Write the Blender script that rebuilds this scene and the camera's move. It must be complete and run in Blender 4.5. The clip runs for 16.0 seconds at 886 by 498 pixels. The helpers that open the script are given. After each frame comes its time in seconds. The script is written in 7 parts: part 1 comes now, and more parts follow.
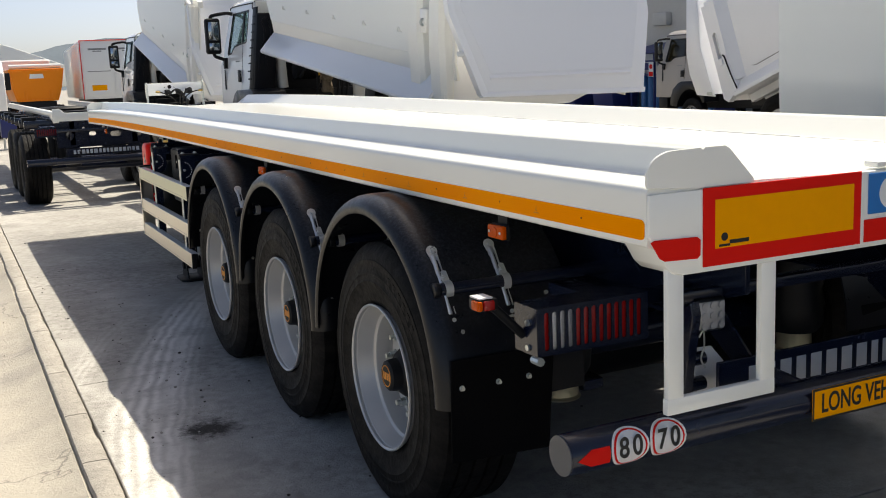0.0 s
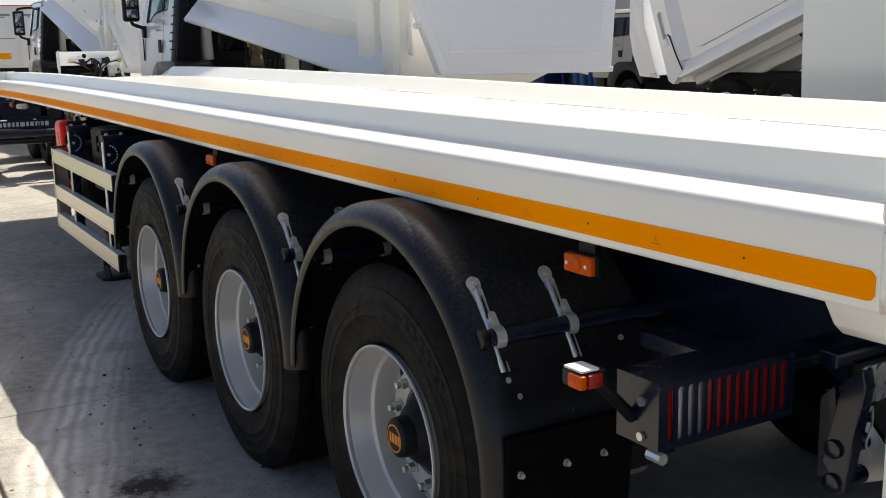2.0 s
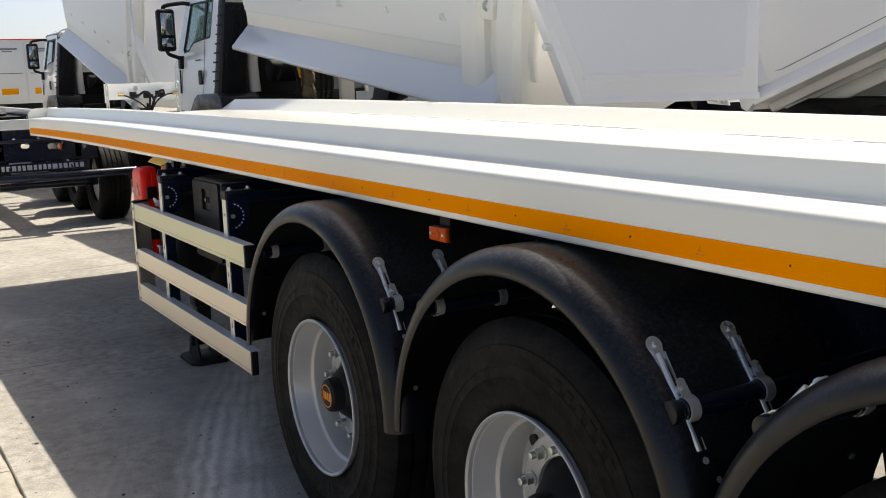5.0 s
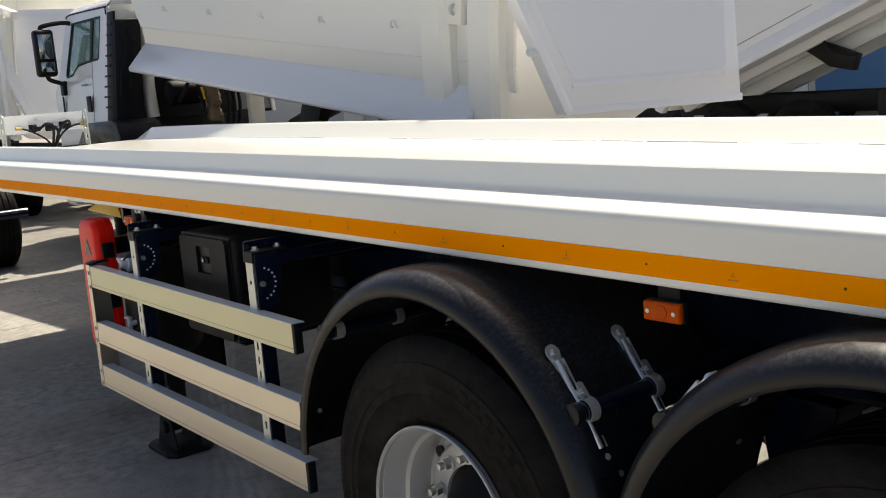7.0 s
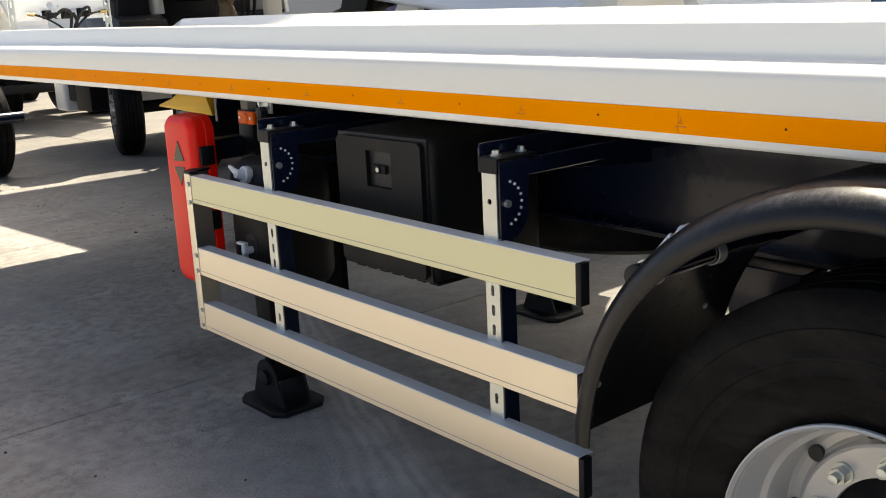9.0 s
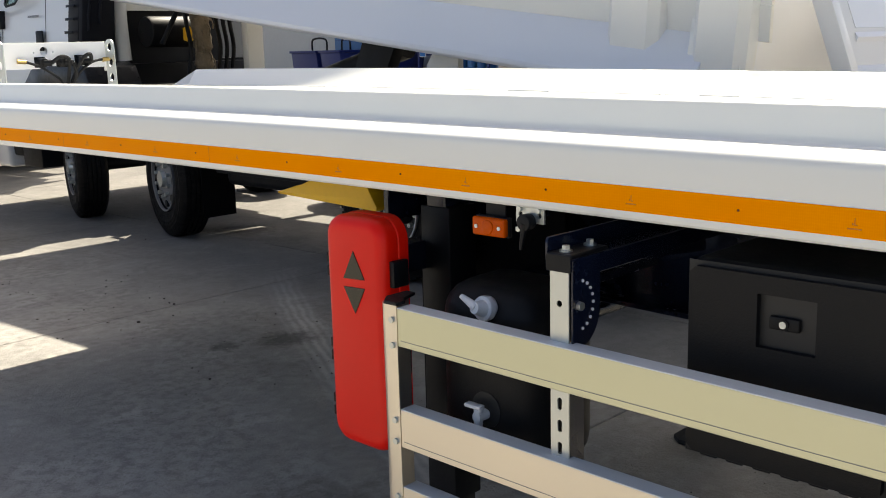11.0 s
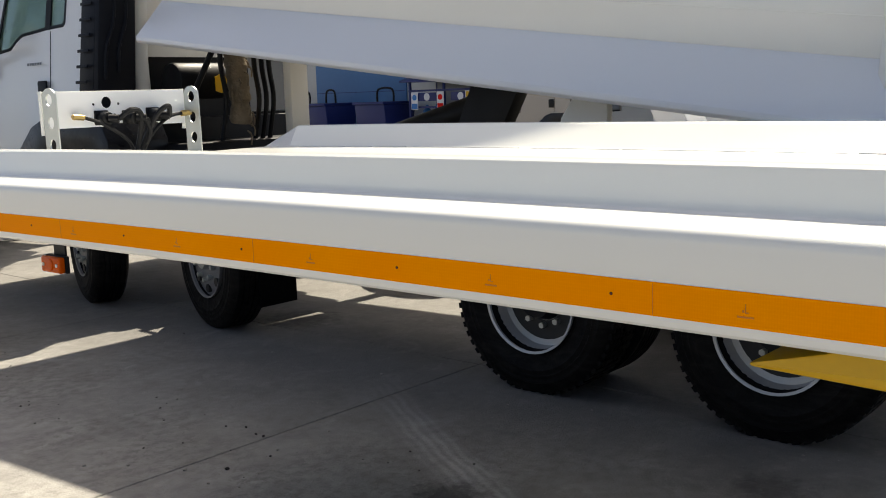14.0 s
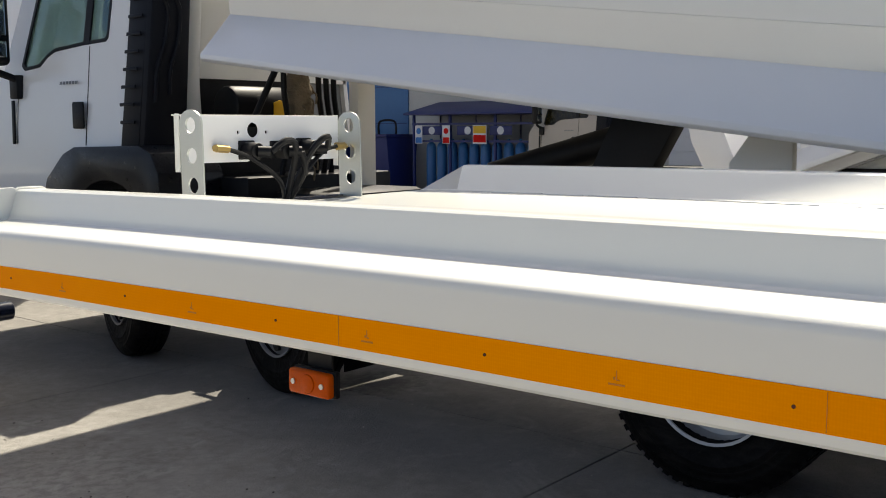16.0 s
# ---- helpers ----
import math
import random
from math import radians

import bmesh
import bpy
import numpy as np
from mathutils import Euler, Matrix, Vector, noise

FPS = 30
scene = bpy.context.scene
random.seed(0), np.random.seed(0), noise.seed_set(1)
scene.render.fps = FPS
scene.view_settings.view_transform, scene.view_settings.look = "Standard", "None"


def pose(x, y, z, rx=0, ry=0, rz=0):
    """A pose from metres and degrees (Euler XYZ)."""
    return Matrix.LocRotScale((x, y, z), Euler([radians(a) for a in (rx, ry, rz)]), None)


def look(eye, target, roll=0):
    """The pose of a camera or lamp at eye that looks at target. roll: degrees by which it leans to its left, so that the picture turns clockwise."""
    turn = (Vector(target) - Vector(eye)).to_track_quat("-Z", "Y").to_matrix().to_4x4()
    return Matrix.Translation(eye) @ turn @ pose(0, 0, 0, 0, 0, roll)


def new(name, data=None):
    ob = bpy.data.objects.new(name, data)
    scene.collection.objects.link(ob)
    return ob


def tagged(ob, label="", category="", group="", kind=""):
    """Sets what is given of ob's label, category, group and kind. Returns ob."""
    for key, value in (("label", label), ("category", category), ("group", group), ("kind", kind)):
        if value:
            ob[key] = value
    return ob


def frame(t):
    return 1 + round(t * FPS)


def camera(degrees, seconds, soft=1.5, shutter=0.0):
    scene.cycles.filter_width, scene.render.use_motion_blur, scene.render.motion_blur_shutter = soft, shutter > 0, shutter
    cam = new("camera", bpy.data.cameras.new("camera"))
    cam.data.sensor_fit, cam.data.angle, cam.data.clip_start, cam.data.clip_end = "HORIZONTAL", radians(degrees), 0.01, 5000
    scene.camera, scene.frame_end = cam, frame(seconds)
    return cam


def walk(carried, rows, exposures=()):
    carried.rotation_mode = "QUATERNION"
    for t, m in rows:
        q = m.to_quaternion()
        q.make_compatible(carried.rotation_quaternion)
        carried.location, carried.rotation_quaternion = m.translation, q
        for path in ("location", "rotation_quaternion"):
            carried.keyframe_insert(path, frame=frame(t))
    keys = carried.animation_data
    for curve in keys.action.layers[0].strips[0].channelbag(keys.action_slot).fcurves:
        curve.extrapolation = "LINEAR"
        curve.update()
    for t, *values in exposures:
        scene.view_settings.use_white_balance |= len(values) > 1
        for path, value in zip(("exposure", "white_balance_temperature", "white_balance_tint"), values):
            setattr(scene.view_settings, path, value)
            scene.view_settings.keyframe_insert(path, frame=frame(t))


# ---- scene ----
cam = camera(47.1, 16.0, soft=1.0)
PATH = [
    (0, (-1.549, -2.033, 1.689), (-0.693, -0.258, 1.347), -2.4),
    (0.5, (-1.508, -1.76, 1.691), (-0.576, -0.031, 1.312), -3.3),
    (1, (-1.495, -1.517, 1.672), (-0.554, 0.2, 1.262), -2.8),
    (1.5, (-1.449, -1.236, 1.683), (-0.481, 0.477, 1.323), -2.0),
    (2, (-1.423, -1.017, 1.677), (-0.427, 0.673, 1.286), -1.2),
    (2.5, (-1.422, -0.697, 1.655), (-0.364, 0.955, 1.265), -0.6),
    (3, (-1.432, -0.42, 1.64), (-0.385, 1.236, 1.239), -1.1),
    (3.5, (-1.43, -0.127, 1.629), (-0.432, 1.561, 1.233), -2.9),
    (4, (-1.485, 0.133, 1.65), (-0.553, 1.853, 1.235), -2.7),
    (4.2, (-1.501, 0.28, 1.657), (-0.56, 2.002, 1.273), -2.8),
    (6.3, (-1.629, 1.621, 1.711), (-0.471, 3.219, 1.383), -3.5),
    (6.5, (-1.64, 1.758, 1.726), (-0.45, 3.329, 1.388), -4.7),
    (7, (-1.67, 2.082, 1.718), (-0.449, 3.633, 1.393), -4.4),
    (7.5, (-1.669, 2.435, 1.672), (-0.478, 4.01, 1.358), -4.3),
    (8, (-1.701, 2.746, 1.607), (-0.535, 4.317, 1.196), -2.8),
    (8.5, (-1.742, 3.033, 1.587), (-0.475, 4.486, 1.054), -2.9),
    (9, (-1.727, 3.394, 1.575), (-0.47, 4.874, 1.096), -2.8),
    (9.5, (-1.742, 3.752, 1.606), (-0.52, 5.274, 1.168), -2.2),
    (9.7, (-1.751, 3.909, 1.6), (-0.52, 5.429, 1.185), -2.5),
    (11.8, (-1.748, 5.391, 1.657), (-0.258, 6.664, 1.259), -1.7),
    (12, (-1.749, 5.509, 1.646), (-0.254, 6.781, 1.259), -2.2),
    (12.5, (-1.663, 5.858, 1.646), (-0.263, 7.253, 1.341), -3.6),
    (13, (-1.579, 6.203, 1.63), (-0.136, 7.554, 1.325), -3.1),
    (13.5, (-1.479, 6.496, 1.624), (0.031, 7.767, 1.299), -3.3),
    (14, (-1.336, 6.797, 1.638), (0.151, 8.101, 1.339), -1.9),
    (14.5, (-1.293, 7.03, 1.631), (0.153, 8.381, 1.344), -0.6),
    (15, (-1.244, 7.401, 1.632), (0.224, 8.72, 1.305), 0.4),
    (15.5, (-1.206, 7.755, 1.624), (0.31, 9.026, 1.335), -0.0),
    (16, (-1.173, 8.116, 1.656), (0.363, 9.375, 1.421), -0.3),
]
EXPOSURES = [(0, 0.54, 7290, 7.2), (4, 0.62, 7440, 7.2), (6.5, 0.48, 7540, 7.2), (7.8, 0.52, 7590, 7.2), (8.6, 1.03, 7750, 7.4), (9.5, 1.08, 7600, 7.4), (12, 0.78, 7350, 7.4), (12.5, 0.76, 7410, 7.2), (14, 0.6, 7410, 7.2), (15, 0.57, 7410, 7.2), (16, 0.5, 7360, 7.2)]
walk(cam, [(t, look(eye, target, roll)) for t, eye, target, roll in PATH], EXPOSURES)

# ---- light ----
SUN = Vector((0.605, 0.36, 1.0)).normalized()
world = bpy.data.worlds.new("sky")
scene.world = world
world.use_nodes = True
wn = world.node_tree
wn.nodes.clear()
sky = wn.nodes.new("ShaderNodeTexSky")
sky.sky_type = "NISHITA"
sky.sun_disc = False
sky.sun_elevation = math.asin(SUN.z)
sky.sun_rotation = math.atan2(SUN.x, SUN.y)
sky.air_density, sky.dust_density, sky.ozone_density = 0.42, 2.0, 0.5
wbg = wn.nodes.new("ShaderNodeBackground")
wbg.inputs["Strength"].default_value = 0.145
wout = wn.nodes.new("ShaderNodeOutputWorld")
wn.links.new(sky.outputs[0], wbg.inputs["Color"])
wn.links.new(wbg.outputs[0], wout.inputs["Surface"])
sun_data = bpy.data.lights.new("sun", "SUN")
sun_data.energy, sun_data.angle, sun_data.color = 5.0, radians(0.55), (1.0, 0.962, 0.90)
sun_lamp = new("sun", sun_data)
sun_lamp.matrix_world = look(SUN * 60, (0, 0, 0))


# ---- materials ----
def mat(name, color, rough=0.5, metal=0.0, vary=0.0, scale=4.0, dark=0.55, bump=0.0, bump_scale=60.0, coat=0.0, rough_vary=0.0, dust=0.0, spec=0.5, tint=None):
    """A painted or raw surface: base colour with two scales of wear, gloss variation and fine relief."""
    m = bpy.data.materials.new(name)
    m.use_nodes = True
    nt = m.node_tree
    b = nt.nodes["Principled BSDF"]
    b.inputs["Base Color"].default_value = (*color, 1)
    b.inputs["Roughness"].default_value = rough
    b.inputs["Metallic"].default_value = metal
    b.inputs["Specular IOR Level"].default_value = spec
    b.inputs["Coat Weight"].default_value = coat
    b.inputs["Coat Roughness"].default_value = 0.08
    tc = nt.nodes.new("ShaderNodeTexCoord")
    if vary or rough_vary or dust:
        big = nt.nodes.new("ShaderNodeTexNoise")
        big.inputs["Scale"].default_value, big.inputs["Detail"].default_value = scale, 6
        fine = nt.nodes.new("ShaderNodeTexNoise")
        fine.inputs["Scale"].default_value, fine.inputs["Detail"].default_value = scale * 11, 4
        for n in (big, fine):
            nt.links.new(tc.outputs["Object"], n.inputs["Vector"])
        blend = nt.nodes.new("ShaderNodeMath")
        blend.operation = "MULTIPLY_ADD"
        nt.links.new(fine.outputs[0], blend.inputs[0])
        blend.inputs[1].default_value = 0.4
        half = nt.nodes.new("ShaderNodeMath")
        half.operation = "MULTIPLY"
        nt.links.new(big.outputs[0], half.inputs[0])
        half.inputs[1].default_value = 0.6
        nt.links.new(half.outputs[0], blend.inputs[2])
        if vary or dust:
            ramp = nt.nodes.new("ShaderNodeValToRGB")
            ramp.color_ramp.elements[0].position, ramp.color_ramp.elements[1].position = 0.36, 0.64
            low = tint or tuple(c * dark for c in color)
            if dust:
                low, high = color, tuple(c * (1 - dust) + d * dust for c, d in zip(color, (0.33, 0.29, 0.24)))
            else:
                low, high = tuple(c * (1 - vary) + d * vary for c, d in zip(color, low)), color
            ramp.color_ramp.elements[0].color, ramp.color_ramp.elements[1].color = (*low, 1), (*high, 1)
            nt.links.new(blend.outputs[0], ramp.inputs[0])
            nt.links.new(ramp.outputs[0], b.inputs["Base Color"])
        if rough_vary:
            mr = nt.nodes.new("ShaderNodeMapRange")
            mr.inputs["From Min"].default_value, mr.inputs["From Max"].default_value = 0.3, 0.7
            mr.inputs["To Min"].default_value, mr.inputs["To Max"].default_value = max(rough - rough_vary, 0.02), min(rough + rough_vary, 1)
            nt.links.new(blend.outputs[0], mr.inputs["Value"])
            nt.links.new(mr.outputs[0], b.inputs["Roughness"])
    if bump:
        bn = nt.nodes.new("ShaderNodeTexNoise")
        bn.inputs["Scale"].default_value, bn.inputs["Detail"].default_value = bump_scale, 5
        nt.links.new(tc.outputs["Object"], bn.inputs["Vector"])
        bp = nt.nodes.new("ShaderNodeBump")
        bp.inputs["Strength"].default_value, bp.inputs["Distance"].default_value = bump, 0.02
        nt.links.new(bn.outputs[0], bp.inputs["Height"])
        nt.links.new(bp.outputs[0], b.inputs["Normal"])
    return m


WHITE = mat("white_paint", (0.855, 0.86, 0.808), 0.26, vary=0.05, scale=0.7, dark=0.88, coat=0.5)
CREAM = mat("cream_white_paint", (0.88, 0.87, 0.82), 0.28, vary=0.05, scale=0.5, dark=0.9, coat=0.3)
CABWHITE = mat("cab_white_paint", (0.84, 0.84, 0.83), 0.2, vary=0.05, scale=0.8, dark=0.88, coat=0.5, rough_vary=0.05)
# Dark grey for the discs set inside the rear truck rims.
DARKSTEEL = mat("dark_wheel_disc", (0.035, 0.034, 0.033), 0.5, metal=0.3, vary=0.3, scale=12)
INTAKE = mat("matt_black_plastic", (0.007, 0.008, 0.012), 0.5, vary=0.1, scale=4, spec=0.2)
# White paint with the blue of the sky light mixed into its colour.
SKYWHITE = mat("sky_tinted_white_paint", (0.86, 0.87, 0.89), 0.28, coat=0.25)
GREYWHITE = mat("grey_white_paint", (0.74, 0.76, 0.76), 0.3, vary=0.05, scale=0.4, dark=0.85, coat=0.2)
NAVY = mat("navy_chassis_paint", (0.005, 0.009, 0.025), 0.24, vary=0.3, scale=3, dark=0.6, bump=0.004, bump_scale=12, coat=0.25, rough_vary=0.06, spec=0.4)
BLACK = mat("black_chassis", (0.005, 0.0055, 0.007), 0.5, vary=0.3, scale=5, dark=0.6, bump=0.02, bump_scale=30, rough_vary=0.10, spec=0.25)
BOXBLACK = mat("grained_black_plastic", (0.006, 0.006, 0.0065), 0.5, dust=0.012, scale=6, bump=0.12, bump_scale=240, rough_vary=0.1, spec=0.22)
FLAP = mat("mudflap_rubber", (0.0025, 0.0025, 0.003), 0.8, dust=0.005, scale=5, bump=0.05, bump_scale=90, spec=0.06)
RIM = mat("silver_wheel_paint", (0.52, 0.515, 0.505), 0.36, metal=0.3, vary=0.05, scale=3, dark=0.85, coat=0.1)
DULLRIM = mat("dull_wheel_paint", (0.24, 0.24, 0.245), 0.42, metal=0.3, vary=0.25, scale=9, dark=0.5)
STEEL = mat("galvanised_steel", (0.585, 0.61, 0.585), 0.34, metal=0.8, vary=0.06, scale=5, dark=0.85, bump=0.003, bump_scale=40, rough_vary=0.06)
ZINC = mat("bright_zinc_plate", (0.70, 0.71, 0.71), 0.30, metal=0.6, vary=0.12, scale=6, dark=0.8, rough_vary=0.05)
PASSIVATED = mat("yellow_passivated_steel", (0.62, 0.56, 0.38), 0.30, metal=0.7, vary=0.15, scale=8, dark=0.75)
ALU = mat("anodised_aluminium", (0.72, 0.66, 0.56), 0.33, metal=0.85, vary=0.10, scale=3, dark=0.85, bump=0.004, bump_scale=40, rough_vary=0.05)
BRASS = mat("brass", (0.60, 0.42, 0.16), 0.3, metal=1.0, vary=0.2, scale=20)
RED = mat("red_plastic", (0.88, 0.010, 0.003), 0.34, vary=0.06, scale=5, dark=0.8, bump=0.01, bump_scale=120, rough_vary=0.06, spec=0.25)
REDFILM = mat("red_reflective_film", (0.72, 0.012, 0.008), 0.5, vary=0.12, scale=30, dark=0.8, bump=0.03, bump_scale=260, spec=0.08)
AMBER = mat("amber_lens", (0.62, 0.085, 0.001), 0.2, vary=0.3, scale=40, dark=0.5, bump=0.10, bump_scale=200, coat=0.0, spec=0.12)
REDLENS = mat("red_lens", (0.34, 0.005, 0.004), 0.16, vary=0.3, scale=40, dark=0.4, bump=0.15, bump_scale=160, coat=0.2, spec=0.3)
CLEARLENS = mat("clear_lens", (0.55, 0.55, 0.56), 0.12, metal=0.6, vary=0.3, scale=50, dark=0.4, bump=0.3, bump_scale=140, coat=0.6)
WHITEPLASTIC = mat("white_plastic", (0.75, 0.75, 0.75), 0.35, vary=0.06, scale=20)
YELLOWPAINT = mat("yellow_paint", (0.78, 0.46, 0.010), 0.4, vary=0.25, scale=5, dark=0.7, rough_vary=0.1)
ORANGE = mat("orange_paint", (0.82, 0.24, 0.010), 0.4, vary=0.15, scale=2, dark=0.75, spec=0.2)
ORANGEMARK = mat("orange_print", (0.85, 0.30, 0.02), 0.45, vary=0.05, scale=30)
BLUELOGO = mat("blue_film", (0.015, 0.17, 0.50), 0.35, vary=0.05, scale=20)
BLACKINK = mat("black_print_and_holes", (0.012, 0.012, 0.012), 0.5, vary=0.2, scale=50)
SILVERINK = mat("silver_print", (0.52, 0.54, 0.57), 0.4, metal=0.3, vary=0.1, scale=40)
YELLOWFILM = mat("yellow_reflective_film", (0.92, 0.36, 0.003), 0.5, vary=0.08, scale=30, bump=0.04, bump_scale=300, spec=0.06)
FILMWHITE = mat("white_film", (0.75, 0.75, 0.75), 0.4, vary=0.05, scale=20)
WELD = mat("white_caulk", (0.80, 0.80, 0.78), 0.5, vary=0.15, scale=30, bump=0.3, bump_scale=120)
TUBECAP = mat("tube_end_cap", (0.07, 0.075, 0.085), 0.4, vary=0.2, scale=20)
GREYCAP = mat("grey_cap", (0.20, 0.21, 0.22), 0.45, vary=0.1, scale=20)
BLUEWALL = mat("blue_painted_wall", (0.055, 0.17, 0.36), 0.55, vary=0.25, scale=0.8, dark=0.7, bump=0.04, bump_scale=6)
BLUECRATE = mat("blue_crate_plastic", (0.010, 0.02, 0.13), 0.45, vary=0.2, scale=4)
BLUEGAS = mat("blue_cylinder_paint", (0.02, 0.14, 0.36), 0.4, vary=0.2, scale=4)
PLASTER = mat("pale_plaster", (0.55, 0.54, 0.50), 0.8, vary=0.25, scale=0.7, dark=0.75, bump=0.1, bump_scale=20)
WRAP = mat("tan_heat_wrap", (0.26, 0.20, 0.13), 0.9, vary=0.6, scale=16, dark=0.45, bump=0.7, bump_scale=45)
SLATE = mat("weathered_roof", (0.16, 0.16, 0.17), 0.7, vary=0.3, scale=1.0)


def grimed(name, base, dirt, rough, spec, stretch, amount, up=0.0, bump=0.25, bump_scale=45, coat=0.0):
    """Dark rubber or plastic under handling marks: smeared streaks, small chalky scuffs, and dust settled on faces that look up."""
    m = bpy.data.materials.new(name)
    m.use_nodes = True
    nt = m.node_tree
    b = nt.nodes["Principled BSDF"]
    b.inputs["Specular IOR Level"].default_value = spec
    b.inputs["Coat Weight"].default_value, b.inputs["Coat Roughness"].default_value = coat, 0.22
    tc = nt.nodes.new("ShaderNodeTexCoord")

    def tex(scale, detail, rough_, dist=0.0, squeeze=(1, 1, 1)):
        mp = nt.nodes.new("ShaderNodeMapping")
        mp.inputs["Scale"].default_value = squeeze
        nt.links.new(tc.outputs["Object"], mp.inputs["Vector"])
        n = nt.nodes.new("ShaderNodeTexNoise")
        n.inputs["Scale"].default_value, n.inputs["Detail"].default_value = scale, detail
        n.inputs["Roughness"].default_value, n.inputs["Distortion"].default_value = rough_, dist
        nt.links.new(mp.outputs[0], n.inputs["Vector"])
        return n.outputs[0]

    def span(src, lo, hi, top):
        r = nt.nodes.new("ShaderNodeMapRange")
        r.inputs["From Min"].default_value, r.inputs["From Max"].default_value = lo, hi
        r.inputs["To Max"].default_value = top
        nt.links.new(src, r.inputs["Value"])
        return r.outputs[0]

    def calc(op, x, y):
        n = nt.nodes.new("ShaderNodeMath")
        n.operation, n.use_clamp = op, True
        nt.links.new(x, n.inputs[0])
        nt.links.new(y, n.inputs[1])
        return n.outputs[0]

    smear = span(tex(5.0, 8, 0.66, 1.2, stretch), 0.44, 0.70, amount)
    scuff = calc("MULTIPLY", span(tex(26, 6, 0.72, 0.6), 0.56, 0.70, amount * 1.3), span(tex(3.2, 4, 0.6, 0.5), 0.50, 0.62, 1.0))
    fac = calc("MAXIMUM", smear, scuff)
    if up:
        geo = nt.nodes.new("ShaderNodeNewGeometry")
        sep = nt.nodes.new("ShaderNodeSeparateXYZ")
        nt.links.new(geo.outputs["Normal"], sep.inputs[0])
        dusty = calc("MULTIPLY", span(sep.outputs["Z"], 0.25, 0.85, up), span(tex(85, 8, 0.80, 0.3), 0.46, 0.66, 1.0))
        fac = calc("MAXIMUM", fac, dusty)
    mix = nt.nodes.new("ShaderNodeMix")
    mix.data_type = "RGBA"
    nt.links.new(fac, mix.inputs["Factor"])
    mix.inputs["A"].default_value, mix.inputs["B"].default_value = (*base, 1), (*dirt, 1)
    nt.links.new(mix.outputs["Result"], b.inputs["Base Color"])
    rr = nt.nodes.new("ShaderNodeMapRange")
    rr.inputs["From Min"].default_value, rr.inputs["From Max"].default_value = 0.3, 0.7
    rr.inputs["To Min"].default_value, rr.inputs["To Max"].default_value = rough - 0.10, rough + 0.16
    nt.links.new(tex(13, 7, 0.7, 0.8), rr.inputs["Value"])
    nt.links.new(rr.outputs[0], b.inputs["Roughness"])
    bp = nt.nodes.new("ShaderNodeBump")
    bp.inputs["Strength"].default_value, bp.inputs["Distance"].default_value = bump, 0.02
    nt.links.new(tex(bump_scale, 6, 0.65), bp.inputs["Height"])
    nt.links.new(bp.outputs[0], b.inputs["Normal"])
    return m


RUBBER = grimed("tyre_rubber", (0.0034, 0.0030, 0.0028), (0.135, 0.115, 0.098), 0.60, 0.14, (1.0, 0.8, 2.6), 0.085, bump=0.30, bump_scale=30)
PLASTIC = grimed("black_fender_plastic", (0.0038, 0.0043, 0.0066), (0.125, 0.142, 0.168), 0.33, 0.28, (1.6, 1, 1), 0.007, up=0.34, bump=0.04, bump_scale=160, coat=0.16)


def tape_material():
    """Amber retro-reflective film: small hexagon cells and a slow change of brightness along it."""
    m = mat("amber_reflective_tape", (0.80, 0.31, 0.005), 0.46, metal=0.35, spec=0.0)
    nt = m.node_tree
    b = nt.nodes["Principled BSDF"]
    tc = nt.nodes.new("ShaderNodeTexCoord")
    mp = nt.nodes.new("ShaderNodeMapping")
    mp.inputs["Rotation"].default_value = (0, radians(45), 0)
    nt.links.new(tc.outputs["Object"], mp.inputs["Vector"])
    v = nt.nodes.new("ShaderNodeTexVoronoi")
    v.inputs["Scale"].default_value, v.inputs["Randomness"].default_value = 240, 0.15
    nt.links.new(mp.outputs[0], v.inputs["Vector"])
    n = nt.nodes.new("ShaderNodeTexNoise")
    n.inputs["Scale"].default_value = 2.2
    nt.links.new(tc.outputs["Object"], n.inputs["Vector"])
    ramp = nt.nodes.new("ShaderNodeValToRGB")
    ramp.color_ramp.elements[0].color, ramp.color_ramp.elements[1].color = (0.98, 0.305, 0.0, 1), (1.0, 0.36, 0.0, 1)
    ramp.color_ramp.elements[0].position, ramp.color_ramp.elements[1].position = 0.35, 0.65
    nt.links.new(n.outputs[0], ramp.inputs[0])
    mix = nt.nodes.new("ShaderNodeMix")
    mix.data_type = "RGBA"
    nt.links.new(v.outputs["Distance"], mix.inputs["Factor"])
    nt.links.new(ramp.outputs[0], mix.inputs["A"])
    mix.inputs["B"].default_value = (0.90, 0.26, 0.0, 1)
    nt.links.new(mix.outputs["Result"], b.inputs["Base Color"])
    return m


TAPE = tape_material()


def glass_material(name, color, rough=0.02):
    m = bpy.data.materials.new(name)
    m.use_nodes = True
    b = m.node_tree.nodes["Principled BSDF"]
    b.inputs["Base Color"].default_value = (*color, 1)
    b.inputs["Roughness"].default_value = rough
    b.inputs["Transmission Weight"].default_value = 0.95
    b.inputs["IOR"].default_value = 1.35
    return m


GLASS = glass_material("cab_glass", (0.45, 0.58, 0.55))
MIRROR = mat("mirror_glass", (0.42, 0.45, 0.47), 0.03, metal=1.0)
SMOKED = mat("smoked_window", (0.022, 0.018, 0.006), 0.16, vary=0.5, scale=18, coat=0.1, spec=0.4)
# Aluminium for the top rail, its greenish reflection put into the base colour.
GREENALU = mat("green_sheen_aluminium", (0.60, 0.60, 0.43), 0.34, metal=0.75, vary=0.10, scale=2.5, dark=0.88, bump=0.003, bump_scale=40, rough_vary=0.04)
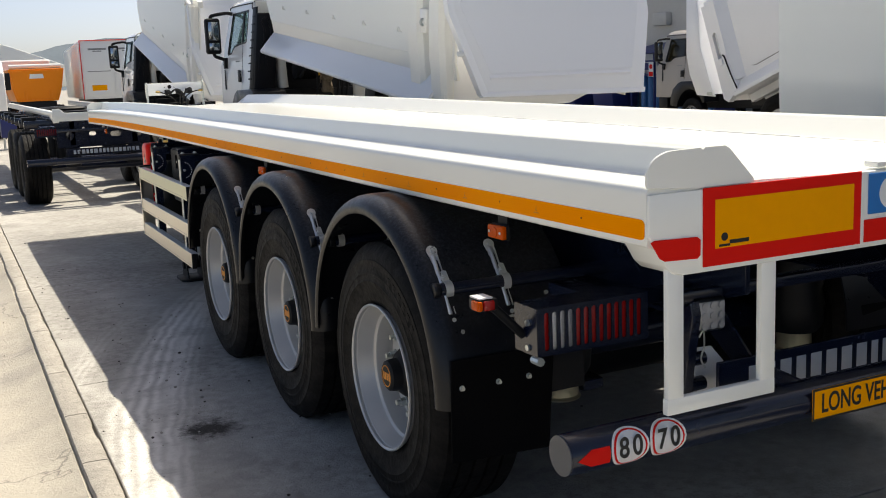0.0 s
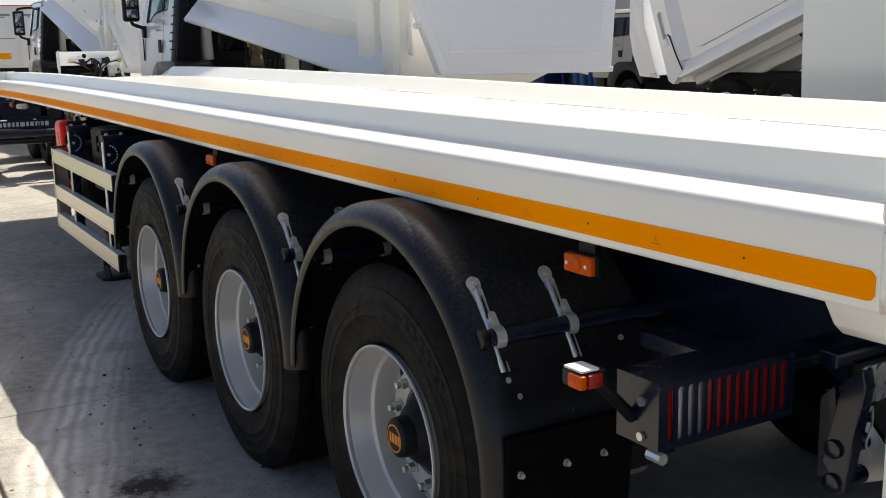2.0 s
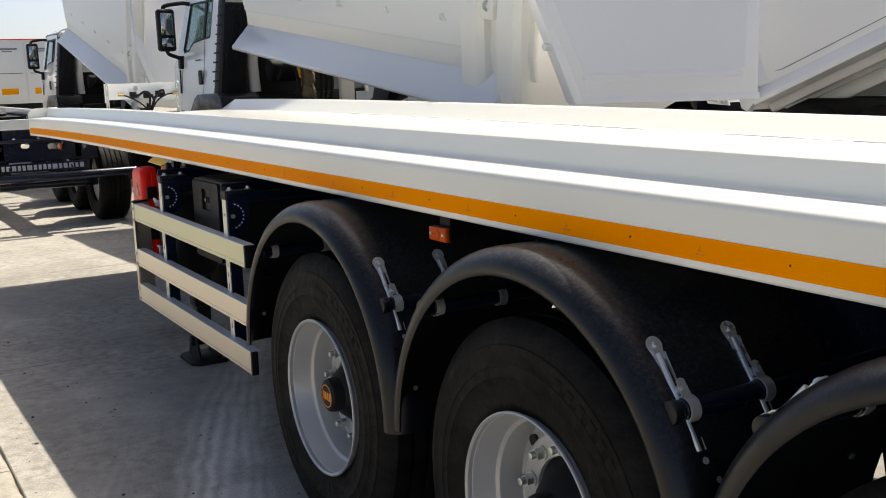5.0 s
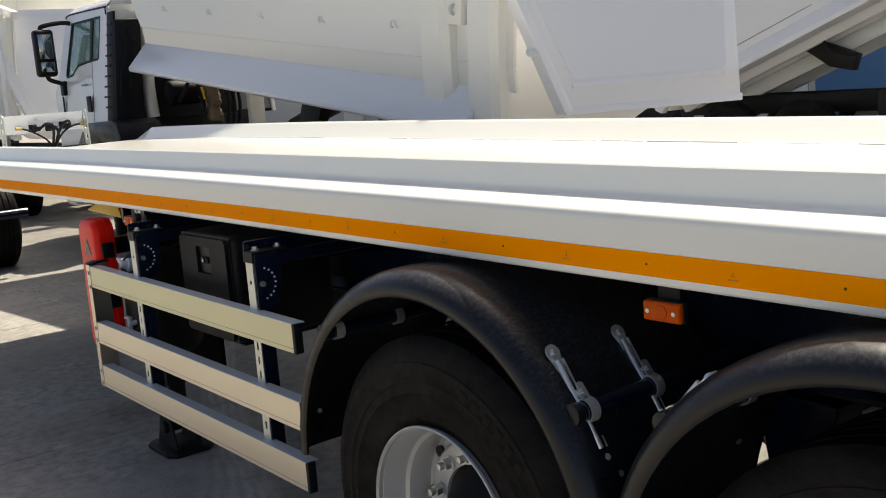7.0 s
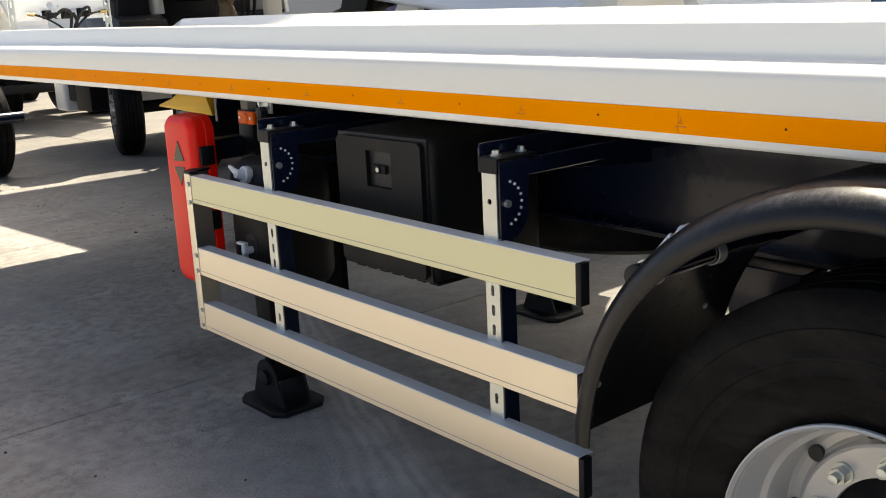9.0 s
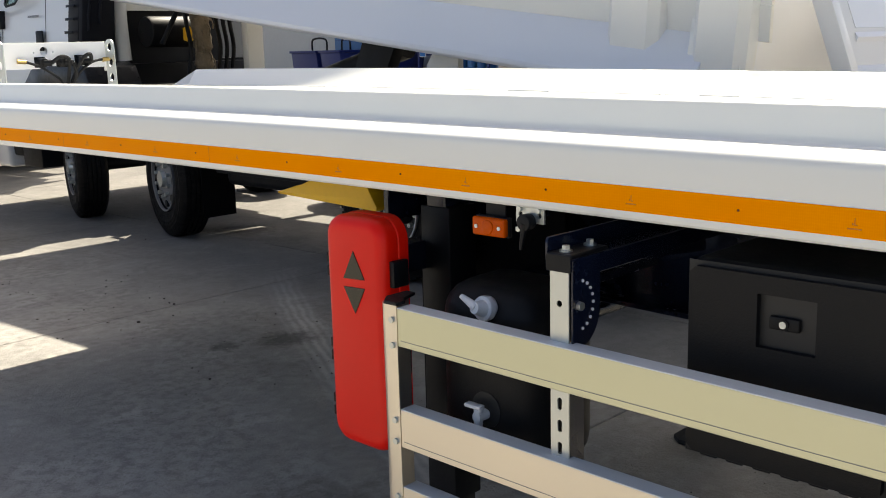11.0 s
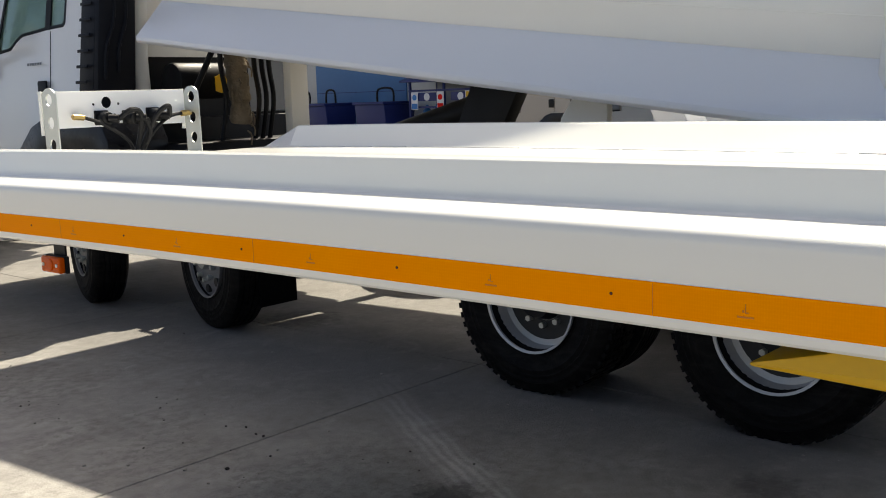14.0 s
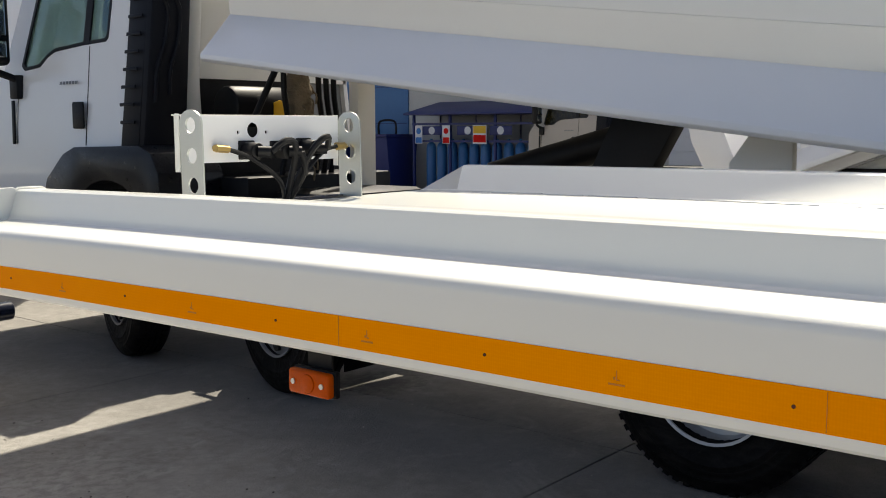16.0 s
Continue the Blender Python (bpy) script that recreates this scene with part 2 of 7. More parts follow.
TAUPE = mat("grey_beige_cab_paint", (0.34, 0.31, 0.28), 0.3, vary=0.08, scale=1.5, dark=0.8, coat=0.3)


def concrete(name, base, stain, crack=0.0, sand=0.0, tracks=(), oils=(), darkened=None):
    """Worn yard concrete: cloudy patches, dark oil stains, pale scuffs, small stones, pits and hairline cracks."""
    m = bpy.data.materials.new(name)
    m.use_nodes = True
    nt = m.node_tree
    b = nt.nodes["Principled BSDF"]
    b.inputs["Specular IOR Level"].default_value = 0.3
    geo = nt.nodes.new("ShaderNodeNewGeometry")

    def tex(scale, detail, rough=0.6, dist=0.0):
        n = nt.nodes.new("ShaderNodeTexNoise")
        n.inputs["Scale"].default_value, n.inputs["Detail"].default_value = scale, detail
        n.inputs["Roughness"].default_value, n.inputs["Distortion"].default_value = rough, dist
        nt.links.new(geo.outputs["Position"], n.inputs["Vector"])
        return n.outputs[0]

    def ramp(src, lo, hi, a=(0, 0, 0, 1), c=(1, 1, 1, 1)):
        r = nt.nodes.new("ShaderNodeValToRGB")
        r.color_ramp.elements[0].position, r.color_ramp.elements[1].position = lo, hi
        r.color_ramp.elements[0].color, r.color_ramp.elements[1].color = a, c
        nt.links.new(src, r.inputs[0])
        return r.outputs[0]

    def mix(fac, a, c, mode="MIX"):
        x = nt.nodes.new("ShaderNodeMix")
        x.data_type, x.blend_type = "RGBA", mode
        for sock, val in ((x.inputs["Factor"], fac), (x.inputs["A"], a), (x.inputs["B"], c)):
            if isinstance(val, (tuple, float)):
                sock.default_value = val
            else:
                nt.links.new(val, sock)
        return x.outputs["Result"]

    cloudy = ramp(tex(0.55, 8, 0.62, 0.4), 0.33, 0.68, (*[c * 0.66 for c in base], 1), (*base, 1))
    grainy = mix(0.5, cloudy, ramp(tex(34, 6), 0.3, 0.7, (0.62, 0.61, 0.60, 1), (1, 1, 1, 1)), "MULTIPLY")
    spots = ramp(tex(1.7, 9, 0.72, 0.9), 0.57, 0.74)
    col = mix(mix(0.6, (0, 0, 0, 1), spots), grainy, (*stain, 1))
    dirty = ramp(tex(7.5, 9, 0.74, 0.3), 0.50, 0.66)
    col = mix(mix(0.26, (0, 0, 0, 1), dirty), col, (*[c * 0.42 for c in base], 1))
    pale = ramp(tex(3.1, 8, 0.7, 0.8), 0.55, 0.70)
    col = mix(mix(0.35, (0, 0, 0, 1), pale), col, (*[min(c * 1.3, 0.7) for c in base], 1))
    col = mix(0.42, col, ramp(tex(4, 10, 0.72, 0.6), 0.36, 0.62, (0.66, 0.65, 0.64, 1), (1.10, 1.10, 1.09, 1)), "MULTIPLY")
    specks = ramp(tex(70, 3), 0.62, 0.68)
    col = mix(mix(0.35, (0, 0, 0, 1), specks), col, (*[c * 0.45 for c in base], 1))
    if sand:
        col = mix(mix(sand, (0, 0, 0, 1), ramp(tex(0.9, 6, 0.6), 0.35, 0.6)), col, (0.46, 0.42, 0.35, 1))
    def math_node(op, x, y=0.0, z=0.0):
        n = nt.nodes.new("ShaderNodeMath")
        n.operation = op
        for sock, val in zip(n.inputs, (x, y, z)):
            if isinstance(val, float):
                sock.default_value = val
            else:
                nt.links.new(val, sock)
        return n.outputs[0]

    if darkened:
        # darker past a wavering line towards the parked trucks, paler towards the gutter
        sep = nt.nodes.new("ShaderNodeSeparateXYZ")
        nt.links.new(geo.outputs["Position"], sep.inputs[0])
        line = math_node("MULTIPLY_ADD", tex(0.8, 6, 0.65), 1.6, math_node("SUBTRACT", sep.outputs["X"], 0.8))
        line_mask = nt.nodes.new("ShaderNodeMapRange")
        line_mask.inputs["From Min"].default_value, line_mask.inputs["From Max"].default_value = darkened[0], darkened[1]
        nt.links.new(line, line_mask.inputs["Value"])
        col = mix(line_mask.outputs[0], col, mix(1.0, col, (darkened[2], darkened[2] * 0.99, darkened[2] * 0.97, 1), "MULTIPLY"))
    if tracks:
        # crumbled dirt lying in drifts on the slabs
        crumbs = ramp(tex(17, 9, 0.80), 0.47, 0.57)
        drift = ramp(tex(0.9, 4, 0.6), 0.36, 0.54)
        col = mix(math_node("MULTIPLY", math_node("MULTIPLY", crumbs, drift), 0.62), col, (0.17, 0.158, 0.143, 1))
        chips = ramp(tex(60, 3, 0.6), 0.70, 0.74)
        col = mix(math_node("MULTIPLY", math_node("MULTIPLY", chips, drift), 0.6), col, (0.66, 0.63, 0.58, 1))
    for cx, cy, radius, half, pitch, amount, reach in tracks:
        # dusty tyre marks: ribs along an arc of the yard
        away = nt.nodes.new("ShaderNodeVectorMath")
        away.operation = "DISTANCE"
        nt.links.new(geo.outputs["Position"], away.inputs[0])
        away.inputs[1].default_value = (cx, cy, 0)
        d = math_node("ADD", math_node("SUBTRACT", away.outputs["Value"], radius), math_node("MULTIPLY", math_node("SUBTRACT", tex(2.5, 4), 0.5), 0.10))
        window = math_node("SUBTRACT", 1.0, math_node("SMOOTH_MAX", math_node("DIVIDE", math_node("ABSOLUTE", d), half), 0.0, 0.1))
        window.node.use_clamp = True
        ribs = math_node("MULTIPLY_ADD", math_node("SINE", math_node("MULTIPLY", d, 2 * math.pi / pitch)), 0.3, 0.62)
        far = nt.nodes.new("ShaderNodeMapRange")
        far.inputs["From Min"].default_value, far.inputs["From Max"].default_value = reach, reach - 1.6
        part_y = nt.nodes.new("ShaderNodeSeparateXYZ")
        nt.links.new(geo.outputs["Position"], part_y.inputs[0])
        nt.links.new(part_y.outputs["Y"], far.inputs["Value"])
        along = far.outputs[0]
        patchy = ramp(tex(4.0, 6, 0.7), 0.26, 0.52)
        keep = math_node("MULTIPLY", math_node("MULTIPLY", math_node("POWER", window, 0.6), ribs), math_node("MULTIPLY", patchy, math_node("MULTIPLY", along, amount)))
        col = mix(keep, col, (0.80, 0.775, 0.735, 1))
    for cx, cy, radius, amount in oils:
        # spilt oil with a ragged, speckled rim
        away = nt.nodes.new("ShaderNodeVectorMath")
        away.operation = "DISTANCE"
        nt.links.new(geo.outputs["Position"], away.inputs[0])
        away.inputs[1].default_value = (cx, cy, 0)
        d = math_node("MULTIPLY_ADD", math_node("SUBTRACT", tex(14, 8, 0.75), 0.5), radius * 2.6, away.outputs["Value"])
        col = mix(math_node("MULTIPLY", ramp(math_node("DIVIDE", d, radius), 0.35, 1.0, (1, 1, 1, 1), (0, 0, 0, 1)), amount), col, (0.035, 0.030, 0.026, 1))
    height = tex(60, 6)
    if crack:
        vo = nt.nodes.new("ShaderNodeTexVoronoi")
        vo.feature = "DISTANCE_TO_EDGE"
        vo.inputs["Scale"].default_value = crack
        wob = nt.nodes.new("ShaderNodeVectorMath")
        wob.operation = "ADD"
        nz = nt.nodes.new("ShaderNodeTexNoise")
        nz.inputs["Scale"].default_value, nz.inputs["Detail"].default_value = 3, 5
        nt.links.new(geo.outputs["Position"], nz.inputs["Vector"])
        nt.links.new(geo.outputs["Position"], wob.inputs[0])
        nt.links.new(nz.outputs["Color"], wob.inputs[1])
        nt.links.new(wob.outputs[0], vo.inputs["Vector"])
        line = ramp(vo.outputs["Distance"], 0.0, 0.006, (1, 1, 1, 1), (0, 0, 0, 1))
        col = mix(mix(0.75, (0, 0, 0, 1), line), col, (*[c * 0.3 for c in base], 1))
    nt.links.new(col, b.inputs["Base Color"])
    rr = nt.nodes.new("ShaderNodeMapRange")
    rr.inputs["To Min"].default_value, rr.inputs["To Max"].default_value = 0.62, 0.92
    nt.links.new(tex(2.0, 5), rr.inputs["Value"])
    nt.links.new(rr.outputs[0], b.inputs["Roughness"])
    bp = nt.nodes.new("ShaderNodeBump")
    bp.inputs["Strength"].default_value, bp.inputs["Distance"].default_value = 0.6, 0.012
    nt.links.new(height, bp.inputs["Height"])
    nt.links.new(bp.outputs[0], b.inputs["Normal"])
    return m


TRACKS = ((11.0, 0.8, 12.02, 0.20, 0.07, 0.92, 7.0), (11.0, 0.8, 12.46, 0.10, 0.05, 0.30, 6.0), (23.6, -2.75, 24.95, 0.13, 0.05, 0.50, 11.0))
OILS = ((-0.53, 2.82, 0.17, 1.0), (1.66, 9.45, 0.20, 0.6), (1.35, 9.6, 0.12, 0.5), (2.5, 8.42, 0.22, 0.5), (3.6, 12.6, 0.35, 0.6), (0.4, 7.6, 0.3, 0.35))
CONCRETE = concrete("yard_concrete", (0.50, 0.482, 0.450), (0.18, 0.168, 0.155), darkened=(1.0, 2.8, 0.58), tracks=TRACKS, oils=OILS)
GROUNDMAT = concrete("ground_concrete", (0.42, 0.40, 0.365), (0.25, 0.225, 0.20), crack=0.35)
KERBMAT = concrete("kerb_concrete", (0.46, 0.43, 0.385), (0.28, 0.25, 0.21), crack=1.6)
GUTTER = concrete("gutter_concrete", (0.38, 0.358, 0.322), (0.30, 0.25, 0.19), crack=0.5, sand=0.7)
# Distance haze is mixed into this blue-grey hill colour.
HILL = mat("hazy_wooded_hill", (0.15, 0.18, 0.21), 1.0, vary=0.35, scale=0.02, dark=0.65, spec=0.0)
DIRT = mat("dark_dirt", (0.045, 0.036, 0.030), 0.9, vary=0.5, scale=14, dark=0.5, bump=0.5, bump_scale=60)


# ---- mesh building ----
def empty(name, x=0.0, y=0.0, z=0.0):
    ob = new(name)
    ob.location = (x, y, z)
    ob.empty_display_size = 0.2
    return ob


def join(bm, *others):
    for o in others:
        me = bpy.data.meshes.new("tmp")
        o.to_mesh(me)
        bm.from_mesh(me)
        o.free()
        bpy.data.meshes.remove(me)
    return bm


def box(x0, x1, y0, y1, z0, z1, bevel=0.0, seg=2):
    bm = bmesh.new()
    bmesh.ops.create_cube(bm, size=1)
    for v in bm.verts:
        v.co = Vector(((x0 + x1) / 2 + v.co.x * (x1 - x0), (y0 + y1) / 2 + v.co.y * (y1 - y0), (z0 + z1) / 2 + v.co.z * (z1 - z0)))
    if bevel:
        bmesh.ops.bevel(bm, geom=bm.edges[:], offset=bevel, segments=seg, profile=0.5, affect="EDGES")
    return bm


def place(axis, a, b, c):
    """A point from two coordinates in a plane and one along the axis."""
    return {"x": (c, a, b), "y": (a, c, b), "z": (a, b, c)}[axis]


def prism(pts, axis, lo, hi, bevel=0.0, seg=2):
    """A polygon pushed out along an axis. The points are the other two coordinates, in order."""
    bm = bmesh.new()
    low = [bm.verts.new(place(axis, a, b, lo)) for a, b in pts]
    high = [bm.verts.new(place(axis, a, b, hi)) for a, b in pts]
    n = len(pts)
    for i in range(n):
        bm.faces.new((low[i], low[(i + 1) % n], high[(i + 1) % n], high[i]))
    bm.faces.new(low[::-1])
    bm.faces.new(high)
    bmesh.ops.recalc_face_normals(bm, faces=bm.faces[:])
    if bevel:
        bmesh.ops.bevel(bm, geom=bm.edges[:], offset=bevel, segments=seg, profile=0.5, affect="EDGES")
    return bm


def lathe(profile, center, axis="x", n=48, closed=True):
    """Turns a profile of (radius, along) round an axis through center."""
    bm = bmesh.new()
    rings = []
    for k in range(n):
        a = 2 * math.pi * k / n
        c, s = math.cos(a), math.sin(a)
        ring = []
        for r, u in profile:
            p = {"x": (u, r * c, r * s), "y": (r * c, u, r * s), "z": (r * c, r * s, u)}[axis]
            ring.append(bm.verts.new(Vector(center) + Vector(p)))
        rings.append(ring)
    m = len(profile)
    for k in range(n):
        a, b = rings[k], rings[(k + 1) % n]
        for j in range(m if closed else m - 1):
            bm.faces.new((a[j], a[(j + 1) % m], b[(j + 1) % m], b[j]))
    bmesh.ops.remove_doubles(bm, verts=bm.verts[:], dist=1e-5)
    bmesh.ops.recalc_face_normals(bm, faces=bm.faces[:])
    return bm


def rod(p, q, r, n=16, r2=None, bevel=0.0):
    """A round bar from p to q."""
    bm = bmesh.new()
    p, q = Vector(p), Vector(q)
    bmesh.ops.create_cone(bm, cap_ends=True, segments=n, radius1=r, radius2=r if r2 is None else r2, depth=(q - p).length)
    m = Matrix.Translation((p + q) / 2) @ (q - p).to_track_quat("Z", "Y").to_matrix().to_4x4()
    if bevel:
        caps = [e for e in bm.edges if len({round(v.co.z, 4) for v in e.verts}) == 1]
        bmesh.ops.bevel(bm, geom=caps, offset=bevel, segments=2, profile=0.5, affect="EDGES")
    bmesh.ops.transform(bm, matrix=m, verts=bm.verts[:])
    return bm


def hose(points, r, n=8, steps=6):
    """A round tube along a smooth line through the points."""
    pts = [Vector(p) for p in points]
    line = []
    for i in range(len(pts) - 1):
        a, b, c, d = pts[max(i - 1, 0)], pts[i], pts[i + 1], pts[min(i + 2, len(pts) - 1)]
        for k in range(steps):
            t = k / steps
            line.append(0.5 * (2 * b + (c - a) * t + (2 * a - 5 * b + 4 * c - d) * t * t + (3 * b - a - 3 * c + d) * t ** 3))
    line.append(pts[-1])
    bm = bmesh.new()
    rings = []
    for i, p in enumerate(line):
        way = (line[min(i + 1, len(line) - 1)] - line[max(i - 1, 0)]).normalized()
        side = way.cross(Vector((0.13, 0.21, 1))).normalized()
        up = side.cross(way)
        rings.append([bm.verts.new(p + r * (math.cos(2 * math.pi * k / n) * side + math.sin(2 * math.pi * k / n) * up)) for k in range(n)])
    for a, b in zip(rings, rings[1:]):
        for k in range(n):
            bm.faces.new((a[k], a[(k + 1) % n], b[(k + 1) % n], b[k]))
    bm.faces.new(rings[0][::-1])
    bm.faces.new(rings[-1])
    bmesh.ops.recalc_face_normals(bm, faces=bm.faces[:])
    return bm


def plate_with_holes(axis, outline, holes, lo, hi):
    """A flat plate with round or oblong holes. holes: (a, b, radius) or (a, b, half width, half height) in the plate's plane."""
    bm = bmesh.new()
    edges = []
    loops = [outline]
    for h in holes:
        if len(h) == 3:
            loops.append([(h[0] + h[2] * math.cos(2 * math.pi * k / 14), h[1] + h[2] * math.sin(2 * math.pi * k / 14)) for k in range(14)])
        else:
            a, b, w, t = h
            r = min(w, t)
            ring = []
            for k in range(12):
                ang = 2 * math.pi * k / 12
                ring.append((a + math.copysign(w - r, math.cos(ang) + 1e-9) + r * math.cos(ang), b + math.copysign(t - r, math.sin(ang) + 1e-9) + r * math.sin(ang)))
            loops.append(ring)
    for loop in loops:
        vs = [bm.verts.new(place(axis, a, b, lo)) for a, b in loop]
        edges += [bm.edges.new((vs[i], vs[(i + 1) % len(vs)])) for i in range(len(vs))]
    bmesh.ops.triangle_fill(bm, use_beauty=True, edges=edges)
    faces = bm.faces[:]
    out = bmesh.ops.extrude_face_region(bm, geom=faces)
    shift = Vector(place(axis, 0, 0, hi - lo))
    bmesh.ops.translate(bm, vec=shift, verts=[g for g in out["geom"] if isinstance(g, bmesh.types.BMVert)])
    bmesh.ops.recalc_face_normals(bm, faces=bm.faces[:])
    return bm


def part(name, bm, material, parent=None, label="", angle=35):
    """Links a bmesh as one mesh object under a thing or a part."""
    bm.normal_update()
    for f in bm.faces:
        f.smooth = True
    for e in bm.edges:
        e.smooth = not (len(e.link_faces) == 2 and e.calc_face_angle(0) > radians(angle))
    me = bpy.data.meshes.new(name)
    bm.to_mesh(me)
    bm.free()
    for m in material if isinstance(material, (list, tuple)) else (material,):
        me.materials.append(m)
    ob = new(name, me)
    if parent:
        ob.parent = parent
        if parent.parent is None:
            ob.matrix_parent_inverse = parent.matrix_basis.inverted()
    if label:
        tagged(ob, label)
    return ob


def again(ob, m, parent=None):
    """The same part again with its pieces, on the same meshes, moved by m."""
    o = ob.copy()
    scene.collection.objects.link(o)
    if parent:
        o.parent = parent
    o.matrix_basis = m @ ob.matrix_basis
    for c in ob.children:
        k = c.copy()
        scene.collection.objects.link(k)
        k.parent = o
    return o


def shift(x=0.0, y=0.0, z=0.0):
    return Matrix.Translation((x, y, z))


def words(name, text, size, m, material, parent, thick=0.0008, wide=1.0, bold=0.0):
    """Lettering in the built-in font as a thin mesh, at the pose m."""
    cu = bpy.data.curves.new(name, "FONT")
    cu.body, cu.size, cu.extrude, cu.offset = text, size, thick, bold
    cu.align_x, cu.align_y = "CENTER", "CENTER"
    tmp = bpy.data.objects.new(name, cu)
    scene.collection.objects.link(tmp)
    bpy.context.view_layer.update()
    me = bpy.data.meshes.new_from_object(tmp.evaluated_get(bpy.context.evaluated_depsgraph_get()))
    bpy.data.objects.remove(tmp)
    me.transform(m @ Matrix.Diagonal((wide, 1, 1, 1)))
    me.materials.clear()
    me.materials.append(material)
    ob = new(name, me)
    ob.parent = parent
    if parent.parent is None:
        ob.matrix_parent_inverse = parent.matrix_basis.inverted()
    return ob


# ---- setting: yard ----
def build_yard():
    """One sheet to the horizon, with the shallow gutter beside the slabs dipping into it."""
    xs = [-3000, -60, -12, -4.0, -2.3, -2.05, -1.95, -1.8, -1.62, -1.42, -1.25, -1.17, -1.15, -1.02, 3, 12, 60, 3000]
    zs = [-0.008] * 4 + [-0.008, -0.008, -0.02, -0.05, -0.07, -0.068, -0.04, -0.012, -0.03, -0.03] + [-0.008] * 4
    ys = [-3000, -60] + [-8 + 0.25 * k for k in range(205)] + [60, 120, 3000]
    bm = bmesh.new()
    rng = random.Random(3)
    grid = [[bm.verts.new((x, y, z + (0.016 * noise.noise(Vector((x * 2.5, y * 1.3, 0.5))) + rng.uniform(-0.003, 0.003) if -2.1 < x < -1.2 else 0))) for x, z in zip(xs, zs)] for y in ys]
    for a, b in zip(grid, grid[1:]):
        for j in range(len(xs) - 1):
            f = bm.faces.new((a[j], a[j + 1], b[j + 1], b[j]))
            f.material_index = 1 if -2.0 < (xs[j] + xs[j + 1]) / 2 < -1.03 else 0
    return tagged(part("ground", bm, (GROUNDMAT, GUTTER)), "pale dusty concrete yard with a sandy gutter", "ground", kind="structure")


ground = build_yard()


# ---- the flatbed trailer ----
CAMBER = (0.002951, 0.0008540, -0.00000462, -0.000006841)  # it stands nose-high on its legs, the deck slightly arched
AXLES = (1.572, 2.868, 4.172)
REAR, FRONT, WIDE = 0.0, 10.66, 2.14
trailer = tagged(empty("flatbed_trailer", 1.07, 2.85, 0), "white flatbed semi-trailer with navy chassis and three axles", "trailer")


def rise(y):
    return sum(k * y ** (n + 1) for n, k in enumerate(CAMBER))


def tilt(bm):
    """Bends a level part to the arch of the deck, cutting long ones across first."""
    lo, hi = min(v.co.y for v in bm.verts), max(v.co.y for v in bm.verts)
    if hi - lo > 1.2 and len(bm.verts) < 200:
        for k in range(1, int((hi - lo) / 0.6) + 1):
            bmesh.ops.bisect_plane(bm, geom=bm.verts[:] + bm.edges[:] + bm.faces[:], plane_co=(0, lo + 0.6 * k, 0), plane_no=(0, 1, 0))
    for v in bm.verts:
        v.co.z += rise(v.co.y)
    return bm


def rack(bm):
    """The far side sits a little low at the back and high at the front."""
    for v in bm.verts:
        v.co.z += max(v.co.x - 0.36, 0) / (WIDE - 0.36) * (0.006 * v.co.y - 0.050)
    return bm


def deck_profile():
    """Half of the cross-section, from the underside edge up over ledge and rail to the deck."""
    return [(0.035, 1.232), (0.014, 1.230), (0.006, 1.232), (0.002, 1.237), (0.0, 1.246), (0.0, 1.368), (0.001, 1.375), (0.004, 1.381), (0.009, 1.386), (0.016, 1.389), (0.132, 1.391), (0.141, 1.3925),
            (0.147, 1.396), (0.151, 1.402), (0.154, 1.410), (0.1715, 1.461), (0.1735, 1.466), (0.178, 1.4695), (0.184, 1.470), (0.236, 1.470), (0.244, 1.468), (0.252, 1.462), (0.328, 1.384), (0.336, 1.379), (0.350, 1.377)]


def build_deck():
    half = deck_profile()
    prof = half + [(WIDE - x, z) for x, z in reversed(half)] + [(WIDE - 0.035, 1.300), (0.035, 1.300)]
    bm = bmesh.new()
    rings = []
    ys = [0.004] + [0.53 * k for k in range(1, 20)] + [FRONT]
    for y in ys:
        ring = []
        for i, (x, z) in enumerate(prof):
            back = 0.17 - 0.040 * min((z - 1.379) / 0.088, 1) if (y == FRONT and x > 1.5 and z > 1.379) else 0.0
            ring.append(bm.verts.new((x, y - back, z)))
        rings.append(ring)
    n = len(prof)
    for a, b in zip(rings, rings[1:]):
        for k in range(n):
            bm.faces.new((a[k], a[(k + 1) % n], b[(k + 1) % n], b[k]))
    bm.faces.new(rings[0])
    bm.faces.new(rings[-1][::-1])
    bmesh.ops.recalc_face_normals(bm, faces=bm.faces[:])
    return part("deck", tilt(rack(bm)), WHITE, trailer, "glossy white steel deck with raised side rails", 25)


deck = build_deck()


def rail_end(y, out):
    """The end plate of the near rail, with its quarter-round corner."""
    pts = [(-0.004, 1.392), (-0.004, 1.412)]
    pts += [(0.082 - 0.086 * math.cos(a), 1.412 + 0.062 * math.sin(a)) for a in [math.pi / 2 * k / 8 for k in range(1, 9)]]
    pts += [(0.165, 1.476), (0.172, 1.470), (0.180, 1.476), (0.246, 1.476), (0.262, 1.466), (0.342, 1.384), (0.342, 1.372), (0.16, 1.372), (0.0, 1.384)]
    return tilt(prism(pts, "y", y, y + out, 0.0012, 1))


part("rail_end_plate", rail_end(REAR - 0.004, 0.009), WHITE, trailer)
part("rail_end_plate", rail_end(FRONT - 0.002, 0.008), WHITE, trailer)
far_end = rail_end(REAR - 0.004, 0.009)
for v in far_end.verts:
    v.co.x = WIDE - v.co.x
bmesh.ops.reverse_faces(far_end, faces=far_end.faces[:])
part("rail_end_plate", rack(far_end), WHITE, trailer)
